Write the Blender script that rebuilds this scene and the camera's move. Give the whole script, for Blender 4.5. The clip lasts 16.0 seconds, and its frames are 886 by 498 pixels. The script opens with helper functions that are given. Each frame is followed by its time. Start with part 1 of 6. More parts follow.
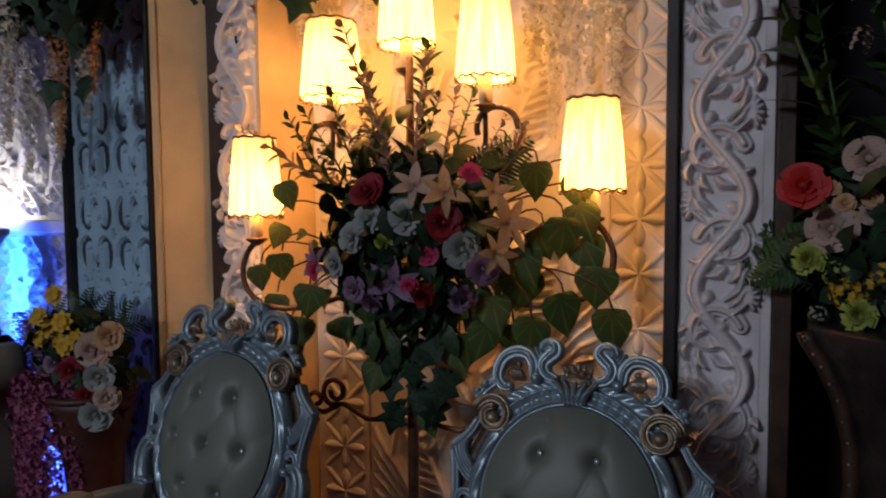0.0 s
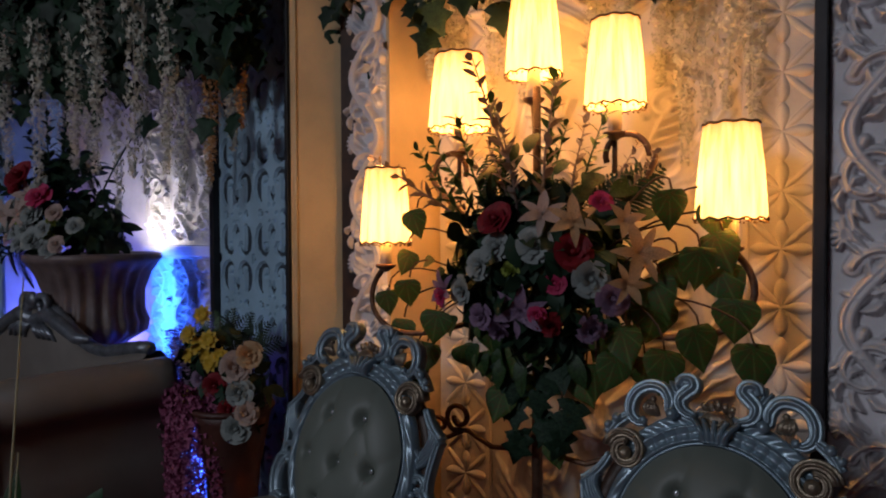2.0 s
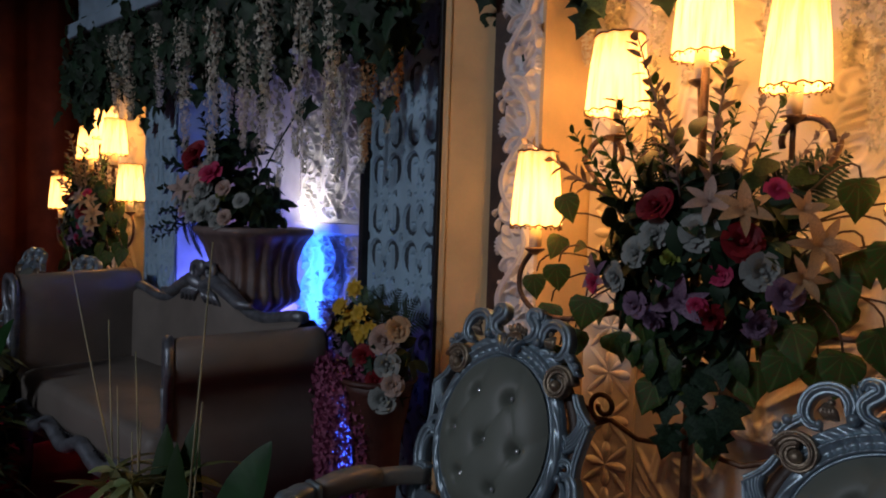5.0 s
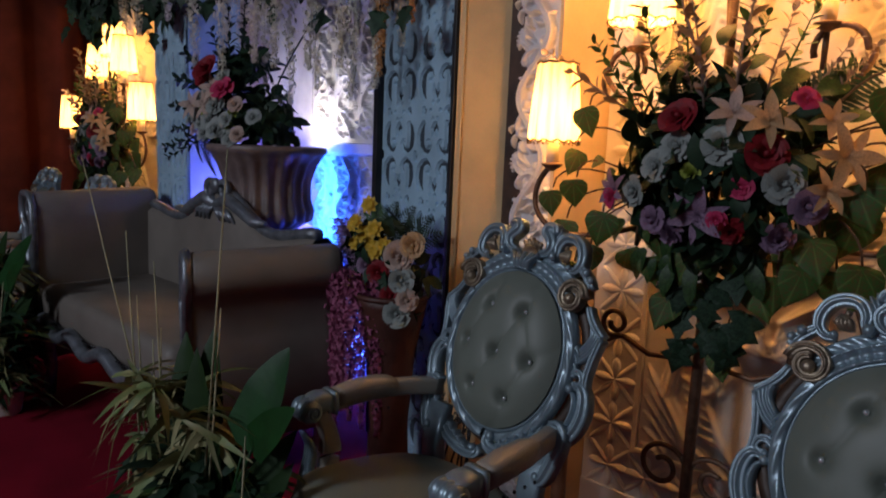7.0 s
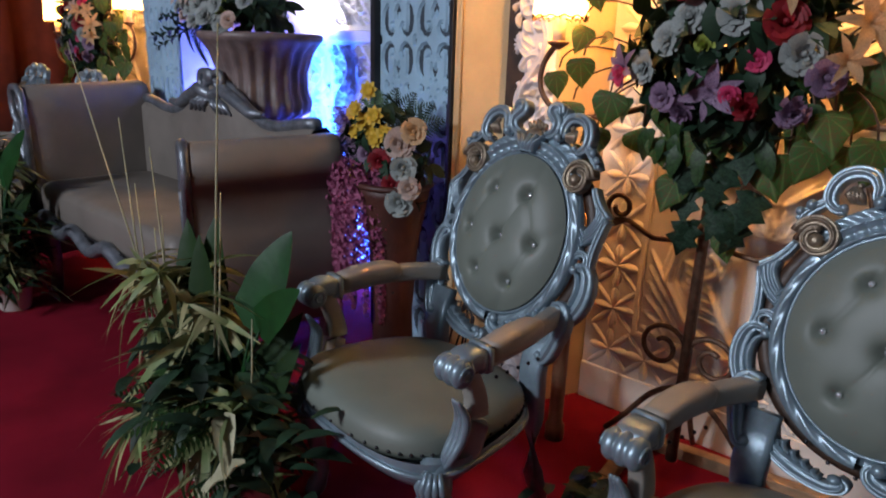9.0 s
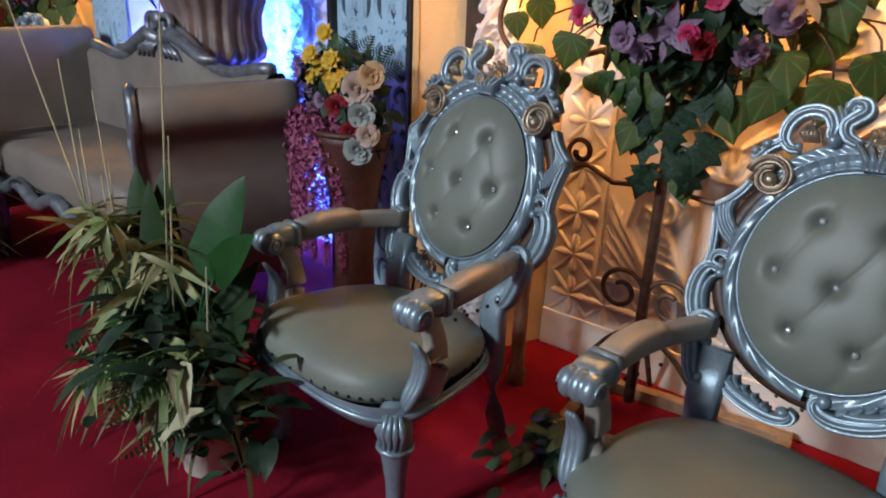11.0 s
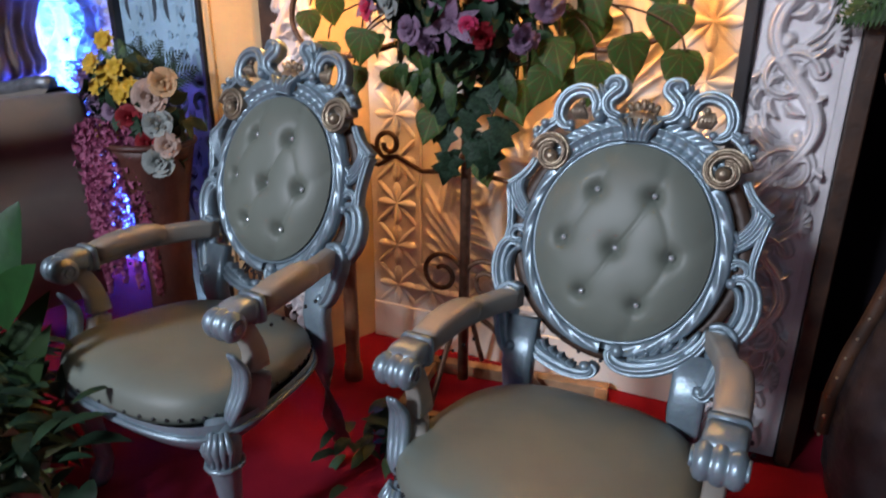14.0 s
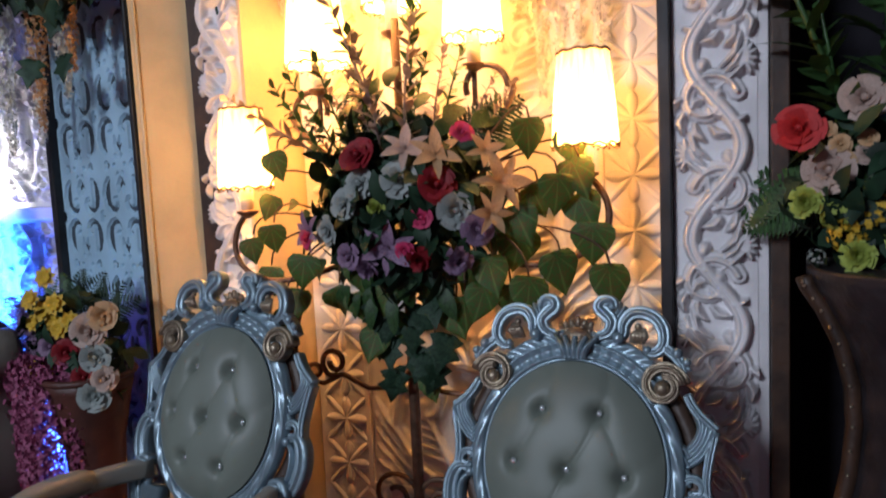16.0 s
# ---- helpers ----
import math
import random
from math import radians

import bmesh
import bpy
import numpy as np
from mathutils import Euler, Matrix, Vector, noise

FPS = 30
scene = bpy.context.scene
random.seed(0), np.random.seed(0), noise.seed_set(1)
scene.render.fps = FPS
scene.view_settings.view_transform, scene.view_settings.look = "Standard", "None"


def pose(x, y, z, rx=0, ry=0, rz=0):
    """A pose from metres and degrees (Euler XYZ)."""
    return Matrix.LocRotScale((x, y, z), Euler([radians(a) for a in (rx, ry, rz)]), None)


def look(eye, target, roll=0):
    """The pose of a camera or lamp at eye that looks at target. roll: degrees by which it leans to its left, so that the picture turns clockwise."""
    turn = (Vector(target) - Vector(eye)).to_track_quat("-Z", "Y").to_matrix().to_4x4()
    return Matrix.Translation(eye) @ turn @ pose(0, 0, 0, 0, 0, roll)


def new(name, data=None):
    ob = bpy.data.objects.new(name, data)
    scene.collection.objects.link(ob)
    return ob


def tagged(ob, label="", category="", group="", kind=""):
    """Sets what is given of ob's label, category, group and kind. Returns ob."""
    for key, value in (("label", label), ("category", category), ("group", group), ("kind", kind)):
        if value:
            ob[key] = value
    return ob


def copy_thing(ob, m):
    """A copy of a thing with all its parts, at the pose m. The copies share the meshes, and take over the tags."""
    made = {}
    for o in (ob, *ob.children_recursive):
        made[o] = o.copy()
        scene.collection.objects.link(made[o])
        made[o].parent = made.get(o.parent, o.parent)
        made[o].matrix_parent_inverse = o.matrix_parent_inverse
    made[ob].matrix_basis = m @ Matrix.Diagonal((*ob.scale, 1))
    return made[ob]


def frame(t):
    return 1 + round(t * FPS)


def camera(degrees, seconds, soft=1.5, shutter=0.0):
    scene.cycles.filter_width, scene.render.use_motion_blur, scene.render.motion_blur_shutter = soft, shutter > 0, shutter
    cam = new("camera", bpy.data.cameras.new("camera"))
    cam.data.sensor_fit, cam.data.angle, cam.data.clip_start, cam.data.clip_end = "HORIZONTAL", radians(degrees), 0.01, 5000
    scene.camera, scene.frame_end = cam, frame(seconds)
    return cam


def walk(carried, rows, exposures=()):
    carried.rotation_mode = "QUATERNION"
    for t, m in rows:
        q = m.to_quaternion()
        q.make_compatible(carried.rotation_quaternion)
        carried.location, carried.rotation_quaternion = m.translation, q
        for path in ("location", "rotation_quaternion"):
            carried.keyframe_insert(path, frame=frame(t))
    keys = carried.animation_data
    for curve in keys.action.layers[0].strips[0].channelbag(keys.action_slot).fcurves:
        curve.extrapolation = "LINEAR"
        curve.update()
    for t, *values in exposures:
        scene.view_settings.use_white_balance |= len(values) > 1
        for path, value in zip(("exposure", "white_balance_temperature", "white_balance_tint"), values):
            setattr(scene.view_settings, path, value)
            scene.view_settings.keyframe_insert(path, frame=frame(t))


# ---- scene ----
cam = camera(67.2, 16.0, 1.9, 0.5)
METRES, EYE, TILT, LEAN, TURN = 0.56, 1.49, 0.0, 0.0, 22.0
ROWS = [
    (0.0, 0.0, 0.0, 0.0, -0.02, -3.65, 0.39),
    (0.5, -0.0198, -0.0043, 0.0151, 2.58, -2.44, 0.63),
    (1.0, -0.0392, -0.0171, 0.023, 4.77, -1.7, 0.5),
    (1.5, -0.0669, -0.0229, 0.0187, 7.33, -1.48, 0.5),
    (2.0, -0.0885, -0.0304, 0.0183, 9.38, -1.47, 0.24),
    (2.5, -0.1069, -0.0374, 0.0239, 11.68, -1.28, 0.54),
    (3.0, -0.1386, -0.0682, 0.0292, 14.37, -0.65, 0.44),
    (3.5, -0.1747, -0.0727, 0.0204, 16.34, -0.29, -0.09),
    (4.0, -0.2104, -0.0763, 0.0068, 18.12, -0.63, -0.81),
    (6.5, -0.2634, -0.0807, -0.0861, 20.83, -6.7, -2.07),
    (7.0, -0.2708, -0.0759, -0.121, 20.9, -8.51, -2.36),
    (7.5, -0.2741, -0.0623, -0.153, 20.9, -10.85, -2.45),
    (8.0, -0.2793, -0.0552, -0.1827, 21.22, -13.05, -2.3),
    (8.5, -0.2801, -0.0512, -0.206, 21.16, -14.53, -1.78),
    (9.0, -0.2848, -0.0494, -0.2362, 20.9, -16.74, -1.76),
    (11.5, -0.2392, -0.0115, -0.3043, 16.68, -20.69, -1.94),
    (12.0, -0.2164, -0.0071, -0.3109, 14.73, -21.01, -1.79),
    (12.5, -0.1797, -0.0005, -0.3224, 11.59, -21.43, -2.01),
    (13.0, -0.1427, -0.0141, -0.3275, 8.69, -22.22, -1.6),
    (13.5, -0.1138, -0.0113, -0.3218, 5.83, -21.92, -0.94),
    (14.0, -0.0894, -0.0177, -0.2975, 3.44, -20.34, -0.25),
    (14.5, -0.0586, 0.0027, -0.2419, 1.58, -16.6, 0.34),
    (15.0, -0.0308, 0.0195, -0.1967, -0.04, -12.81, 1.08),
    (15.5, -0.0106, 0.033, -0.1399, -0.41, -8.97, 3.1),
    (16.0, -0.0019, 0.0309, -0.1014, -0.67, -5.21, 2.72),
]

EXPOSURES = [(0.0, -0.62, 6500, 13), (1.0, -0.85, 6500, 13), (4.0, -1.05, 6500, 13), (6.5, -0.55, 6500, 13), (7.5, -0.18, 6450, 12), (8.0, 0.18, 6400, 10), (9.0, 0.75, 6500, 12), (11.5, 1.30, 6600, 8), (12.5, 1.35, 6600, 14), (14.5, 1.1, 6350, 12), (16.0, 0.60, 6150, 10)]
walk(cam, [(t, pose(0, 0, EYE, TILT, LEAN, TURN) @ pose(METRES * x, METRES * y, METRES * z, 90 + pitch, roll, yaw)) for t, x, y, z, yaw, pitch, roll in ROWS], EXPOSURES)

# ---- light ----
world = bpy.data.worlds.new("hall_dusk")
scene.world = world
world.use_nodes = True
sky_out = world.node_tree.nodes["Background"]
sky_out.inputs[0].default_value = (0.38, 0.50, 0.66, 1)
sky_out.inputs[1].default_value = 0.22


def lamp(name, kind, m, energy, color, size=0.1, **kw):
    data = bpy.data.lights.new(name, kind)
    data.energy, data.color = energy, color
    if kind == "AREA":
        data.size = size
        if "size_y" in kw:
            data.shape, data.size_y = "RECTANGLE", kw["size_y"]
    else:
        data.shadow_soft_size = size
    if kind == "SPOT":
        data.spot_size, data.spot_blend = radians(kw.get("cone", 70)), 0.6
    ob = new(name, data)
    ob.matrix_world = m
    return ob


# daylight through the hall's open front
lamp("opening_light", "AREA", look((-2.6, -5.0, 3.9), (-0.9, 2.0, 1.1)), 200, (0.82, 0.88, 1.0), 1.1, size_y=1.0)

# ---- materials ----


def mat(name, color, rough=0.6, metal=0.0, vary=0.15, scale=8.0, bump=0.15, bscale=60.0, second=None, fine=0.0, sheen=0.0, spec=0.5, rand=0.0, mix_lo=0.4, mix_hi=0.65, trans=0.0):
    m = bpy.data.materials.new(name)
    m.use_nodes = True
    nt = m.node_tree
    n, l = nt.nodes, nt.links
    b = n["Principled BSDF"]
    b.inputs["Roughness"].default_value, b.inputs["Metallic"].default_value = rough, metal
    b.inputs["Specular IOR Level"].default_value = spec
    tc = n.new("ShaderNodeTexCoord")
    t1 = n.new("ShaderNodeTexNoise")
    t1.inputs["Scale"].default_value, t1.inputs["Detail"].default_value = scale, 6
    l.new(tc.outputs["Object"], t1.inputs["Vector"])
    ramp = n.new("ShaderNodeMapRange")
    ramp.inputs["From Min"].default_value, ramp.inputs["From Max"].default_value = mix_lo, mix_hi
    l.new(t1.outputs["Fac"], ramp.inputs["Value"])
    mx = n.new("ShaderNodeMix")
    mx.data_type = "RGBA"
    c2 = second or tuple(max(0, c * (1 - vary * 2)) for c in color)
    mx.inputs["A"].default_value, mx.inputs["B"].default_value = (*color, 1), (*c2, 1)
    l.new(ramp.outputs["Result"], mx.inputs["Factor"])
    last = mx.outputs["Result"]
    if fine:
        t3 = n.new("ShaderNodeTexNoise")
        t3.inputs["Scale"].default_value, t3.inputs["Detail"].default_value = bscale * 2, 4
        l.new(tc.outputs["Object"], t3.inputs["Vector"])
        m3 = n.new("ShaderNodeMix")
        m3.data_type, m3.blend_type = "RGBA", "MULTIPLY"
        m3.inputs["Factor"].default_value = fine
        l.new(last, m3.inputs["A"])
        l.new(t3.outputs["Color"], m3.inputs["B"])
        last = m3.outputs["Result"]
    if rand:
        g = n.new("ShaderNodeNewGeometry")
        hs = n.new("ShaderNodeHueSaturation")
        mr = n.new("ShaderNodeMapRange")
        mr.inputs["To Min"].default_value, mr.inputs["To Max"].default_value = 1 - rand, 1 + rand
        l.new(g.outputs["Random Per Island"], mr.inputs["Value"])
        l.new(mr.outputs["Result"], hs.inputs["Value"])
        l.new(last, hs.inputs["Color"])
        last = hs.outputs["Color"]
    l.new(last, b.inputs["Base Color"])
    rr = n.new("ShaderNodeMapRange")
    rr.inputs["To Min"].default_value, rr.inputs["To Max"].default_value = max(0.05, rough - 0.08), min(1, rough + 0.1)
    l.new(t1.outputs["Fac"], rr.inputs["Value"])
    l.new(rr.outputs["Result"], b.inputs["Roughness"])
    if bump:
        t2 = n.new("ShaderNodeTexNoise")
        t2.inputs["Scale"].default_value, t2.inputs["Detail"].default_value = bscale, 5
        l.new(tc.outputs["Object"], t2.inputs["Vector"])
        bp = n.new("ShaderNodeBump")
        bp.inputs["Strength"].default_value, bp.inputs["Distance"].default_value = bump, 0.01
        l.new(t2.outputs["Fac"], bp.inputs["Height"])
        l.new(bp.outputs["Normal"], b.inputs["Normal"])
    if trans:
        tr = n.new("ShaderNodeBsdfTranslucent")
        l.new(last, tr.inputs["Color"])
        ms = n.new("ShaderNodeMixShader")
        ms.inputs[0].default_value = trans
        l.new(b.outputs[0], ms.inputs[1])
        l.new(tr.outputs[0], ms.inputs[2])
        l.new(ms.outputs[0], n["Material Output"].inputs["Surface"])
    return m


def glow(name, color, strength):
    m = bpy.data.materials.new(name)
    m.use_nodes = True
    b = m.node_tree.nodes["Principled BSDF"]
    b.inputs["Base Color"].default_value = (*color, 1)
    b.inputs["Emission Color"].default_value = (*color, 1)
    b.inputs["Emission Strength"].default_value = strength
    return m


M_CREAM = mat("cream_paint", (0.84, 0.77, 0.68), 0.6, vary=0.08, scale=5, bump=0.12, bscale=90, fine=0.12)
M_WHITE = mat("white_carved_paint", (0.80, 0.77, 0.78), 0.55, vary=0.10, scale=7, bump=0.15, bscale=80, fine=0.15)
M_BLUE = mat("pale_blue_paint", (0.40, 0.60, 0.75), 0.55, vary=0.10, scale=6, bump=0.12, bscale=70, fine=0.15)
# pale blue darkened to hold the shade inside the fretwork's openings
M_BLUESHADOW = mat("shadowed_blue_backing", (0.045, 0.065, 0.085), 0.7, vary=0.15, scale=6, bump=0.1)
M_GOLD = mat("cream_gold_board", (0.80, 0.60, 0.34), 0.5, vary=0.10, scale=4, bump=0.08, bscale=50, fine=0.12)
M_DARK = mat("black_trim", (0.018, 0.017, 0.020), 0.5, vary=0.3, bump=0.1)
M_BROWN = mat("dark_brown_wood", (0.055, 0.028, 0.016), 0.5, vary=0.3, scale=12, bump=0.15)
M_CARPET = mat("red_carpet", (0.265, 0.009, 0.026), 0.95, vary=0.14, scale=3, bump=0.5, bscale=300, fine=0.2, spec=0.1)
M_REDWALL = mat("dark_red_drape", (0.20, 0.035, 0.015), 0.9, vary=0.2, scale=3, bump=0.2)
M_BLACKDRAPE = mat("black_drape", (0.010, 0.008, 0.013), 0.95, vary=0.3, scale=4, bump=0.2)
M_CEIL = mat("dim_ceiling_cloth", (0.10, 0.10, 0.12), 0.9, vary=0.2, scale=2, bump=0.1)
M_SILVER = mat("silver_blue_leaf", (0.275, 0.365, 0.42), 0.34, 0.45, vary=0.16, scale=30, bump=0.12, bscale=70, fine=0.25, second=(0.22, 0.29, 0.34), mix_lo=0.42, mix_hi=0.75)
M_SILVERWARM = mat("tarnished_gold_rosette", (0.33, 0.27, 0.19), 0.36, 0.65, vary=0.2, scale=25, bump=0.25, bscale=140, second=(0.16, 0.12, 0.09))
M_SEAT = mat("sage_leatherette", (0.168, 0.192, 0.162), 0.5, vary=0.06, scale=6, bump=0.10, bscale=420, fine=0.06)
M_ARMPAD = mat("arm_leatherette", (0.34, 0.32, 0.28), 0.42, 0.15, vary=0.07, scale=9, bump=0.12, bscale=300, fine=0.08)
M_NAIL = mat("dark_nail", (0.06, 0.06, 0.065), 0.35, 0.7, bump=0)
M_CRYSTAL = mat("crystal_button", (0.75, 0.78, 0.8), 0.12, 0.75, bump=0)
M_SOFA = mat("beige_upholstery", (0.200, 0.176, 0.152), 0.5, vary=0.08, scale=5, bump=0.15, bscale=300, fine=0.1)
M_SOFAWOOD = mat("grey_silver_wood", (0.26, 0.29, 0.33), 0.36, 0.6, vary=0.2, scale=20, bump=0.25, bscale=110)
M_IRON = mat("bronze_iron", (0.16, 0.09, 0.055), 0.45, 0.5, vary=0.25, scale=30, bump=0.3, bscale=150)
M_SHADETRIM = mat("shade_trim", (0.22, 0.12, 0.03), 0.7, vary=0.2, bump=0.3)
M_SLEEVE = mat("candle_sleeve", (0.80, 0.72, 0.55), 0.5, vary=0.05, bump=0.05)
M_URN = mat("brown_urn_stone", (0.20, 0.15, 0.14), 0.45, vary=0.2, scale=9, bump=0.2, bscale=50)
M_DARKURN = mat("dark_carved_urn", (0.030, 0.024, 0.026), 0.4, vary=0.25, scale=12, bump=0.5, bscale=30)
M_VASE = mat("maroon_vase", (0.085, 0.028, 0.020), 0.5, vary=0.2, scale=8, bump=0.2)
M_POT = mat("white_pot", (0.72, 0.70, 0.62), 0.5, vary=0.08, bump=0.1)
M_LEAF = mat("ivy_leaf", (0.045, 0.11, 0.030), 0.42, vary=0.25, scale=14, bump=0.2, bscale=40, rand=0.45, trans=0.25)
M_LEAFB = mat("betel_leaf", (0.040, 0.108, 0.023), 0.5, spec=0.25, vary=0.2, scale=12, bump=0.2, bscale=30, second=(0.085, 0.070, 0.020), rand=0.4, trans=0.16)
M_LEAFD = mat("dark_leaf", (0.020, 0.050, 0.026), 0.55, spec=0.3, vary=0.25, scale=14, bump=0.2, bscale=40, rand=0.4, trans=0.12)
M_GRASS = mat("dry_grass_leaf", (0.16, 0.22, 0.08), 0.55, vary=0.25, scale=10, bump=0.15, second=(0.33, 0.29, 0.14), rand=0.55, trans=0.25)
M_BROAD = mat("broad_leaf", (0.020, 0.052, 0.014), 0.5, vary=0.2, scale=7, bump=0.15, bscale=25, rand=0.3, trans=0.2, spec=0.2)
M_GREEN = mat("fresh_broad_leaf", (0.012, 0.072, 0.016), 0.45, vary=0.2, scale=9, bump=0.15, bscale=25, trans=0.25, spec=0.3)
M_DRY = mat("dry_pale_leaf", (0.50, 0.48, 0.30), 0.6, vary=0.15, scale=10, bump=0.2, trans=0.2)
M_STEM = mat("brown_stem", (0.10, 0.055, 0.025), 0.7, vary=0.2, bump=0.2)



def veins(m, spokes, pale):
    """Fine pale ribs that fan out from a leaf's base."""
    nt = m.node_tree
    n, l = nt.nodes, nt.links
    b = n["Principled BSDF"]
    tc, sp = n.new("ShaderNodeTexCoord"), n.new("ShaderNodeSeparateXYZ")
    l.new(tc.outputs["Object"], sp.inputs[0])
    last = None
    for op, val in (("ARCTAN2", None), ("MULTIPLY", spokes), ("COSINE", None), ("ABSOLUTE", None), ("POWER", 50.0), ("MULTIPLY", 0.55)):
        q = n.new("ShaderNodeMath")
        q.operation = op
        if op == "ARCTAN2":
            l.new(sp.outputs["Y"], q.inputs[0])
            l.new(sp.outputs["X"], q.inputs[1])
        else:
            l.new(last, q.inputs[0])
            if val:
                q.inputs[1].default_value = val
        last = q.outputs[0]
    mx = n.new("ShaderNodeMix")
    mx.data_type = "RGBA"
    l.new(last, mx.inputs["Factor"])
    src = b.inputs["Base Color"].links[0].from_socket
    l.new(src, mx.inputs["A"])
    mx.inputs["B"].default_value = (*pale, 1)
    l.new(mx.outputs["Result"], b.inputs["Base Color"])


veins(M_LEAFB, 5.0, (0.16, 0.24, 0.07))


def petal(name, c, c2=None, tr=0.25):
    return mat(name, c, 0.6, vary=0.12, scale=16, bump=0.12, bscale=50, second=c2, rand=0.12, trans=tr)


P_WHITE = petal("white_petal", (0.37, 0.41, 0.39))
P_BLUSH = petal("blush_petal", (0.58, 0.43, 0.36))
P_PEACH = petal("peach_petal", (0.66, 0.42, 0.22))
P_RED = petal("dark_red_petal", (0.28, 0.010, 0.020))
P_BRIGHT = petal("bright_red_petal", (0.62, 0.03, 0.03))
P_PINK = petal("pink_petal", (0.66, 0.05, 0.16))
P_MAUVE = petal("mauve_petal", (0.33, 0.22, 0.32), (0.20, 0.12, 0.22))
P_YELLOW = petal("yellow_petal", (0.74, 0.48, 0.04))
P_GREEN = petal("lime_petal", (0.42, 0.50, 0.10))
P_MAGENTA = petal("magenta_amaranth", (0.42, 0.11, 0.22))
P_WIST = petal("cream_wisteria", (0.82, 0.79, 0.66), tr=0.35)
P_ORANGE = petal("peach_wisteria", (0.62, 0.36, 0.16), tr=0.35)
P_GREYP = petal("dusty_sprig", (0.28, 0.22, 0.20))

# ---- builders ----


def part(name, bm, material, parent=None, label="", smooth=True):
    me = bpy.data.meshes.new(name)
    bm.normal_update()
    bm.to_mesh(me)
    bm.free()
    me.materials.append(material)
    if smooth:
        me.shade_smooth()
    ob = new(name, me)
    if parent is not None:
        ob.parent = parent
    if label:
        ob["label"] = label
    return ob


def thing(name, m, label, category, group="", kind=""):
    ob = new(name)
    ob.matrix_world = m
    return tagged(ob, label, category, group, kind)


def child(ob, name, parent, m, label=""):
    """Another part on the same mesh."""
    o = new(name, ob.data)
    o.parent = parent
    o.matrix_local = m
    if label:
        o["label"] = label
    return o


def box(bm, x0, x1, y0, y1, z0, z1, bevel=0.0):
    r = bmesh.ops.create_cube(bm, size=1.0, matrix=Matrix.Translation(((x0 + x1) / 2, (y0 + y1) / 2, (z0 + z1) / 2)) @ Matrix.Diagonal((x1 - x0, y1 - y0, z1 - z0, 1)))
    if bevel:
        edges = list({e for v in r["verts"] for e in v.link_edges})
        bmesh.ops.bevel(bm, geom=edges, offset=bevel, segments=2, affect="EDGES", profile=0.5)
    return bm


def block(name, x0, x1, y0, y1, z0, z1, material, parent=None, bevel=0.004, label=""):
    return part(name, box(bmesh.new(), x0, x1, y0, y1, z0, z1, bevel), material, parent, label, smooth=False)


def sweep(bm, pts, rad, n=8, flat=1.0, normal=None, cap=True, groove=0.0):
    """A tapered tube along points; with a normal, its section is flattened along that way."""
    pts = [Vector(p) for p in pts]
    rings, ref = [], None
    cut = [1 - groove * math.exp(-((2 * math.pi * k / n - math.pi / 2) / 0.42) ** 2) for k in range(n)]
    for i, p in enumerate(pts):
        t = (pts[min(i + 1, len(pts) - 1)] - pts[max(i - 1, 0)]).normalized()
        if normal is not None:
            side = t.cross(Vector(normal))
            side = side.normalized() if side.length > 1e-6 else Vector((1, 0, 0))
            up = Vector(normal)
        else:
            if ref is None:
                ref = t.orthogonal().normalized()
            side = (ref - t * ref.dot(t)).normalized()
            ref, up = side, t.cross(side)
        r = rad(i / max(1, len(pts) - 1)) if callable(rad) else (rad[i] if isinstance(rad, (list, tuple)) else rad)
        rings.append([bm.verts.new(p + side * (r * math.cos(2 * math.pi * k / n)) + up * (r * cut[k] * flat * math.sin(2 * math.pi * k / n))) for k in range(n)])
    for a, b in zip(rings, rings[1:]):
        for k in range(n):
            bm.faces.new((a[k], a[(k + 1) % n], b[(k + 1) % n], b[k]))
    if cap:
        bm.faces.new(rings[0][::-1])
        bm.faces.new(rings[-1])
    return bm


def lathe(bm, profile, n=24, at=(0, 0, 0), wob=None):
    rings = []
    for r, z in profile:
        rings.append([bm.verts.new((at[0] + r * (wob(k / n, z) if wob else 1) * math.cos(2 * math.pi * k / n), at[1] + r * (wob(k / n, z) if wob else 1) * math.sin(2 * math.pi * k / n), at[2] + z)) for k in range(n)])
    for a, b in zip(rings, rings[1:]):
        for k in range(n):
            bm.faces.new((a[k], a[(k + 1) % n], b[(k + 1) % n], b[k]))
    bm.faces.new(rings[0][::-1])
    bm.faces.new(rings[-1])
    return bm


def ball(bm, c, r, sx=1, sy=1, sz=1, u=10, v=7):
    c = Vector(c)
    top, bot, rings = bm.verts.new(c + Vector((0, 0, r * sz))), bm.verts.new(c - Vector((0, 0, r * sz))), []
    for j in range(1, v):
        b = math.pi * j / v
        rings.append([bm.verts.new(c + Vector((r * sx * math.sin(b) * math.cos(2 * math.pi * k / u), r * sy * math.sin(b) * math.sin(2 * math.pi * k / u), r * sz * math.cos(b)))) for k in range(u)])
    for k in range(u):
        bm.faces.new((top, rings[0][k], rings[0][(k + 1) % u]))
        bm.faces.new((bot, rings[-1][(k + 1) % u], rings[-1][k]))
    for p, q in zip(rings, rings[1:]):
        for k in range(u):
            bm.faces.new((p[k], q[k], q[(k + 1) % u], p[(k + 1) % u]))
    return bm


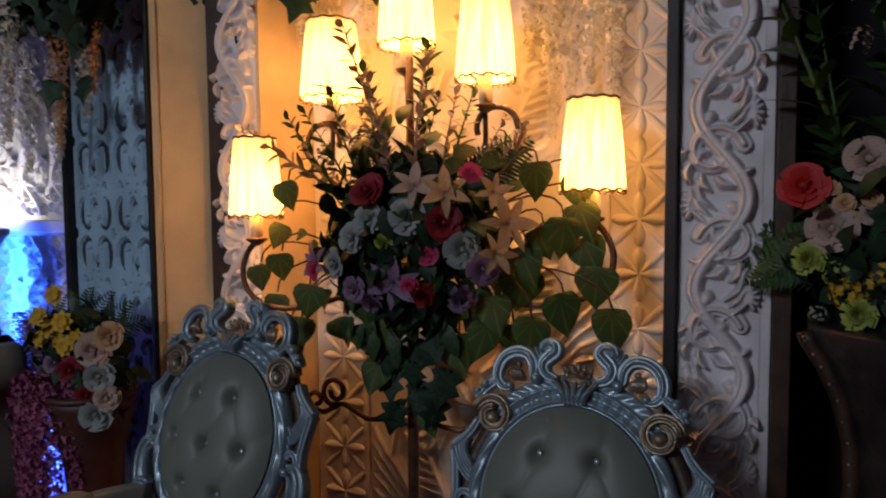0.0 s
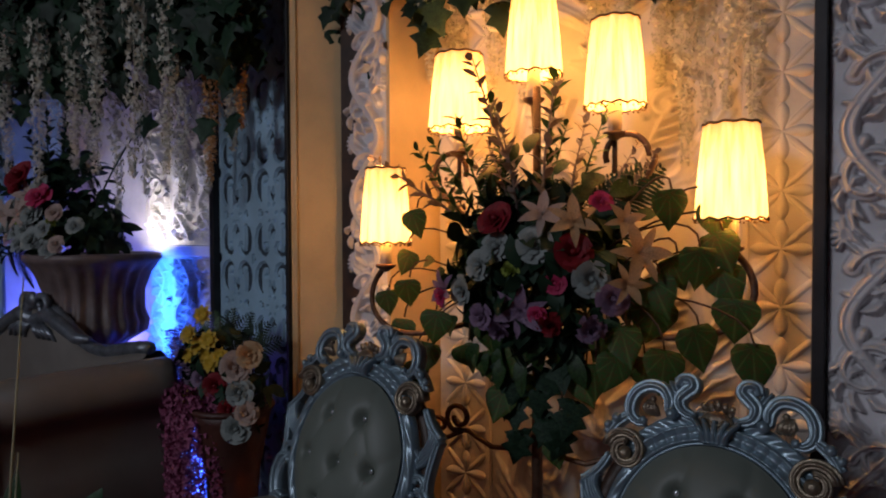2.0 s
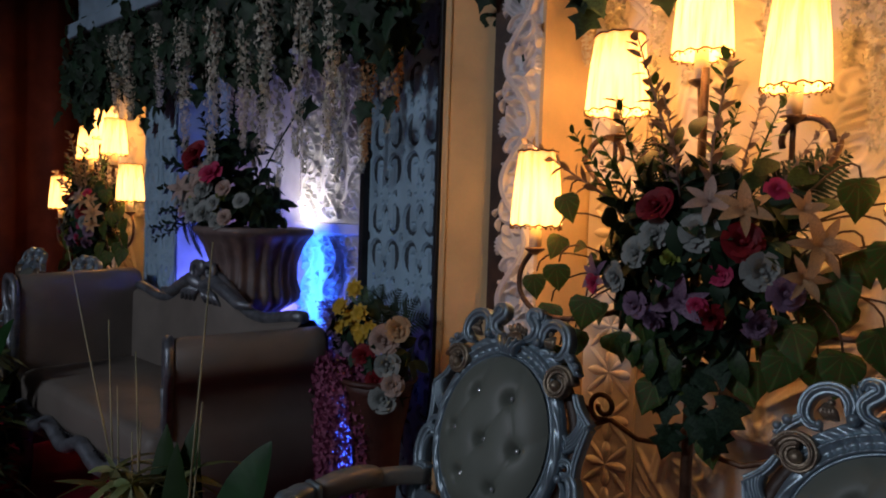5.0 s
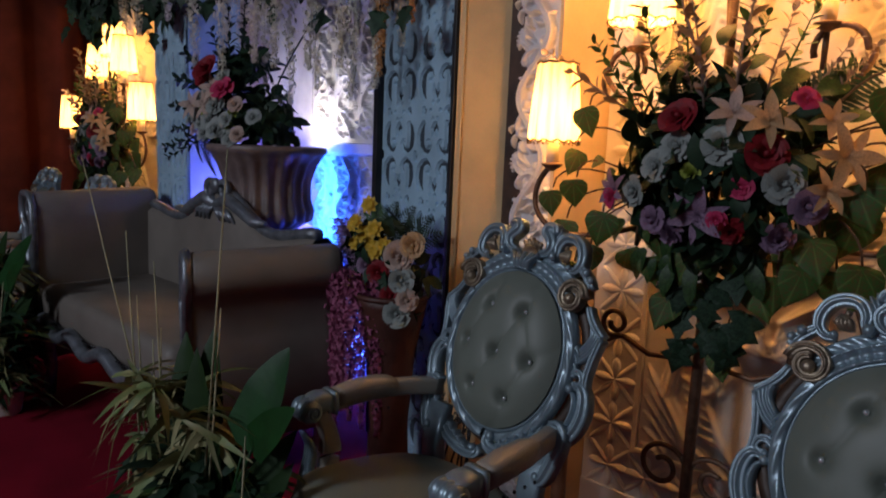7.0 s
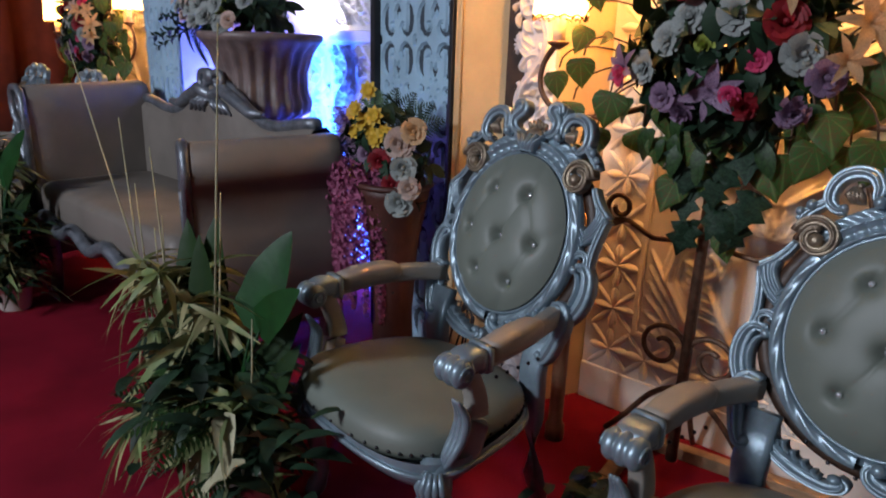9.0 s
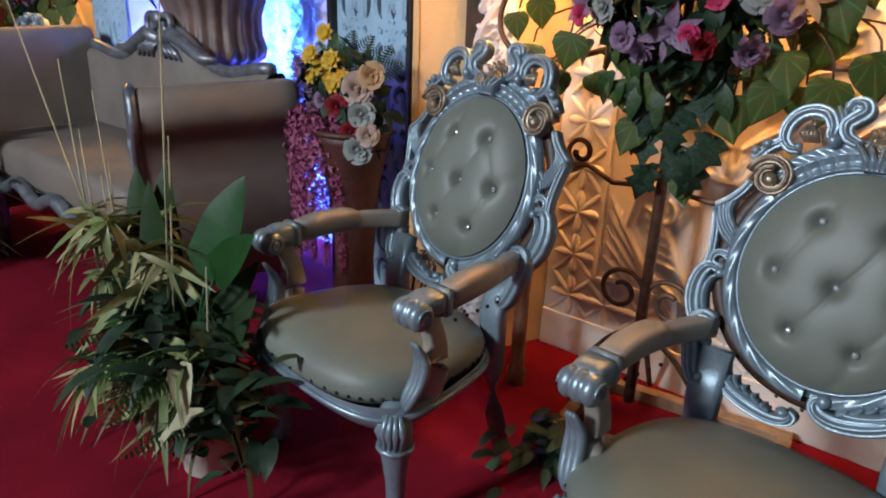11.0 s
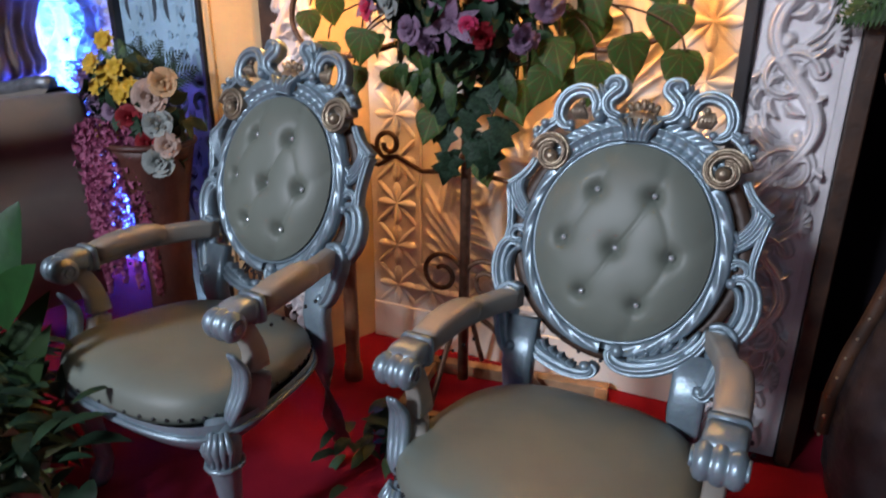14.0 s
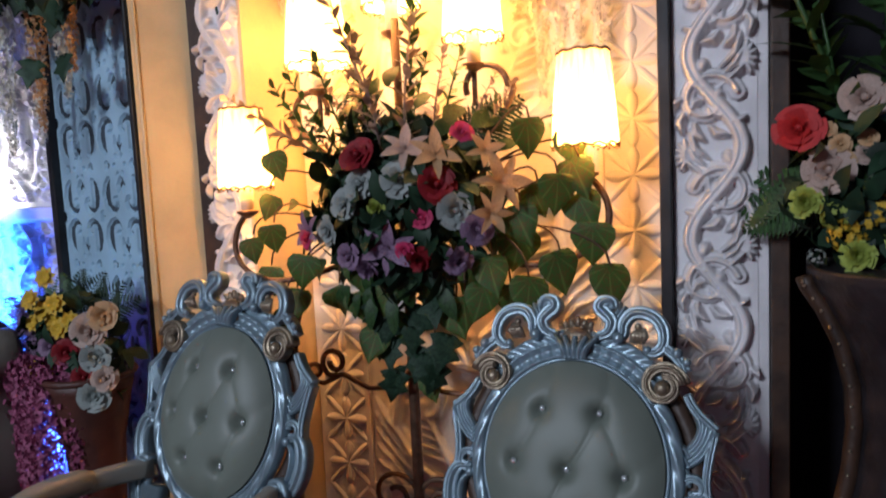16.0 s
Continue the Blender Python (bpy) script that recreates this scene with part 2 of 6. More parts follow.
def spiral(cx, cz, r0, a0, turns, y=0.0, n=22, r1=0.25, sgn=1):
    """Points of a scroll in the xz plane that winds in from radius r0 at angle a0 (turns of a circle)."""
    out = []
    for i in range(n):
        u = i / (n - 1)
        a = 2 * math.pi * (a0 + sgn * turns * u)
        r = r0 * (1 - (1 - r1) * u)
        out.append((cx + r * math.cos(a), y, cz + r * math.sin(a)))
    return out


NY = (0, -1, 0)

# ---- carved panels ----


def carved_field(w, z0, z1, strokes, top=0.018, cell=0.004, plate=None):
    """A panel carved from the solid on the plane y = 0: each stroke (points in x and z, radii, flutes) swells out of it.
    With a plate, the strokes are sawn right through a board of that thickness."""
    nx, nz = int(w / cell) + 1, int((z1 - z0) / cell) + 1
    xs, zs = np.linspace(-w / 2, w / 2, nx), np.linspace(z0, z1, nz)
    high = np.zeros((nz, nx))
    for pts, rad, flutes in strokes:
        m = len(pts)
        rr = [rad(i / (m - 1)) for i in range(m)] if callable(rad) else (list(rad) if isinstance(rad, (list, tuple)) else [rad] * m)
        for i in range(m - 1):
            (ax, az), (bx, bz), r0, r1 = pts[i], pts[i + 1], rr[i], rr[i + 1]
            big = max(r0, r1)
            i0, i1 = np.searchsorted(xs, min(ax, bx) - big), np.searchsorted(xs, max(ax, bx) + big)
            j0, j1 = np.searchsorted(zs, min(az, bz) - big), np.searchsorted(zs, max(az, bz) + big)
            if i1 <= i0 or j1 <= j0:
                continue
            gx, gz = np.meshgrid(xs[i0:i1], zs[j0:j1])
            ux, uz = bx - ax, bz - az
            t = np.clip(((gx - ax) * ux + (gz - az) * uz) / max(1e-9, ux * ux + uz * uz), 0, 1)
            r = r0 + (r1 - r0) * t
            v = np.hypot(gx - ax - t * ux, gz - az - t * uz) / np.maximum(r, 1e-5)
            lift = np.sqrt(np.clip(1 - v ** 2, 0, 1)) * (0.80 + 0.20 * np.cos(flutes * math.pi * v)) * np.minimum(1, r / 0.009)
            if plate:
                lift = np.clip((1 - v) * r / cell, 0, 1)
            high[j0:j1, i0:i1] = np.maximum(high[j0:j1, i0:i1], lift)
    y = -plate * (1 - high) if plate else -top * high
    verts = [(float(xs[i]), float(y[j, i]), float(zs[j])) for j in range(nz) for i in range(nx)]
    faces = []
    for j in range(nz - 1):
        for i in range(nx - 1):
            if plate and min(high[j, i], high[j, i + 1], high[j + 1, i], high[j + 1, i + 1]) > 0.97:
                continue
            a = j * nx + i
            faces.append((a, a + 1, a + nx + 1, a + nx))
    me = bpy.data.meshes.new("carved_field")
    me.from_pydata(verts, [], faces)
    return me


def carved(name, me, material, parent, m):
    me.materials.append(material)
    me.shade_smooth()
    ob = new(name, me)
    ob.parent = parent
    ob.matrix_local = m
    return ob


def arc(cx, cz, r0, a0, turns, n=22, r1=0.25, sgn=1):
    return [(x, z) for x, _, z in spiral(cx, cz, r0, a0, turns, 0, n, r1, sgn)]


def acanthus(w, z0, z1, step, seed=1, thin=1.0):
    """Strokes of a climbing acanthus scroll w wide, one curl each step, turning to either side."""
    rnd = random.Random(seed)
    k = w / 0.2
    out = []
    n = int((z1 - z0) / step) + 1
    m = int((z1 - z0) / 0.02)
    for off, r in ((0.008, 0.015), (-0.010, 0.011)):
        out.append(([(0.066 * k * math.cos(math.pi * i * (z1 - z0) / m / step) + off * k, z0 + (z1 - z0) * i / m) for i in range(m + 1)], r * k * thin, 0))
    for i in range(n):
        s = 1 if i % 2 == 0 else -1
        zc = z0 + step * (i + 0.5)
        cx = -s * 0.018 * k
        curl = arc(cx, zc, 0.076 * k, 0.04 if s > 0 else 0.46, 1.05, 26, 0.30, s)
        out.append((curl, lambda u: (0.023 - 0.008 * u) * k * thin, 2))
        bx, bz = curl[-1]
        out.append(([(bx, bz), (bx + 0.004, bz + 0.004)], 0.019 * k * thin, 0))
        # two leaves folded into the curl, and the lobes thrown off its outer side
        for j in range(3):
            a = (0.20 + 0.27 * j) * 2 * math.pi * s + rnd.uniform(-0.15, 0.15)
            out.append(([(cx + r * k * math.cos(a + q * s), zc + r * k * math.sin(a + q * s)) for r, q in ((0.014, 0), (0.034, 0.35), (0.052, 0.85), (0.060, 1.2))], [0.005 * k * thin, 0.014 * k * thin, 0.010 * k * thin, 0.003], 1))
        for j in range(5):
            a = (0.48 + 0.095 * j) * 2 * math.pi
            a = a if s > 0 else math.pi - a
            out.append(([(cx + r * k * math.cos(a + q * s), zc + r * k * math.sin(a + q * s)) for r, q in ((0.070, 0), (0.090, 0.16), (0.106, 0.42))], [0.009 * k * thin, 0.017 * k * thin, 0.006], 1))
        # ribbed fan against the edge
        fx, fz = s * 0.070 * k, zc + step * 0.42
        for j in range(6):
            a = math.pi * (0.5 - s * (0.80 - 0.14 * j))
            out.append(([(fx - s * 0.030 * k, fz - 0.008), (fx + 0.012 * k * math.cos(a), fz + 0.020 * k * math.sin(a)), (fx + 0.030 * k * math.cos(a), fz + 0.044 * k * math.sin(a))], [0.004 * k, 0.008 * k * thin, 0.007 * k * thin], 0))
        # long leaves along the stem, ending in a bud
        for j in range(3):
            dz = 0.026 * j
            tip = (s * (0.084 - 0.010 * j) * k, zc + step * 0.40 + dz * 1.4)
            out.append(([(s * 0.012 * k, zc + step * 0.14 + dz), (s * 0.050 * k, zc + step * 0.27 + dz), tip], [0.005 * k, 0.012 * k * thin, 0.006 * k], 1))
        out.append(([(-s * 0.034 * k, zc + step * 0.36), (-s * 0.030 * k, zc + step * 0.40)], 0.017 * k * thin, 0))
    return out


def fret(cols, z0, z1, cw, ch, d=0.011):
    """Sawn fretwork board: rows of pierced flower lozenges between pairs of curled hooks; the strokes are its openings."""
    cuts, w = [], cols * cw
    for i in range(-1, cols + 1):
        cx = -w / 2 + cw * (i + 0.5)
        zc = z0 + 0.04
        while zc < z1 + ch:
            for s in (1, -1):
                cuts.append(([(cx + s * cw * 0.31, zc - 0.008), (cx + s * cw * 0.27, zc), (cx + s * cw * 0.31, zc + 0.008)], 0.042 * cw, 0))
                for up in (1, -1):
                    def at(x, z):
                        return (cx + s * cw * x, zc + up * ch * z)
                    # hook: a long bowed slot that ends in a curl
                    cuts.append(([at(0.30, 0.14), at(0.345, 0.20), at(0.365, 0.28), at(0.350, 0.36), at(0.30, 0.42), at(0.22, 0.445), at(0.14, 0.42), at(0.10, 0.37), at(0.13, 0.325), at(0.19, 0.325)], [q * cw for q in (0.050, 0.082, 0.100, 0.092, 0.066, 0.052, 0.048, 0.042, 0.036, 0.024)], 0))
                    cuts.append(([at(0.0, 0.16), at(0.045, 0.20), at(0.055, 0.27)], [q * cw for q in (0.062, 0.052, 0.025)], 0))
                    cuts.append(([at(0.48, 0.46), at(0.50, 0.50)], [0.03 * cw, 0.055 * cw], 0))
            for a in range(6):
                q = a * math.pi / 3
                cuts.append(([(cx + cw * 0.115 * math.cos(q), zc + cw * 0.125 * math.sin(q)), (cx + cw * 0.135 * math.cos(q), zc + cw * 0.145 * math.sin(q))], 0.030 * cw, 0))
            zc += ch
    return carved_field(w, z0, z1, cuts, cell=0.005, plate=d)


STAR_X, STAR_Z, STAR_STEP = (-1.272, -0.210), 0.245, 0.1715


def star_mesh(c=0.205):
    """An eight-petalled carved star, its rounded petals ridged along the middle and its diagonals running to the corners."""
    bm = bmesh.new()
    for k in range(8):
        a = k * math.pi / 4
        axis = k % 2 == 0
        r, wv, h = (c * 0.50, c * 0.118, 0.014) if axis else (c * 0.70, c * 0.070, 0.009)
        ca, sa = math.cos(a), math.sin(a)
        pr = [(0.02, 0.30), (0.30, 0.72), (0.58, 1.0), (0.80, 0.86), (0.94, 0.45), (1.0, 0.06)] if axis else [(0.10, 0.6), (0.40, 1.0), (0.75, 1.0), (0.95, 0.8), (1.0, 0.6)]
        rows = []
        for u, ww in pr:
            rows.append([bm.verts.new((ca * r * u - sa * wv * ww * v, 0.001 - h * (0.55 + 0.45 * ww) * g, sa * r * u + ca * wv * ww * v)) for v, g in ((-1, -0.1), (-0.72, 0.62), (0, 1.0), (0.72, 0.62), (1, -0.1))])
        for p, q in zip(rows, rows[1:]):
            for i in range(4):
                bm.faces.new((p[i], q[i], q[i + 1], p[i + 1]))
    bmesh.ops.recalc_face_normals(bm, faces=bm.faces[:])
    return bm


def swirl_field():
    """The middle field: two mirrored stems with broad paisley leaves that curl inward."""
    out = []
    for s in (1, -1):
        for q in range(4):
            zc = 0.30 + 0.62 * q
            def at(x, z):
                return (s * x, zc + z)
            out.append(([at(0.02, 0.0), at(0.10, 0.06), at(0.24, 0.14), at(0.33, 0.28), at(0.30, 0.42), at(0.19, 0.47), at(0.11, 0.41), at(0.14, 0.33)], [0.012, 0.026, 0.034, 0.034, 0.030, 0.024, 0.018, 0.012], 2))
            for j in range(6):
                u = j / 5
                out.append(([at(0.07 + 0.02 * j, 0.10 + 0.035 * j), at(0.13 + 0.015 * j, 0.17 + 0.035 * j), at(0.23 + 0.008 * j, 0.19 + 0.036 * j)], [0.006, 0.016, 0.008], 1))
                out.append(([at(0.30 - 0.01 * j, 0.02 + 0.03 * j), at(0.35, 0.07 + 0.045 * j), at(0.405, 0.08 + 0.06 * j)], [0.005, 0.014, 0.004], 1))
            for j in range(5):
                a = math.pi * (0.10 + 0.20 * j)
                out.append(([at(0.02, 0.50), at(0.02 + 0.05 * math.cos(a), 0.50 + 0.06 * math.sin(a)), at(0.02 + 0.10 * math.cos(a), 0.50 + 0.11 * math.sin(a))], [0.008, 0.020, 0.005], 1))
            out.append((arc(s * 0.20, zc + 0.36, 0.050, 0.2, 0.9, 16, 0.3, s), 0.013, 0))
    return out


def star_bay(dx, tag):
    """The lit carved panel with star columns and a swirling middle field, in the wall."""
    bay = thing("star_panel", pose(dx, 0, 0), "cream carved panel with star columns and leaf swirls", "wall panel", kind="structure")
    x0, x1, y = -1.385, -0.085, 2.150
    block("panel_board", x0, x1, y, y + 0.05, 0.0, 2.75, M_CREAM, bay, 0.0)
    first = None
    for col, xs in enumerate(STAR_X):
        for j in range(14):
            z = STAR_Z + STAR_STEP * j
            if first is None:
                first = part("star", star_mesh(STAR_STEP), M_CREAM, bay)
                first.matrix_local = pose(xs, y, z)
            else:
                child(first, "star", bay, pose(xs, y, z))
    for i in range(1, 7):
        child(first, "star", bay, pose(STAR_X[0] + (STAR_X[1] - STAR_X[0]) * i / 7, y, STAR_Z))
    a, b = STAR_X[0] + 0.098, STAR_X[1] - 0.098
    for xs in (a, b):
        block("moulding", xs - 0.011, xs + 0.011, y - 0.014, y, STAR_Z + 0.092, 2.75, M_CREAM, bay, 0.004)
    block("moulding", a, b, y - 0.014, y, STAR_Z + 0.090, STAR_Z + 0.110, M_CREAM, bay, 0.004)
    block("plinth", x0, x1, y - 0.012, y, 0.0, STAR_Z - 0.088, M_CREAM, bay, 0.004)
    carved("swirl", carved_field(b - a - 0.03, STAR_Z + 0.115, 2.72, swirl_field(), 0.022, 0.006), M_CREAM, bay, pose((a + b) / 2, y - 0.002, 0))
    return bay


def setting():
    f = block("floor", -9.0, 4.5, -9.0, 2.6, -0.12, 0.0, M_CARPET, bevel=0)
    tagged(f, "deep red carpet over the stage floor", "floor", kind="structure")
    w = block("wall_back", -9.0, 4.5, 2.46, 2.6, 0.0, 3.5, M_BLACKDRAPE, bevel=0)
    tagged(w, "black drape behind the carved panels", "wall", kind="structure")
    w = block("wall_right", 2.6, 2.75, -9.0, 2.46, 0.0, 3.5, M_BLACKDRAPE, bevel=0)
    tagged(w, "black drape closing the hall's side", "wall", kind="structure")
    bm = bmesh.new()
    prev = None
    for i in range(181):
        y = -9.0 + 11.46 * i / 180
        x = -7.2 + 0.05 * math.sin(i * 0.9) + 0.02 * math.sin(i * 2.3)
        cur = (bm.verts.new((x, y, 0)), bm.verts.new((x, y, 3.5)))
        if prev:
            bm.faces.new((prev[0], cur[0], cur[1], prev[1]))
        prev = cur
    r = bmesh.ops.extrude_face_region(bm, geom=bm.faces[:])
    bmesh.ops.translate(bm, vec=(-0.05, 0, 0), verts=[v for v in r["geom"] if isinstance(v, bmesh.types.BMVert)])
    tagged(part("wall_left", bm, M_REDWALL), "dark red pleated drape", "wall", kind="structure")
    c = block("ceiling", -9.0, 4.5, -2.2, 2.6, 3.5, 3.6, M_CEIL, bevel=0)
    tagged(c, "dim cloth ceiling over the stage", "ceiling", kind="structure")

    # right pilaster with the climbing scroll
    p = thing("carved_pilaster", pose(0, 0, 0), "white carved pilaster with an acanthus scroll and black edge", "pilaster", kind="structure")
    block("pilaster_board", -0.088, 0.150, 1.965, 2.30, 0.0, 3.0, M_WHITE, p)
    block("edge_trim", -0.122, -0.090, 1.925, 2.32, 0.0, 3.0, M_DARK, p)
    block("frame_post", 0.152, 0.196, 1.93, 2.32, 0.0, 3.0, M_BROWN, p)
    carved("scroll", carved_field(0.205, 0.03, 2.97, acanthus(0.196, 0.05, 2.98, 0.243), 0.042, 0.0035), M_WHITE, p, pose(0.020, 1.962, 0))

    # left narrow strip, gap and board return
    s = thing("carved_strip", pose(0, 0, 0), "narrow white carved strip beside a plain cream board", "pilaster", kind="structure")
    block("strip_board", -1.712, -1.482, 1.967, 2.30, 0.0, 3.0, M_WHITE, s)
    carved("scroll", carved_field(0.19, 0.03, 2.97, acanthus(0.175, 0.05, 2.98, 0.225, 5), 0.032, 0.004), M_WHITE, s, pose(-1.586, 1.965, 0))
    bm = bmesh.new()
    a, b, c, d = (-1.478, 1.953), (-1.390, 2.165), (-1.43, 2.20), (-1.53, 1.98)
    lo = [bm.verts.new((*q, 0.0)) for q in (a, b, c, d)]
    hi = [bm.verts.new((*q, 2.95)) for q in (a, b, c, d)]
    for k in range(4):
        bm.faces.new((lo[k], lo[(k + 1) % 4], hi[(k + 1) % 4], hi[k]))
    bm.faces.new(hi)
    bmesh.ops.recalc_face_normals(bm, faces=bm.faces[:])
    part("return_board", bm, M_GOLD, s, "plain cream-gold board", smooth=False)
    block("gap_trim", -1.711, -1.632, 1.957, 1.966, 0.0, 3.0, M_BROWN, s, 0.002)

    # golden post
    g = thing("gold_post", pose(0, 0, 0), "plain cream-gold square post with dark side trim", "post", kind="structure")
    bm = bmesh.new()
    quad = ((-1.888, 1.868), (-1.722, 2.015), (-1.80, 2.11), (-1.955, 1.98))
    lo = [bm.verts.new((*q, 0.0)) for q in quad]
    hi = [bm.verts.new((*q, 3.0)) for q in quad]
    for k in range(4):
        bm.faces.new((lo[k], lo[(k + 1) % 4], hi[(k + 1) % 4], hi[k]))
    bm.faces.new(hi)
    bmesh.ops.recalc_face_normals(bm, faces=bm.faces[:])
    part("post_body", bm, M_GOLD, g, smooth=False)
    bm = bmesh.new()
    sweep(bm, [(-1.872, 1.880, 0.0), (-1.872, 1.880, 3.0)], 0.006, 6)
    part("post_fillet", bm, M_GOLD, g)

    # blue fretwork panel, turned a little
    ang = math.degrees(math.atan2(2.03 - 1.885, -2.53 + 1.90))
    u = thing("blue_fretwork_panel", pose(-1.895, 1.885, 0, 0, 0, ang - 180), "pale blue sawn fretwork panel with black border", "wall panel", kind="structure")
    # backing board coloured as the shadow behind the sawn openings
    block("panel_board", -0.655, 0.0, 0.022, 0.05, 0.0, 3.0, M_BLUESHADOW, u, 0)
    block("border", -0.025, -0.002, -0.022, 0.022, 0.0, 3.0, M_DARK, u)
    block("border", -0.655, -0.615, -0.022, 0.022, 0.0, 3.0, M_DARK, u)
    carved("fretwork", fret(2, 0.0, 2.98, 0.292, 0.385), M_BLUE, u, pose(-0.320, 0.020, 0)).data.shade_flat()

    # left bay: carved white panel with a rail, plain lilac panel, far fretwork pillar
    v = thing("white_carved_panel", pose(0, 0, 0), "white filigree panel with a middle rail, lit by coloured lamps", "wall panel", kind="structure")
    block("panel_board", -3.42, -2.45, 2.31, 2.36, 0.0, 3.0, M_WHITE, v, 0)
    block("rail", -3.42, -2.45, 2.275, 2.312, 1.375, 1.435, M_WHITE, v, 0.005)
    for i, xx in enumerate((-3.31, -3.10, -2.90, -2.70, -2.53)):
        for (za, zb) in ((0.1, 1.36), (1.46, 2.95)):
            carved("filigree", carved_field(0.19, za, zb, acanthus(0.175, za, zb, 0.19, 11 + i, 0.62), 0.034, 0.005), M_WHITE, v, pose(xx, 2.308, 0))
    w = thing("plain_panel", pose(0, 0, 0), "plain pale lilac board in the recess", "wall panel", kind="structure")
    block("panel_board", -4.40, -3.425, 2.31, 2.36, 0.0, 3.0, M_WHITE, w, 0)
    q = thing("fretwork_pillar", pose(-3.885, 1.76, 0), "pale blue fretwork pillar", "pillar", kind="structure")
    block("pillar_body", -0.40, 0.0, 0.022, 0.35, 0.0, 3.0, M_BLUE, q)
    carved("fretwork", fret(2, 0.0, 2.98, 0.20, 0.385), M_BLUE, q, pose(-0.20, 0.018, 0)).data.shade_flat()
    # cornice over the left bay
    k = thing("cornice", pose(0, 0, 0), "pale blue painted cornice beam", "cornice", kind="structure")
    block("beam", -5.1, -1.90, 1.66, 2.30, 2.62, 3.2, M_BLUE, k)
    block("lip", -5.14, -1.90, 1.60, 1.66, 2.62, 2.72, M_BLUE, k, 0.015)
    block("lip", -5.14, -1.90, 1.60, 1.66, 2.92, 3.0, M_BLUE, k, 0.015)
    block("header", -1.86, 0.2, 2.0, 2.40, 2.76, 3.2, M_CREAM, k)


setting()
star_bay(0, "near")
star_bay(-4.45, "far")
lamp("led_bar", "AREA", look((-3.22, 2.19, 1.10), (-3.22, 2.31, 1.10)), 10, (0.02, 0.14, 1.0), 0.04, size_y=0.55)
lamp("led_bar", "AREA", look((-3.05, 2.16, 0.42), (-2.95, 2.31, 0.42)), 17, (0.04, 0.10, 1.0), 0.04, size_y=0.70)
lamp("led_colour_wash", "POINT", Matrix.Translation((-3.72, 2.04, 0.9)), 26, (0.22, 0.18, 1.0), 0.05)
lamp("urn_spot", "SPOT", look((-3.27, 2.07, 1.47), (-3.28, 2.34, 1.72)), 12, (1.0, 0.93, 0.82), 0.03, cone=140)

# ---- armchairs ----
LEAN_BACK = 17.3


def ell(a, rx, rz, cz):
    return (rx * math.cos(a), 0.0, cz + rz * math.sin(a))


def carve(bm, pts, wid, dep=0.016, back=0.022, flutes=2.0, m=11):
    """A carved band along points on a plane y = const: fluted face, rounded shoulders, square sides."""
    pts = [Vector(p) for p in pts]
    rows = []
    for i, p in enumerate(pts):
        u = i / (len(pts) - 1)
        t = pts[min(i + 1, len(pts) - 1)] - pts[max(i - 1, 0)]
        t.y = 0
        t.normalize()
        side = Vector((t.z, 0, -t.x))
        w = wid(u) if callable(wid) else (wid[i] if isinstance(wid, (list, tuple)) else wid)
        d = min(dep, 1.3 * w)
        row = [bm.verts.new(p - side * w + Vector((0, back, 0)))]
        for k in range(m):
            v = -1 + 2 * k / (m - 1)
            h = max(0.0, 1 - abs(v) ** 3) ** 0.5 * (0.72 + 0.28 * math.cos(flutes * math.pi * v))
            row.append(bm.verts.new(p + side * (w * v) - Vector((0, d * h, 0))))
        row.append(bm.verts.new(p + side * w + Vector((0, back, 0))))
        rows.append(row)
    for a, b in zip(rows, rows[1:]):
        for k in range(m + 1):
            bm.faces.new((a[k], a[k + 1], b[k + 1], b[k]))
    bm.faces.new(rows[0])
    bm.faces.new(rows[-1][::-1])
    return bm


def slab(bm, pts, half, high, n=20, power=0.45):
    """An upright bar of rounded-square section along points, with half widths and half heights."""
    pts = [Vector(p) for p in pts]
    rings = []
    for i, p in enumerate(pts):
        t = (pts[min(i + 1, len(pts) - 1)] - pts[max(i - 1, 0)]).normalized()
        side = t.cross(Vector((0, 0, 1)))
        side = side.normalized() if side.length > 0.2 else Vector((1, 0, 0))
        up = side.cross(t).normalized()
        a, b = half[i], high[i]
        ring = []
        for k in range(n):
            q = 2 * math.pi * k / n
            c, sn = math.cos(q), math.sin(q)
            ring.append(bm.verts.new(p + side * (a * math.copysign(abs(c) ** power, c)) + up * (b * math.copysign(abs(sn) ** power, sn))))
        rings.append(ring)
    for a, b in zip(rings, rings[1:]):
        for k in range(n):
            bm.faces.new((a[k], a[(k + 1) % n], b[(k + 1) % n], b[k]))
    bm.faces.new(rings[0][::-1])
    bm.faces.new(rings[-1])
    bmesh.ops.recalc_face_normals(bm, faces=bm.faces[:])
    return bm


def smooth_path(pts, n=5):
    """A rounder line through points (Catmull-Rom)."""
    p = [Vector(q) for q in pts]
    p = [p[0] * 2 - p[1]] + p + [p[-1] * 2 - p[-2]]
    out = []
    for i in range(1, len(p) - 2):
        for k in range(n):
            u = k / n
            out.append(0.5 * ((2 * p[i]) + (p[i + 1] - p[i - 1]) * u + (2 * p[i - 1] - 5 * p[i] + 4 * p[i + 1] - p[i + 2]) * u * u + (3 * p[i] - p[i - 1] - 3 * p[i + 1] + p[i + 2]) * u ** 3))
    return out + [p[-2]]


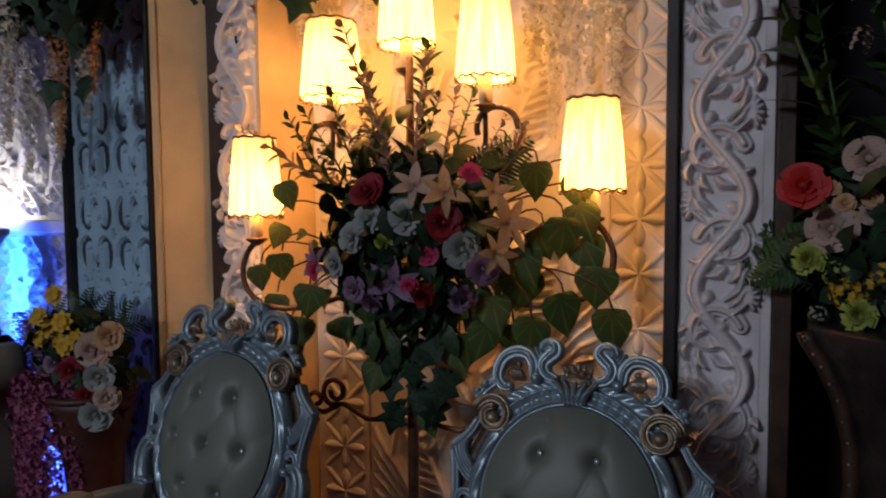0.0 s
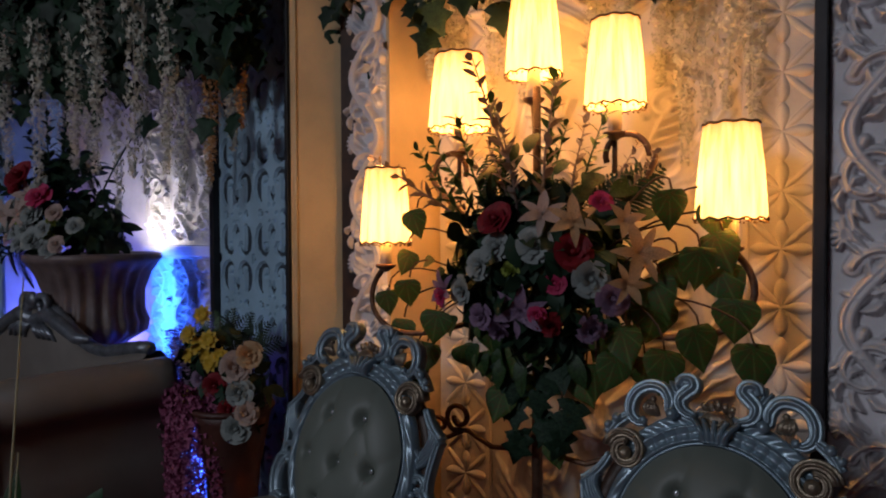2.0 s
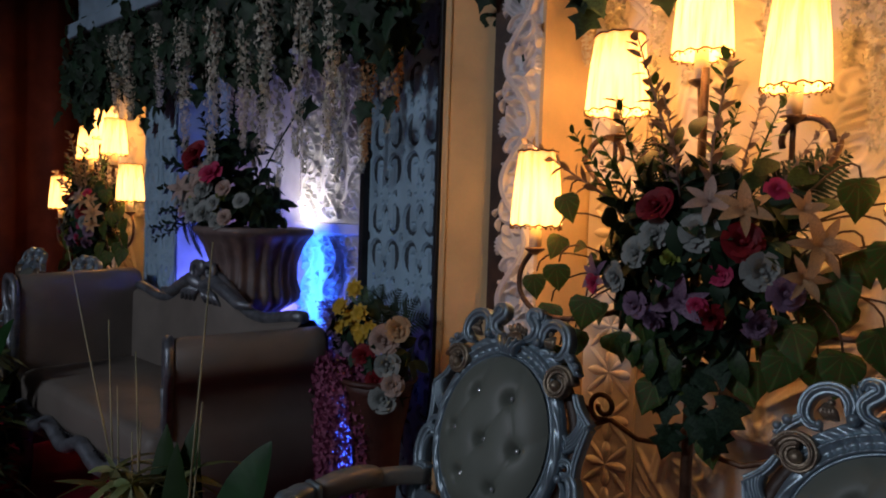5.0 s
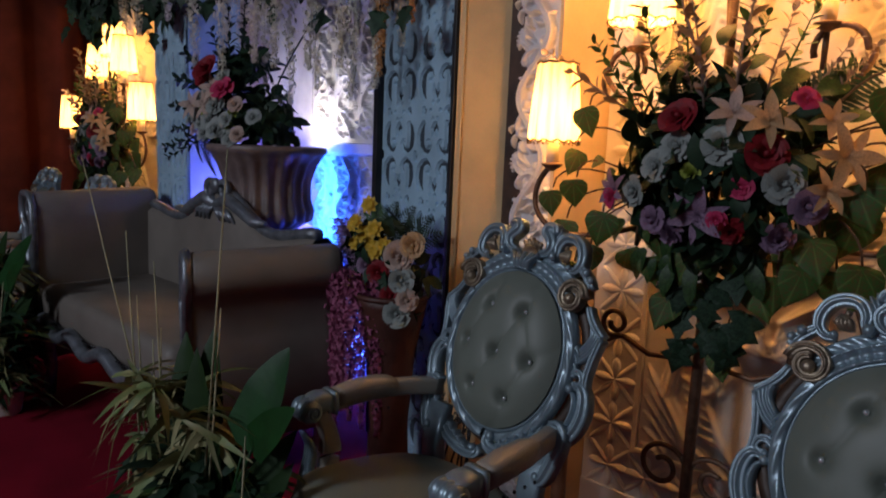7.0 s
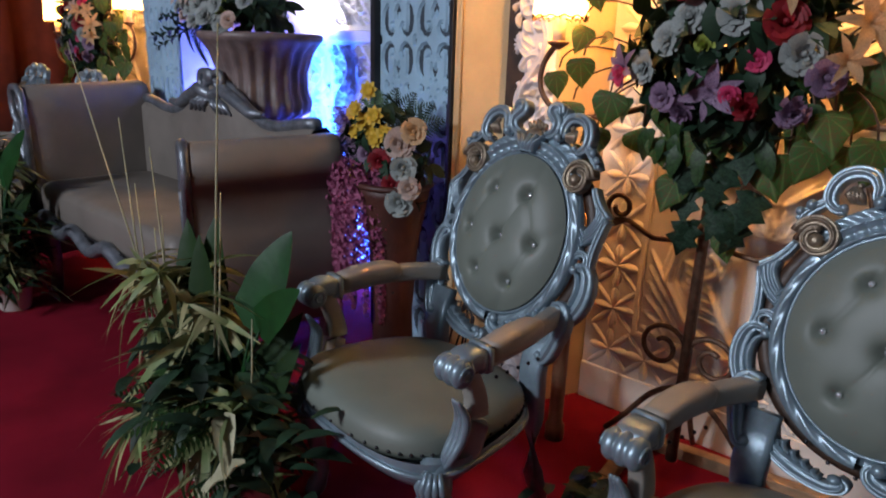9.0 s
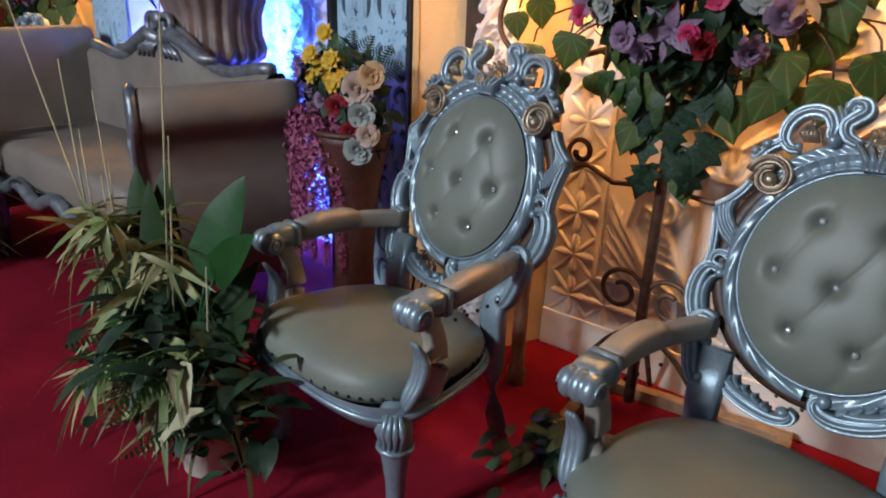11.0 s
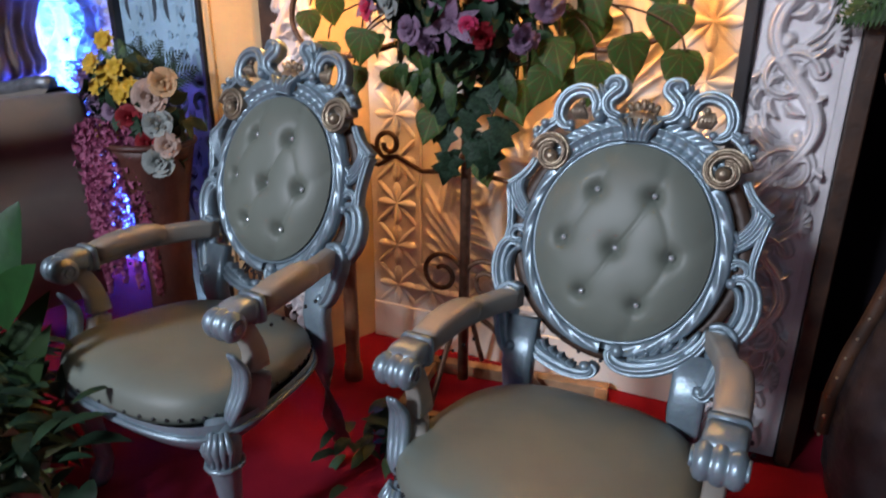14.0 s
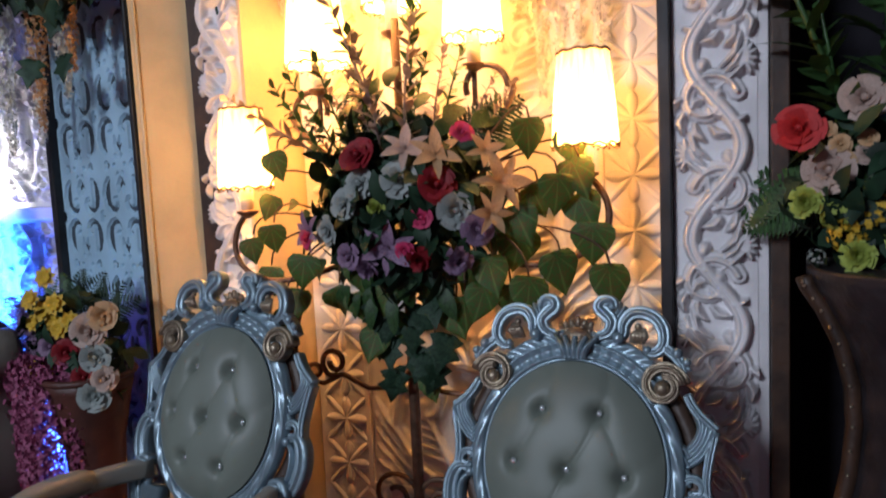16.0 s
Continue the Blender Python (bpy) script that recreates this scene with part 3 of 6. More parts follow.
def armchair():
    c = thing("armchair", pose(0, 0, 0), "silver carved oval-back armchair with tufted sage upholstery", "chair", "carved armchairs on the stage")
    tilt = Matrix.Translation((0, 0, 0.46)) @ Matrix.Rotation(radians(-LEAN_BACK), 4, "X") @ Matrix.Translation((0, 0, -0.46))
    CZ, RX, RZ = 0.808, 0.206, 0.231

    def back(name, bm, m, label="", parent=None):
        bm.transform(tilt)
        return part(name, bm, m, parent or c, label)

    # tufted oval cushion
    tufts = [(-0.068, 0.118), (0.064, 0.118), (-0.130, -0.006), (-0.005, -0.012), (0.122, -0.014), (-0.067, -0.126), (0.064, -0.134)]
    bm = bmesh.new()
    rings = []
    N = 110
    creases = [(5, 3), (3, 1), (6, 4), (1, 4), (2, 0), (0, 7), (1, 8), (4, 9), (5, 10), (6, 11)]
    ends = tufts + [(-0.05, 0.228), (0.08, 0.218), (0.20, 0.05), (-0.14, -0.17), (0.03, -0.228)]
    for i in range(40):
        u = i / 39
        ring = []
        for k in range(N):
            a = 2 * math.pi * k / N
            x, z = RX * u * math.cos(a), RZ * u * math.sin(a)
            y = -0.050 * (1 - u ** 4) - 0.012
            for tx, tz in tufts:
                d = math.hypot(x - tx, z - tz)
                y += 0.026 * math.exp(-(d / 0.015) ** 2) + 0.008 * math.exp(-(d / 0.032) ** 2)
            for p, q in creases:
                (ax, az), (bx, bz) = ends[p], ends[q]
                ux, uz = bx - ax, bz - az
                t = max(0, min(1, ((x - ax) * ux + (z - az) * uz) / (ux * ux + uz * uz)))
                bow = 0.010 * math.sin(math.pi * t)
                d = math.hypot(x - ax - t * ux - bow, z - az - t * uz)
                y += 0.0050 * math.exp(-(d / 0.005) ** 2) + 0.0022 * math.exp(-(d / 0.018) ** 2)
            ring.append(bm.verts.new((x, y, CZ + z)))
            if i == 0:
                break
        rings.append(ring)
    for k in range(N):
        bm.faces.new((rings[0][0], rings[1][k], rings[1][(k + 1) % N]))
    for a, b in zip(rings[1:], rings[2:]):
        for k in range(N):
            bm.faces.new((a[k], b[k], b[(k + 1) % N], a[(k + 1) % N]))
    cushion = back("back_cushion", bm, M_SEAT, "sage leatherette tufted oval cushion")
    for tx, tz in tufts:
        bm = ball(bmesh.new(), (tx, -0.028, CZ + tz), 0.0075, 1, 0.7, 1, 8, 6)
        back("button", bm, M_CRYSTAL, "crystal button", cushion)
    # inner cord, nails and the board that holds the cushion
    bm = bmesh.new()
    sweep(bm, [ell(2 * math.pi * k / 72, RX + 0.005, RZ + 0.005, CZ) for k in range(73)], 0.0045, 8, 1.5, NY, cap=False)
    back("bead", bm, M_SILVER)
    bm = bmesh.new()
    for k in range(22):
        x, y, z = ell(2 * math.pi * (k + 0.5) / 22, RX - 0.009, RZ - 0.009, CZ)
        ball(bm, (x, -0.020, z), 0.0050, 1, 0.8, 1, 6, 4)
    back("nail_trim", bm, M_NAIL)["kind"] = "stuff"
    bm = bmesh.new()
    bmesh.ops.create_cone(bm, cap_ends=True, segments=48, radius1=1, radius2=1, depth=1, matrix=Matrix.Translation((0, 0.022, CZ)) @ Matrix.Diagonal((RX + 0.026, 0.026, RZ + 0.026, 1)) @ Matrix.Rotation(math.pi / 2, 4, "X"))
    back("back_frame", bm, M_SILVER)
    bm = bmesh.new()
    sweep(bm, [(x * 1.01, 0.040, z) for x, y, z in (ell(2 * math.pi * k / 48, RX + 0.056, RZ + 0.040, CZ) for k in range(49))], 0.020, 8, 0.8, NY, cap=False)
    back("back_rim", bm, M_BROWN, "bare brown wood behind the carving")

    def ring_band(name, a0, a1, r0, r1, height):
        """A carved band round the cushion, its relief given by place along and across."""
        bm = bmesh.new()
        n, m = max(24, int(abs(a1 - a0) / math.pi * 260)), 11
        rows = []
        for i in range(n + 1):
            a = a0 + (a1 - a0) * i / n
            row = []
            for k in range(m):
                v = k / (m - 1)
                x, _, z = ell(a, RX + r0 + (r1 - r0) * v, RZ + r0 + (r1 - r0) * v, CZ)
                row.append(bm.verts.new((x, 0.022 if k in (0, m - 1) else 0.004 - height(i / n, v), z)))
            rows.append(row)
        for p, q in zip(rows, rows[1:]):
            for k in range(m - 1):
                bm.faces.new((p[k], p[k + 1], q[k + 1], q[k]))
        return back(name, bm, M_SILVER)
    # hollow arch with shallow gadroons over the cushion; leaf edging on either side and below
    for s in (1, -1):
        ring_band("carved_arch", math.pi * (0.5 - s * 0.04), math.pi * (0.5 - s * 0.30), 0.008, 0.050, lambda u, v: 0.011 + 0.008 * math.cos(2 * math.pi * v) + 0.0045 * abs(math.sin(math.pi * u * 7)) ** 0.5)
        ring_band("leaf_edging", math.pi * (0.5 - s * 0.30), math.pi * (0.5 - s * 0.99), 0.008, 0.040, lambda u, v: 0.009 + 0.008 * math.sin(math.pi * min(1, v * 1.1)) * (0.75 + 0.25 * math.cos(2 * math.pi * (u * 7 - 1.2 * v))))
    for s in (1, -1):
        ring_band("crown_plate", math.pi * (0.5 - s * 0.02), math.pi * (0.5 - s * 0.27), 0.046, 0.078, lambda u, v: -0.004 + 0.006 * math.sin(math.pi * v) * (0.6 + 0.4 * math.cos(2 * math.pi * (u * 6 - v))))
    # palmette on the arch's keystone
    bm = bmesh.new()
    for j in range(5):
        q = (j - 2) * 0.017
        carve(bm, smooth_path([(q * 0.55, -0.020, CZ + RZ + 0.006), (q * 0.8, -0.030, CZ + RZ + 0.030), (q * 1.5, -0.022, CZ + RZ + 0.058)], 4), lambda u: 0.0085 * (1 - 0.45 * u), 0.008, 0.02, 1)
    back("keystone_leaf", bm, M_SILVER)

    # C-scrolls and leaf sprays round the frame, mirrored
    pieces = []

    def piece(name):
        pieces.append((name, bmesh.new()))

    for s in (1, -1):
        def band(pts, wid, dep=0.015, fl=2.0, y=-0.006, b=None, n=5):
            carve(b if b is not None else pieces[-1][1], [(s * x, y, CZ + z) for x, z in ((q.x, q.z) for q in smooth_path([(a, 0, c2) for a, c2 in pts], n))], wid, dep, 0.026, fl)

        def curl(cx, cz, r, a0, turns, g, w=0.011, r1=0.3, y=-0.008, b=None, dep=0.016):
            carve(b if b is not None else pieces[-1][1], [(s * x, y, CZ + z) for x, z in arc(cx, cz, r, a0, turns, 26, r1, g)], lambda u: w * (1 - 0.35 * u), dep, 0.026)

        def bead(x, z, r, y=-0.014, b=None):
            ball(b if b is not None else pieces[-1][1], (s * x, y, CZ + z), r, 1, 1, 1, 10, 7)
        # crown: open C beside the medallion, its inner end a rolled bud
        piece("crown_scroll")
        band([(0.088, 0.284), (0.106, 0.300), (0.108, 0.322), (0.124, 0.345), (0.152, 0.350), (0.180, 0.337), (0.196, 0.310), (0.196, 0.280), (0.180, 0.262), (0.160, 0.262)], lambda u: 0.0125 * (0.75 + 0.5 * math.sin(math.pi * u)), 0.018)
        bead(0.098, 0.290, 0.014)
        bead(0.162, 0.266, 0.010)
        band([(0.196, 0.276), (0.215, 0.262), (0.232, 0.245), (0.246, 0.222)], [0.012] * 16, 0.012)
        bead(0.226, 0.262, 0.0125)
        bead(0.246, 0.244, 0.0105)
        # S-leaf between the C and the medallion, with feathers over it
        piece("crown_leaf")
        band([(0.046, 0.290), (0.074, 0.302), (0.082, 0.326), (0.068, 0.344), (0.054, 0.358), (0.060, 0.373), (0.080, 0.373), (0.087, 0.357)], lambda u: 0.016 * (0.6 + 0.5 * math.sin(math.pi * u)), 0.020, y=-0.010)
        for j in range(4):
            band([(0.082 + 0.007 * j, 0.335 - 0.004 * j), (0.094 + 0.008 * j, 0.355 - 0.004 * j), (0.098 + 0.013 * j, 0.376 - 0.010 * j)], lambda u: 0.0075 * (1 - 0.6 * u), 0.008, 1.0, 0.0)
        # gilt bud in the C and gilt ring at the shoulder
        piece("gilt_bud")
        for q in range(4):
            sweep(pieces[-1][1], [(s * (0.128 + 0.007 * q), -0.008, CZ + 0.280), (s * (0.134 + 0.008 * q), -0.022, CZ + 0.296), (s * (0.146 + 0.003 * q), -0.010, CZ + 0.316)], [0.006, 0.0095, 0.003], 8, 0.9, NY)
        bead(0.142, 0.318, 0.008)
        piece("gilt_ring")
        curl(0.198, 0.190, 0.046, 0.02, 1.25, 1, 0.0125, 0.42, -0.016)
        bead(0.196, 0.184, 0.017, -0.020)
        # slender outer edge from the crown to the flared wing, ribbed leaves within it
        piece("shoulder_leaf")
        band([(0.244, 0.238), (0.258, 0.212), (0.276, 0.190), (0.296, 0.172), (0.304, 0.165)], lambda u: 0.009 + 0.004 * u, 0.012)
        for q in range(5):
            band([(0.240 + 0.002 * q, 0.080 + 0.010 * q), (0.268, 0.100 + 0.012 * q), (0.290 - 0.004 * q, 0.130 + 0.010 * q), (0.306 - 0.009 * q, 0.164 + 0.006 * q)], lambda u: 0.0080 * (0.7 + 0.5 * u), 0.011, 1.0, -0.004)
        band([(0.302, 0.160), (0.292, 0.110), (0.286, 0.060), (0.290, 0.020)], lambda u: 0.010 - 0.002 * u, 0.012)
        for q in range(4):
            band([(0.224, 0.130 - 0.014 * q), (0.240, 0.122 - 0.018 * q), (0.254, 0.104 - 0.020 * q)], lambda u: 0.0085 * (1 - 0.5 * u), 0.011, 1.0, -0.008)
        # side: a large C that opens inward, with a smaller one nested above it
        piece("side_scroll")
        curl(0.262, 0.040, 0.026, 0.45, 0.85, -1, 0.010, 0.35)
        band([(0.252, 0.020), (0.276, 0.026), (0.294, 0.008), (0.302, -0.030), (0.296, -0.072), (0.278, -0.108), (0.254, -0.134), (0.236, -0.146)], lambda u: 0.017 * (0.55 + 0.6 * math.sin(math.pi * u)), 0.020)
        band([(0.250, 0.012), (0.268, -0.006), (0.274, -0.040), (0.264, -0.078), (0.246, -0.108)], lambda u: 0.008 * (0.5 + 0.6 * math.sin(math.pi * u)), 0.012, 1.0, -0.012)
        bead(0.250, 0.014, 0.012)
        bead(0.240, -0.152, 0.018, -0.012)
        # lower pair that meets under the cushion, edged with a leaf
        piece("lower_scroll")
        band([(0.226, -0.160), (0.214, -0.196), (0.186, -0.232), (0.146, -0.262), (0.100, -0.282), (0.056, -0.288), (0.026, -0.278), (0.018, -0.258), (0.034, -0.246)], lambda u: 0.016 * (0.55 + 0.6 * math.sin(math.pi * u)), 0.020)
        band([(0.206, -0.168), (0.186, -0.204), (0.150, -0.236), (0.104, -0.256), (0.062, -0.262)], lambda u: 0.009 * (0.5 + 0.7 * math.sin(math.pi * u)), 0.013, 1.0, -0.012)
        for q in range(5):
            band([(0.176 - 0.024 * q, -0.190 - 0.015 * q), (0.170 - 0.024 * q, -0.206 - 0.014 * q), (0.158 - 0.024 * q, -0.218 - 0.012 * q)], lambda u: 0.008 * (1 - 0.5 * u), 0.012, 1.0, -0.012, n=3)
        bead(0.036, -0.250, 0.015)
        # ear: a drooping scroll in front of the post
        piece("ear_scroll")
        band([(0.226, -0.158), (0.250, -0.154), (0.268, -0.170), (0.270, -0.205), (0.260, -0.245), (0.250, -0.282), (0.236, -0.306), (0.220, -0.300)], lambda u: 0.018 * (0.7 + 0.5 * math.sin(math.pi * u)), 0.020, y=-0.010)
        curl(0.250, -0.172, 0.020, 0.25, 0.9, -1, 0.010, y=-0.016)
        bead(0.226, -0.298, 0.014)
    for name, b in pieces:
        bmesh.ops.recalc_face_normals(b, faces=b.faces[:])
        back(name, b, M_SILVERWARM if name.startswith("gilt") else M_SILVER, "tarnished gilt carving" if name.startswith("gilt") else "")
    warm = bmesh.new()
    ball(warm, (0, -0.020, CZ + 0.336), 0.041, 1.0, 0.36, 0.95, 20, 11)
    for k in range(14):
        a = 2 * math.pi * k / 14
        ball(warm, (0.042 * math.cos(a), -0.012, CZ + 0.336 + 0.040 * math.sin(a)), 0.0075, 1, 0.8, 1, 8, 6)
    for j in range(3):
        for q in (1, -1):
            sweep(warm, [(0, -0.036, CZ + 0.318 + 0.010 * j), (q * 0.009, -0.038, CZ + 0.324 + 0.010 * j), (q * 0.018, -0.032, CZ + 0.336 + 0.009 * j)], [0.002, 0.0042, 0.0015], 6, 0.9, NY)
    for j in range(5):
        sweep(warm, [(-0.024 + 0.012 * j, -0.008, CZ + 0.372), (-0.034 + 0.017 * j, -0.018, CZ + 0.388 + 0.006 * (2 - abs(j - 2)))], [0.010, 0.006], 8, 0.9, NY)
    back("medallion", warm, M_SILVERWARM, "tarnished gilt medallion")
    # two posts that carry the back, and a cross rail at the seat
    for s in (1, -1):
        bm = bmesh.new()
        pr = [(0.0, 0.085), (0.12, 0.045), (0.30, 0.02), (0.46, 0.008), (0.58, 0.012 + 0.03)]
        slab(bm, [(s * 0.205, y, z) for z, y in pr], [0.024, 0.026, 0.032, 0.040, 0.040], [0.020, 0.022, 0.024, 0.024, 0.022])
        part("back_leg", bm, M_SILVER, c)
    # seat: bombe cushion, rail with serpentine apron
    def outline(u):
        """Seat plan, from the back left corner round the front: half widths bulge in front."""
        a = 2 * math.pi * u
        x = math.copysign(abs(math.cos(a)) ** 0.62, math.cos(a)) * 0.296
        y = math.copysign(abs(math.sin(a)) ** 0.72, math.sin(a)) * 0.246
        x *= 1.0 - 0.10 * (y / 0.246)
        return x, y - 0.27 + 0.035 - 0.020 * (1 - (x / 0.30) ** 2) * (1 if y < 0 else 0)
    N = 64
    bm = bmesh.new()
    rings = []
    for s, z in ((1.0, 0.385), (1.015, 0.405), (1.0, 0.432), (0.95, 0.456), (0.84, 0.474), (0.66, 0.486), (0.42, 0.493), (0.18, 0.496)):
        rings.append([bm.verts.new((outline(k / N)[0] * s, -0.27 + (outline(k / N)[1] + 0.27) * s, z)) for k in range(N)])
    for a, b in zip(rings, rings[1:]):
        for k in range(N):
            bm.faces.new((a[k], a[(k + 1) % N], b[(k + 1) % N], b[k]))
    bm.faces.new(rings[-1])
    bm.faces.new(rings[0][::-1])
    part("seat_cushion", bm, M_SEAT, c, "sage leatherette domed seat")
    bm = bmesh.new()
    for k in range(52):
        x, y = outline(k / 52)
        ball(bm, (x * 1.015, -0.27 + (y + 0.27) * 1.015, 0.402), 0.0055, u=6, v=4)
    part("nail_trim", bm, M_NAIL, c)["kind"] = "stuff"
    bm = bmesh.new()
    lo, hi, lo2 = [], [], []
    for k in range(N):
        x, y = outline(k / N)
        drop = 0.040 + 0.022 * (0.5 - 0.5 * math.cos(8 * math.pi * k / N))
        hi.append(bm.verts.new((x * 1.01, -0.27 + (y + 0.27) * 1.01, 0.392)))
        lo.append(bm.verts.new((x * 1.03, -0.27 + (y + 0.27) * 1.03, 0.388 - drop * 0.5)))
        lo2.append(bm.verts.new((x * 0.985, -0.27 + (y + 0.27) * 0.985, 0.388 - drop)))
    for a, b in ((hi, lo), (lo, lo2)):
        for k in range(N):
            bm.faces.new((a[k], b[k], b[(k + 1) % N], a[(k + 1) % N]))
    bm.faces.new(lo2[::-1])
    sweep(bm, [(outline(k / N)[0] * 1.03, -0.27 + (outline(k / N)[1] + 0.27) * 1.03, 0.372 - 0.012 * (0.5 - 0.5 * math.cos(8 * math.pi * k / N))) for k in range(N + 1)], 0.008, 6, cap=False)
    part("seat_rail", bm, M_SILVER, c, "silver serpentine seat rail")
    # cabriole front legs with carved knees
    for s in (1, -1):
        bm = bmesh.new()
        sweep(bm, [(s * 0.262, -0.405, 0.385), (s * 0.280, -0.425, 0.32), (s * 0.282, -0.428, 0.26), (s * 0.268, -0.412, 0.15), (s * 0.262, -0.407, 0.07), (s * 0.270, -0.420, 0.03), (s * 0.278, -0.432, 0.0)], [0.040, 0.042, 0.036, 0.026, 0.023, 0.030, 0.026], 10)
        for j in range(5):
            a = (j - 2) * 0.35 - math.pi / 2 + s * 0.5
            sweep(bm, [(s * 0.28 + 0.030 * math.cos(a), -0.425 + 0.030 * math.sin(a), 0.375), (s * 0.28 + 0.047 * math.cos(a), -0.425 + 0.047 * math.sin(a), 0.335), (s * 0.28 + 0.036 * math.cos(a), -0.425 + 0.036 * math.sin(a), 0.285)], [0.006, 0.011, 0.004], 6)
        sweep(bm, [(s * 0.28 + 0.042 * math.cos(a * math.pi / 6), -0.426 + 0.042 * math.sin(a * math.pi / 6), 0.278) for a in range(13)], 0.007, 6)
        part("front_leg", bm, M_SILVER, c, "silver cabriole leg")
    made = len(c.children)
    # arms: flat rail from the back, studded pad, carved step, ridged hand scroll, sawn support
    for s in (1, -1):
        bm = slab(bmesh.new(), smooth_path([(s * 0.235, 0.060, 0.622), (s * 0.272, -0.050, 0.632), (s * 0.298, -0.16, 0.634), (s * 0.308, -0.28, 0.630), (s * 0.306, -0.350, 0.628)], 4), [0.022] * 17, [0.026] * 17)
        part("arm_rail", bm, M_ARMPAD, c, "dull silver flat arm rail")
        bm = slab(bmesh.new(), smooth_path([(s * 0.284, -0.090, 0.640), (s * 0.298, -0.15, 0.646), (s * 0.305, -0.22, 0.646), (s * 0.308, -0.300, 0.640)], 4), [0.022, 0.027, 0.031, 0.033] + [0.034] * 6 + [0.033, 0.032, 0.031], [0.018, 0.026, 0.029, 0.030] + [0.031] * 6 + [0.029, 0.027, 0.025], power=0.6)
        part("arm_pad", bm, M_ARMPAD, c, "leatherette arm pad with dark studs")
        bm = bmesh.new()
        for q in (1, -1):
            for j in range(5):
                ball(bm, (s * (0.292 + 0.004 * j) + q * 0.033, -0.125 - 0.042 * j, 0.634), 0.0052, u=6, v=4)
        ball(bm, (s * 0.308, -0.285, 0.668), 0.006, u=6, v=4)
        part("stud_row", bm, M_NAIL, c)["kind"] = "stuff"
        bm = bmesh.new()
        for yy, hw, hh in ((-0.318, 0.037, 0.034), (-0.334, 0.034, 0.029)):
            slab(bm, [(s * 0.308, yy + 0.007, 0.634), (s * 0.308, yy - 0.007, 0.634)], [hw, hw], [hh, hh], power=0.35)
        part("arm_step", bm, M_SILVER, c, "bright silver carved step")
        bm = bmesh.new()
        slab(bm, smooth_path([(s * 0.308, -0.335, 0.638), (s * 0.307, -0.365, 0.642), (s * 0.306, -0.395, 0.636)], 3), [0.036] * 7, [0.026, 0.026, 0.026, 0.025, 0.024, 0.022, 0.016], power=0.5)
        prof = [(0.001, -0.042), (0.022, -0.042), (0.024, -0.040), (0.031, -0.036), (0.035, -0.026), (0.031, -0.015), (0.029, -0.013), (0.034, -0.008), (0.036, 0.0), (0.034, 0.008), (0.029, 0.013), (0.031, 0.015), (0.035, 0.026), (0.031, 0.036), (0.024, 0.040), (0.022, 0.042), (0.001, 0.042)]
        kb = lathe(bmesh.new(), prof, 24)
        kb.transform(Matrix.Translation((s * 0.306, -0.400, 0.624)) @ Matrix.Rotation(math.pi / 2, 4, "Y"))
        tmp = bpy.data.meshes.new("knob_tmp")
        kb.to_mesh(tmp)
        kb.free()
        bm.from_mesh(tmp)
        bpy.data.meshes.remove(tmp)
        for q in (1, -1):
            sweep(bm, [(s * 0.306 + q * 0.043, -0.400 + y, 0.624 + z) for y, z in arc(0, 0, 0.023, 0.5, 1.3, 20, 0.3, -1)], 0.0035, 6)
        part("hand_rest", bm, M_SILVER, c, "silver ridged hand scroll")
        # support: plain sawn sides, leaf carving on the front edge
        line = smooth_path([(s * 0.304, -0.360, 0.612), (s * 0.303, -0.338, 0.570), (s * 0.303, -0.322, 0.520), (s * 0.300, -0.324, 0.465), (s * 0.292, -0.340, 0.410), (s * 0.284, -0.350, 0.372)], 3)
        bm = slab(bmesh.new(), line, [0.020] * 16, [0.026, 0.025, 0.024, 0.024, 0.025, 0.026, 0.028, 0.031, 0.034, 0.037, 0.040, 0.042, 0.043, 0.042, 0.040, 0.038], power=0.4)
        part("arm_support", bm, M_ARMPAD, c, "dull silver sawn arm support")
        bm = bmesh.new()
        for j in (-1, 0, 1):
            sweep(bm, smooth_path([(s * 0.304 + 0.008 * j, -0.386, 0.585), (s * 0.303 + 0.013 * j, -0.360, 0.530), (s * 0.300 + 0.014 * j, -0.366, 0.470), (s * 0.292 + 0.012 * j, -0.388, 0.415), (s * 0.286 + 0.004 * j, -0.396, 0.380)], 4), lambda u: 0.004 + 0.0085 * math.sin(math.pi * u) ** 0.7, 8)
        part("support_leaf", bm, M_SILVER, c, "bright silver leaf carving")
    for ob in c.children[made:]:
        side = 1 if sum(v.co.x for v in ob.data.vertices) > 0 else -1
        for v in ob.data.vertices:
            fore = max(0.0, min(1.0, -v.co.y / 0.4))
            v.co += Vector((side * 0.016 * fore, -0.022 * fore, -(0.026 + 0.040 * (1 - fore)) * max(0.0, min(1.0, (v.co.z - 0.38) / 0.2))))
    return c


chair_right = armchair()
chair_right.matrix_basis = pose(-0.303, 1.383, 0, 0, 0, -3)
chair_left = copy_thing(chair_right, pose(-1.318, 1.392, 0, 0, 0, -5) @ Matrix.Diagonal((1.01, 1.01, 1.045, 1)))
copy_thing(chair_right, pose(-4.75, 1.40, 0, 0, 0, 0))
copy_thing(chair_right, pose(-5.75, 1.40, 0, 0, 0, 0))

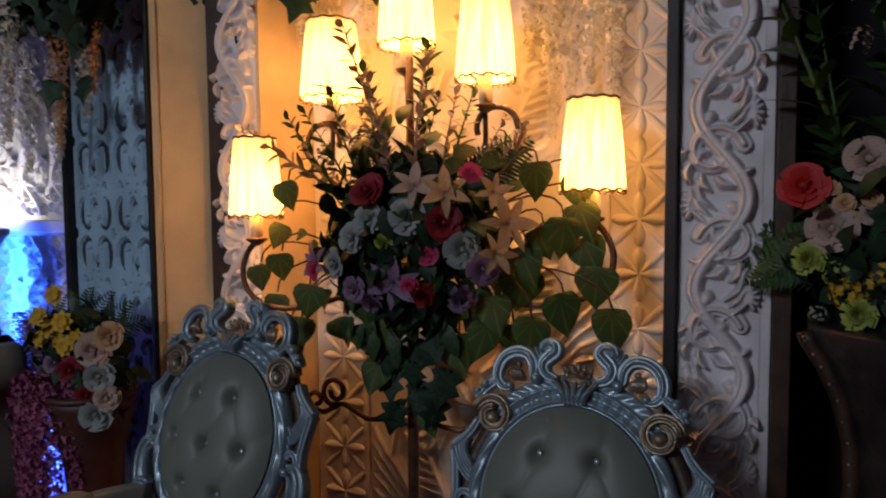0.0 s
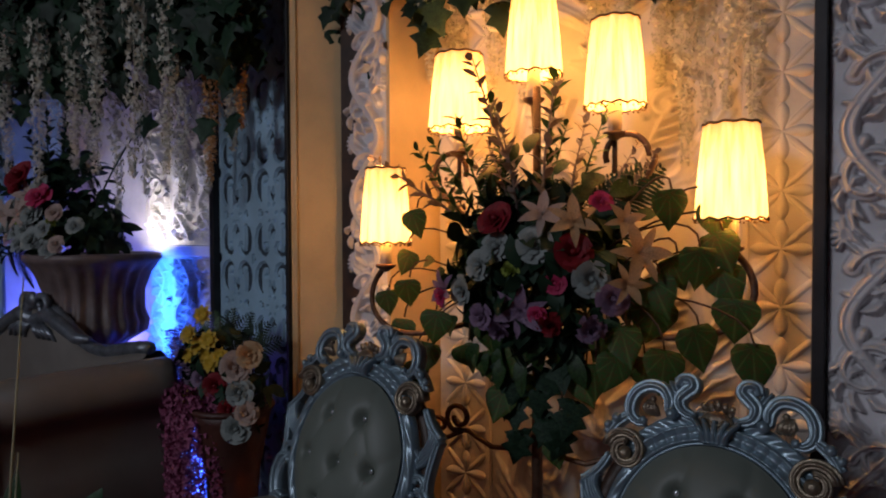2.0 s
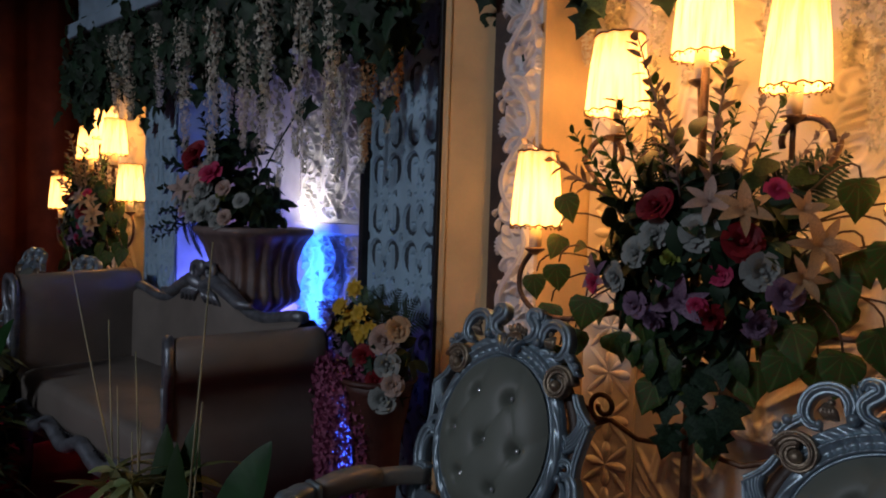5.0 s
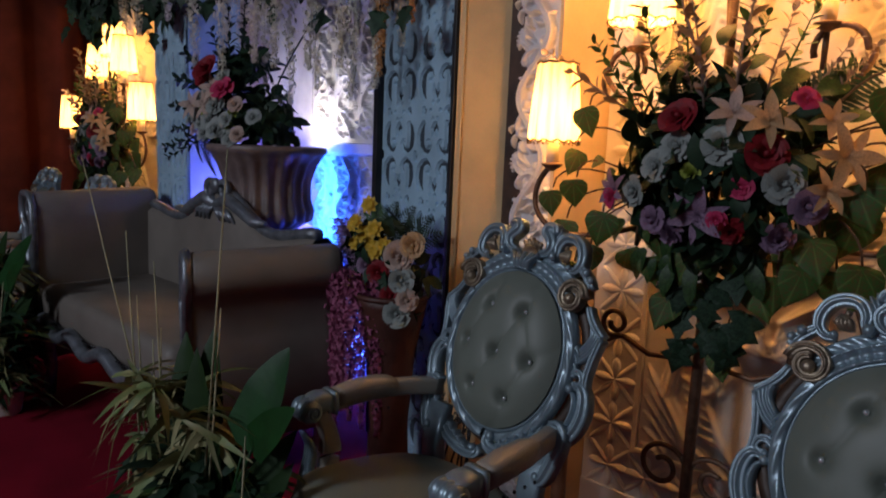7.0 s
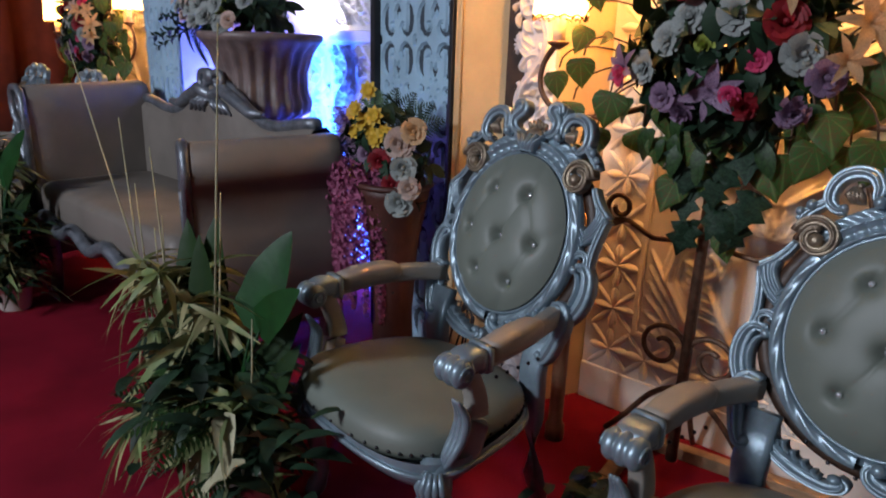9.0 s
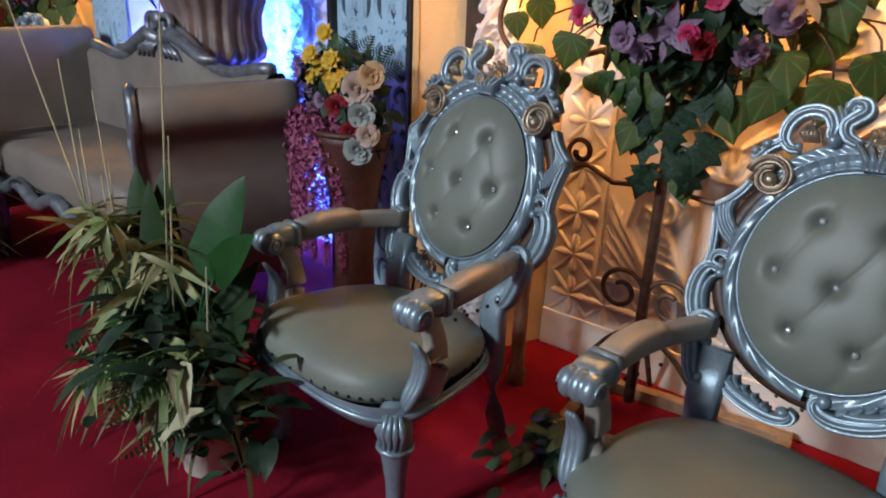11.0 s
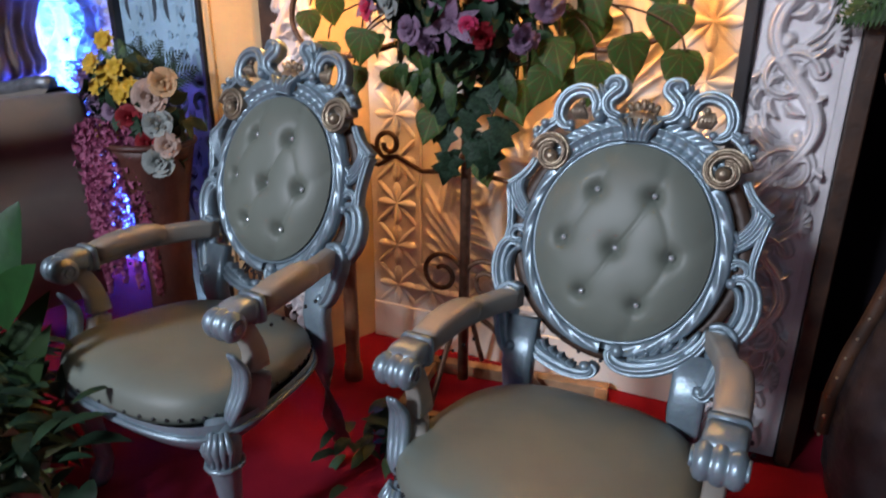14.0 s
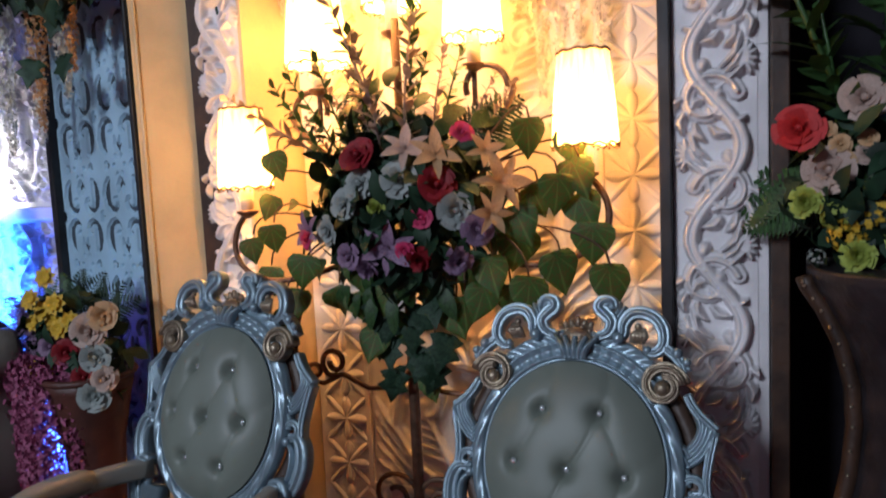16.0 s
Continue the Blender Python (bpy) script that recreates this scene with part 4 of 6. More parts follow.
# ---- iron candelabra with pleated lampshades ----
M_SHADE = bpy.data.materials.new("pleated_shade_cloth")
M_SHADE.use_nodes = True
nt = M_SHADE.node_tree
nn, ll = nt.nodes, nt.links
nn.remove(nn["Principled BSDF"])
tco, wav, mrp, cmx = nn.new("ShaderNodeTexCoord"), nn.new("ShaderNodeTexNoise"), nn.new("ShaderNodeMapRange"), nn.new("ShaderNodeMix")
mpg = nn.new("ShaderNodeMapping")
mpg.inputs["Scale"].default_value = (60, 60, 4)
wav.inputs["Scale"].default_value, wav.inputs["Detail"].default_value = 1.0, 3
ll.new(tco.outputs["Object"], mpg.inputs["Vector"])
ll.new(mpg.outputs["Vector"], wav.inputs["Vector"])
ll.new(wav.outputs["Fac"], mrp.inputs["Value"])
mrp.inputs["From Min"].default_value, mrp.inputs["From Max"].default_value = 0.35, 0.7
cmx.data_type = "RGBA"
cmx.inputs["A"].default_value, cmx.inputs["B"].default_value = (0.95, 0.78, 0.42, 1), (0.85, 0.55, 0.16, 1)
ll.new(mrp.outputs["Result"], cmx.inputs["Factor"])
dif, trl, msh = nn.new("ShaderNodeBsdfDiffuse"), nn.new("ShaderNodeBsdfTranslucent"), nn.new("ShaderNodeMixShader")
ll.new(cmx.outputs["Result"], dif.inputs["Color"])
ll.new(cmx.outputs["Result"], trl.inputs["Color"])
msh.inputs[0].default_value = 0.05
ll.new(dif.outputs[0], msh.inputs[1])
ll.new(trl.outputs[0], msh.inputs[2])
emi, sxyz, add = nn.new("ShaderNodeEmission"), nn.new("ShaderNodeSeparateXYZ"), nn.new("ShaderNodeAddShader")
lift = nn.new("ShaderNodeMapRange")
lift.inputs["From Min"].default_value, lift.inputs["From Max"].default_value = 0.12, 0.25
lift.inputs["To Min"].default_value, lift.inputs["To Max"].default_value = 8.0, 2.3
pleat = nn.new("ShaderNodeMath")
pleat.operation = "MULTIPLY"
streak = nn.new("ShaderNodeMapRange")
streak.inputs["To Min"].default_value, streak.inputs["To Max"].default_value = 1.2, 0.55
ll.new(mrp.outputs["Result"], streak.inputs["Value"])
ll.new(tco.outputs["Object"], sxyz.inputs[0])
ll.new(sxyz.outputs["Z"], lift.inputs["Value"])
ll.new(lift.outputs["Result"], pleat.inputs[0])
ll.new(streak.outputs["Result"], pleat.inputs[1])
ll.new(pleat.outputs[0], emi.inputs["Strength"])
emi.inputs["Color"].default_value = (1.0, 0.47, 0.125, 1)
ll.new(msh.outputs[0], add.inputs[0])
ll.new(emi.outputs[0], add.inputs[1])
ll.new(add.outputs[0], nn["Material Output"].inputs["Surface"])
M_BULB = glow("bulb_glow", (1.0, 0.80, 0.45), 40)

SHADES = [(-1.390, 1.805, 1.465, 0.086), (-1.183, 1.95, 1.850, 0.104), (-0.908, 1.95, 2.000, 0.090), (-0.629, 1.90, 1.864, 0.088), (-0.311, 1.88, 1.532, 0.090)]
POLE = (-0.875, 1.90)


def shade(stand, x, y, z, r, dx):
    h, n = 0.250, 96
    bm = bmesh.new()
    rings = []
    for j in range(9):
        u = j / 8
        rr = r * (1 - 0.24 * u) * (1 + 0.03 * math.sin(math.pi * u))
        rings.append([bm.verts.new((rr * (1 + 0.012 * math.sin(k * math.pi) + 0.016 * math.cos(2 * math.pi * k * 24 / n + 3 * u)) * math.cos(2 * math.pi * k / n), rr * (1 + 0.016 * math.cos(2 * math.pi * k * 24 / n + 3 * u)) * math.sin(2 * math.pi * k / n), h * u)) for k in range(n)])
    for a, b in zip(rings, rings[1:]):
        for k in range(n):
            bm.faces.new((a[k], a[(k + 1) % n], b[(k + 1) % n], b[k]))
    ob = part("lampshade", bm, M_SHADE, stand, "glowing yellow pleated cloth lampshade")
    ob.matrix_local = pose(x, y, z, 0, 0, random.uniform(0, 360))
    bm = bmesh.new()
    sweep(bm, [((r * 1.015 + 0.002 * math.sin(k)) * math.cos(2 * math.pi * k / 48), (r * 1.015) * math.sin(2 * math.pi * k / 48), 0.004 * math.sin(k * 1.7)) for k in range(49)], 0.0030, 6, cap=False)
    for k in range(30):
        a = 2 * math.pi * k / 30
        ball(bm, (r * math.cos(a), r * math.sin(a), -0.007 - 0.003 * (k % 2)), 0.0034, u=5, v=4)
    sweep(bm, [(r * 0.77 * math.cos(2 * math.pi * k / 48), r * 0.77 * math.sin(2 * math.pi * k / 48), h + 0.002 * math.sin(k * 1.3)) for k in range(49)], 0.004, 6, cap=False)
    part("trim", bm, M_SHADETRIM, ob, "brown beaded braid")["kind"] = "stuff"
    bm = lathe(bmesh.new(), [(0.020, -0.075), (0.021, -0.01), (0.019, 0.05), (0.014, 0.055)], 14)
    o = part("candle_sleeve", bm, M_SLEEVE, stand)
    o.matrix_local = pose(x, y, z)
    bm = ball(bmesh.new(), (0, 0, 0.150), 0.024, 1, 1, 1.5, 10, 8)
    o = part("bulb", bm, M_BULB, stand, "lit bulb")
    o.matrix_local = pose(x, y, z)
    bm = lathe(bmesh.new(), [(0.006, -0.10), (0.034, -0.082), (0.036, -0.075), (0.012, -0.072)], 16)
    o = part("drip_cup", bm, M_IRON, stand)
    o.matrix_local = pose(x, y, z)
    lamp("shade_bulb", "POINT", Matrix.Translation((x + dx, y, z + 0.150)), 27.0, (1.0, 0.46, 0.16), 0.030)


def bez(p0, p1, p2, p3, n=16):
    out = []
    for i in range(n + 1):
        u = i / n
        out.append(tuple((1 - u) ** 3 * a + 3 * u * (1 - u) ** 2 * b + 3 * u * u * (1 - u) * c + u ** 3 * d for a, b, c, d in zip(p0, p1, p2, p3)))
    return out


def candelabra(dx):
    c = thing("candelabra", pose(dx, 0, 0), "bronze iron floor candelabra with five glowing shades", "floor lamp", "candelabras by the carved panels")
    px, py = POLE
    bm = bmesh.new()
    sweep(bm, [(px, py, 0.05), (px, py, 0.9), (px, py, 1.95)], [0.019, 0.017, 0.012], 12)
    for z in (0.30, 0.85, 1.2):
        lathe(bm, [(0.018, z - 0.02), (0.028, z), (0.018, z + 0.02)], 14, (px, py, 0))
    part("pole", bm, M_IRON, c)
    for k, (lx, ly) in enumerate(((-1.16, 1.97), (-0.60, 1.99), (-0.90, 1.66), (-0.88, 2.10))):
        bm = bmesh.new()
        sweep(bm, bez((px, py, 0.32), ((px + lx) / 2, (py + ly) / 2, 0.26), ((px + lx) / 2, (py + ly) / 2, 0.18), (lx, ly, 0.02), 12), 0.010, 8)
        s = -1 if lx < px else 1
        if k < 2:
            sweep(bm, [(x, py, z) for x, _, z in spiral(px + s * 0.085, 0.44, 0.085, 0.5 if s > 0 else 0.0, 1.35, 0, 26, 0.3, -s)], 0.009, 8)
        part("foot", bm, M_IRON, c)
    # scrolls below the bouquet
    for s in (1, -1):
        bm = bmesh.new()
        sweep(bm, [(px + s * 0.0, py, 0.86), (px + s * 0.06, py, 0.805), (px + s * 0.16, py, 0.795), (px + s * 0.25, py, 0.835)] + [(x, py, z) for x, _, z in spiral(px + s * 0.285, 0.875, 0.05, 0.82 if s > 0 else 0.68, 1.2, 0, 24, 0.35, s)], 0.009, 8)
        sweep(bm, [(px + s * 0.27, py, 0.83), (px + s * 0.33, py, 0.80)] + [(x, py, z) for x, _, z in spiral(px + s * 0.36, 0.84, 0.035, 0.75, 1.0, 0, 18, 0.4, s)], 0.008, 8)
        sweep(bm, bez((px + s * 0.36, py, 0.80), (px + s * 0.46, py, 0.84), (px + s * 0.44, py, 0.95), (px + s * 0.40, py, 1.05), 10), 0.008, 8)
        part("scroll", bm, M_IRON, c)
    # arms to the shades
    for i, (x, y, z, r) in enumerate(SHADES):
        bm = bmesh.new()
        zb = z - 0.095
        if i in (0, 4):
            s = -1 if i == 0 else 1
            pts = bez((px, py, 1.30), (px + s * 0.22, py, 1.20), (x - s * 0.02, y, zb - 0.30), (x + s * 0.055, y, zb - 0.13), 18) + bez((x + s * 0.055, y, zb - 0.13), (x + s * 0.075, y, zb - 0.06), (x + s * 0.03, y, zb - 0.01), (x, y, zb + 0.015), 8)[1:]
        elif i == 2:
            pts = [(px, py, 1.7), (x, y, zb)]
        else:
            s = -1 if i == 1 else 1
            pts = bez((px, py, 1.45), (px + s * 0.30, py, 1.50), (x + s * 0.16, y, zb - 0.02), (x + s * 0.10, y, zb - 0.05), 16)
            pts += [(a, y, b) for a, _, b in spiral(x + s * 0.03, zb - 0.05, 0.07, 0.0 if s > 0 else 0.5, 0.55, 0, 12, 0.8, s)][1:]
            sweep(bm, [(x, y, zb - 0.10), (x, y, zb + 0.01)], 0.008, 8)
        sweep(bm, pts, 0.0095, 8)
        part("arm", bm, M_IRON, c)
    for x, y, z, r in SHADES:
        shade(c, x, y, z, r, dx)
    return c


candelabra(0)
candelabra(-4.45)

# ---- flowers and leaves: shared meshes ----


def mesh_of(name, bm, material, smooth=True):
    me = bpy.data.meshes.new(name)
    bm.normal_update()
    bm.to_mesh(me)
    bm.free()
    me.materials.append(material)
    if smooth:
        me.shade_smooth()
    return me


def put(name, data, parent, m, label=""):
    o = new(name, data)
    o.parent = parent
    o.matrix_local = m
    if label:
        o["label"] = label
    return o


def facing(at, way, size=1.0, spin=0.0):
    """A pose whose z axis points along way."""
    q = Vector(way).to_track_quat("Z", "Y").to_matrix().to_4x4()
    return Matrix.Translation(at) @ q @ Matrix.Rotation(spin, 4, "Z") @ Matrix.Diagonal((size, size, size, 1))


def blade(bm, m, length, width, shape, droop=0.25, fold=0.2, n=6, wave=0.0):
    """A leaf from the origin along x, face up along z, bent down towards its tip."""
    L, C, R = [], [], []
    for i in range(n + 1):
        u = i / n
        w = width * shape(u)
        x, z = length * u * (1 - 0.15 * droop * u), -droop * length * u * u
        e = wave * math.sin(u * 14)
        C.append(bm.verts.new(m @ Vector((x, 0, z))))
        L.append(bm.verts.new(m @ Vector((x, w, z + fold * w + e * w))))
        R.append(bm.verts.new(m @ Vector((x, -w, z + fold * w - e * w))))
    for i in range(n):
        bm.faces.new((C[i], C[i + 1], L[i + 1], L[i]))
        bm.faces.new((R[i], R[i + 1], C[i + 1], C[i]))


def lance(u):
    return max(0.02, math.sin(math.pi * min(1, u * 0.94 + 0.06)) ** 0.8)


def strap(u):
    return max(0.03, min(1, 8 * u + 0.3) * (1 - u ** 3))


HEART = [(0, 0, 0), (-0.10, 0.16, 0.02), (-0.08, 0.34, 0.03), (0.08, 0.47, 0.02), (0.30, 0.48, 0.0), (0.52, 0.38, -0.03), (0.74, 0.22, -0.07), (0.90, 0.09, -0.12), (1.03, 0, -0.18)]
IVY = [(0, 0, 0), (-0.12, 0.22, 0.0), (0.02, 0.48, -0.04), (0.24, 0.28, 0.02), (0.46, 0.50, -0.03), (0.60, 0.22, 0.0), (1.0, 0, -0.10)]


def outline_leaf(bm, m, pts, size, jit=0.0):
    """A broad leaf from half an outline, with a raised rim either side of a sunk midrib."""
    k = len(pts)
    mid = [bm.verts.new(m @ Vector((x * size if i else 0, 0, z * size - 0.015 * size))) for i, (x, y, z) in enumerate(pts)]
    for s in (1, -1):
        inner = [bm.verts.new(m @ Vector((x * size, s * y * size * 0.55, z * size + 0.035 * size * (1 if 0 < i < k - 1 else 0)))) for i, (x, y, z) in enumerate(pts)]
        outer = [bm.verts.new(m @ Vector((x * size, s * y * size, z * size - 0.03 * size * (i % 2)))) for i, (x, y, z) in enumerate(pts)]
        for i in range(k - 1):
            for a, b in ((mid, inner), (inner, outer)):
                f = (a[i], a[i + 1], b[i + 1], b[i])
                bm.faces.new(f if s > 0 else f[::-1])
    bmesh.ops.remove_doubles(bm, verts=[v for v in bm.verts], dist=1e-6) if len(bm.verts) < 200 else None


def cup(bm, m, r, h, spread, curl, w=0.55, n=4, base=0.2):
    """One rose petal: a cupped patch on the side of the flower."""
    g = []
    for j in range(n + 1):
        v = j / n
        row = []
        for i in range(5):
            a = (i / 4 - 0.5) * 2 * w * (0.55 + 0.45 * math.sin(math.pi * min(1, v * 0.8 + 0.2)))
            rr = r * (base + spread * v ** 1.2) + curl * max(0, v - 0.7) * r * 3
            z = h * (v - 0.10 * (abs(i - 2) / 2) ** 2 * v) - curl * max(0, v - 0.75) * h
            row.append(bm.verts.new(m @ Vector((rr * math.cos(a), rr * math.sin(a), z))))
        g.append(row)
    for j in range(n):
        for i in range(4):
            bm.faces.new((g[j][i], g[j][i + 1], g[j + 1][i + 1], g[j + 1][i]))


def rose_bm(seed=0):
    rnd = random.Random(seed)
    bm = bmesh.new()
    ball(bm, (0, 0, 0.34), 0.20, 1, 1, 1.4, 8, 6)
    for layer, (cnt, sp, h, cu, bs) in enumerate(((3, 0.10, 0.66, 0.0, 0.03), (3, 0.16, 0.66, 0.05, 0.09), (4, 0.24, 0.63, 0.12, 0.14), (5, 0.34, 0.57, 0.22, 0.18), (5, 0.46, 0.48, 0.34, 0.20), (6, 0.58, 0.36, 0.42, 0.20))):
        for k in range(cnt):
            a = 2 * math.pi * (k + 0.35 * layer) / cnt + rnd.uniform(-0.15, 0.15)
            cup(bm, Matrix.Rotation(a, 4, "Z") @ Matrix.Rotation(rnd.uniform(-0.20, 0.16), 4, "Y") @ Matrix.Rotation(rnd.uniform(-0.18, 0.18), 4, "X"), 0.95, h * rnd.uniform(0.92, 1.06), sp, cu, 1.15 if cnt < 4 else 0.85, 4, bs)
    return bm


def lily_bm():
    bm = bmesh.new()
    for k in range(6):
        m = Matrix.Rotation(k * math.pi / 3, 4, "Z") @ Matrix.Rotation(radians(-42 if k % 2 else -32), 4, "Y")
        blade(bm, m, 1.25, 0.27 if k % 2 else 0.20, lance, 0.42, 0.30, 7)
    for k in range(5):
        a = k * 1.26
        sweep(bm, [(0, 0, 0), (0.12 * math.cos(a), 0.12 * math.sin(a), 0.5), (0.2 * math.cos(a), 0.2 * math.sin(a), 0.72)], [0.015, 0.012, 0.035], 5)
    return bm


def daisy_bm(n=8, layers=2):
    bm = bmesh.new()
    for q in range(layers):
        for k in range(n):
            m = Matrix.Rotation(2 * math.pi * (k + 0.5 * q) / n, 4, "Z") @ Matrix.Rotation(radians(-14 - 26 * q), 4, "Y")
            blade(bm, m, 1.0 - 0.25 * q, 0.30, lance, 0.15, 0.25, 4)
    ball(bm, (0, 0, 0.06), 0.24, 1, 1, 0.5, 8, 5)
    return bm


def carnation_bm(seed=4):
    rnd = random.Random(seed)
    bm = bmesh.new()
    for k in range(46):
        a, b = rnd.uniform(0, 6.28), rnd.uniform(0, 1.35)
        m = Matrix.Rotation(a, 4, "Z") @ Matrix.Rotation(b - math.pi / 2, 4, "Y")
        blade(bm, m, rnd.uniform(0.8, 1.0), 0.26, lambda u: 0.2 + 0.9 * u, 0.1, 0.3, 3, 0.4)
    return bm


def cluster_bm(seed, n=40, r=1.0):
    """A head of many small florets."""
    rnd = random.Random(seed)
    bm = bmesh.new()
    for k in range(n):
        a, b = rnd.uniform(0, 6.28), math.acos(rnd.uniform(-0.2, 1))
        d = Vector((math.sin(b) * math.cos(a), math.sin(b) * math.sin(a), math.cos(b) * 0.8)) * r * rnd.uniform(0.8, 1.05)
        m = facing(d, d, 0.24, rnd.uniform(0, 6))
        for q in range(5):
            blade(bm, m @ Matrix.Rotation(q * 1.2566, 4, "Z") @ Matrix.Rotation(-0.3, 4, "Y"), 1.0, 0.38, strap, 0.1, 0.2, 2)
    return bm


def strand_bm(seed, length, r0, dens):
    """A hanging raceme of small petals, thinning to its tip."""
    rnd = random.Random(seed)
    bm = bmesh.new()
    n = int(length * dens)
    sweep(bm, [(0, 0, 0), (0.006, 0, -length * 0.5), (0, 0, -length)], 0.0022, 4)
    for k in range(n):
        u = (k + rnd.random()) / n
        a = rnd.uniform(0, 6.28)
        r = r0 * (1.0 - 0.72 * u ** 1.5) * rnd.uniform(0.45, 1.1) * (0.6 + 0.4 * math.sin(u * 40 + seed) ** 2)
        at = (r * math.cos(a) + 0.008 * math.sin(u * 5), r * math.sin(a), -length * u)
        m = facing(at, (math.cos(a), math.sin(a), rnd.uniform(-0.6, 0.5)), 1, rnd.uniform(0, 6))
        s = rnd.uniform(0.011, 0.019) * (1 - 0.4 * u)
        for q in range(3):
            blade(bm, m @ Matrix.Rotation(q * 2.1, 4, "Z") @ Matrix.Rotation(-0.5, 4, "Y"), s, s * 0.42, strap, 0.25, 0.3, 2)
    return bm


def fern_bm(seed=0, n=16, bend=0.35):
    bm = bmesh.new()
    pts = [(u, 0, -bend * u * u) for u in (0, 0.25, 0.5, 0.75, 1.0)]
    sweep(bm, pts, [0.012, 0.010, 0.008, 0.006, 0.003], 5)
    for i in range(n):
        u = (i + 1.5) / (n + 1.5)
        w = 0.30 * math.sin(math.pi * min(1, u * 0.85 + 0.15))
        for s in (1, -1):
            m = Matrix.Translation((u, 0, -bend * u * u)) @ Matrix.Rotation(s * 1.05, 4, "Z") @ Matrix.Rotation(bend * u, 4, "Y")
            blade(bm, m, w + 0.04, 0.022, lance, 0.15, 0.1, 2)
    return bm


def sprig_bm(seed=0, n=22):
    """A stalk set with small lance leaves all round."""
    rnd = random.Random(seed)
    bm = bmesh.new()
    sweep(bm, [(0, 0, 0), (0.02, 0, 0.5), (0, 0.02, 1.0)], [0.012, 0.009, 0.004], 5)
    for i in range(n):
        u = 0.12 + 0.88 * i / n
        m = Matrix.Translation((0, 0, u)) @ Matrix.Rotation(i * 2.4, 4, "Z") @ Matrix.Rotation(-rnd.uniform(0.5, 0.95), 4, "Y")
        blade(bm, m, rnd.uniform(0.13, 0.20) * (1.15 - 0.5 * u), 0.030, lance, 0.2, 0.2, 3)
    return bm


ROSE = {k: mesh_of("rose", rose_bm(i), m) for i, (k, m) in enumerate((("white", P_WHITE), ("blush", P_BLUSH), ("red", P_RED), ("bright", P_BRIGHT), ("pink", P_PINK), ("mauve", P_MAUVE), ("peach", P_PEACH), ("yellow", P_YELLOW)))}
LILY = {k: mesh_of("lily", lily_bm(), m) for k, m in (("peach", P_PEACH), ("mauve", P_MAUVE), ("blush", P_BLUSH), ("white", P_WHITE))}
DAISY = {k: mesh_of("daisy", daisy_bm(), m) for k, m in (("yellow", P_YELLOW), ("green", P_GREEN))}
CARN = {k: mesh_of("carnation", carnation_bm(), m) for k, m in (("mauve", P_MAUVE), ("red", P_RED), ("green", P_GREEN), ("blush", P_BLUSH))}
HEAD = {k: mesh_of("flower_head", cluster_bm(7), m) for k, m in (("yellow", P_YELLOW), ("white", P_WHITE), ("green", P_GREEN))}
FERN = mesh_of("fern", fern_bm(), M_LEAFD)
FERNG = mesh_of("fern", fern_bm(), M_LEAF)
SPRIG = mesh_of("sprig", sprig_bm(1), P_GREYP)
SPRIGG = mesh_of("sprig", sprig_bm(2), M_LEAF)
HEARTS, IVIES, LANCES = [], [], []
for q in range(3):
    b = bmesh.new()
    outline_leaf(b, Matrix.Rotation(0.1 * (q - 1), 4, "X"), [(x, y * (1 + 0.08 * q), z * (1 + 0.6 * q)) for x, y, z in HEART], 1.0)
    HEARTS.append(mesh_of("betel_leaf", b, M_LEAFB))
    b = bmesh.new()
    outline_leaf(b, Matrix.Rotation(0.1 * (q - 1), 4, "X"), IVY, 1.0)
    IVIES.append(mesh_of("ivy_leaf", b, M_LEAFD))
    b = bmesh.new()
    blade(b, Matrix.Identity(4), 1.0, 0.22 + 0.04 * q, lance, 0.3 + 0.15 * q, 0.25, 7)
    LANCES.append(mesh_of("leaf", b, M_LEAF))


def hang(at, rnd, size, toward=(0.25, -1, 0.15)):
    """A leaf that hangs by its stalk, its face to the open side."""
    face = (Vector(toward) + Vector((rnd.uniform(-0.55, 0.55), rnd.uniform(-0.2, 0.3), rnd.uniform(-0.35, 0.45)))).normalized()
    down = Vector((rnd.uniform(-0.5, 0.5), 0, -1))
    x = (down - face * down.dot(face)).normalized()
    y = face.cross(x)
    m = Matrix((x, y, face)).transposed().to_4x4()
    return Matrix.Translation(at) @ m @ Matrix.Diagonal((size, size, size, 1)) @ Matrix.Translation((-0.4, 0, 0))


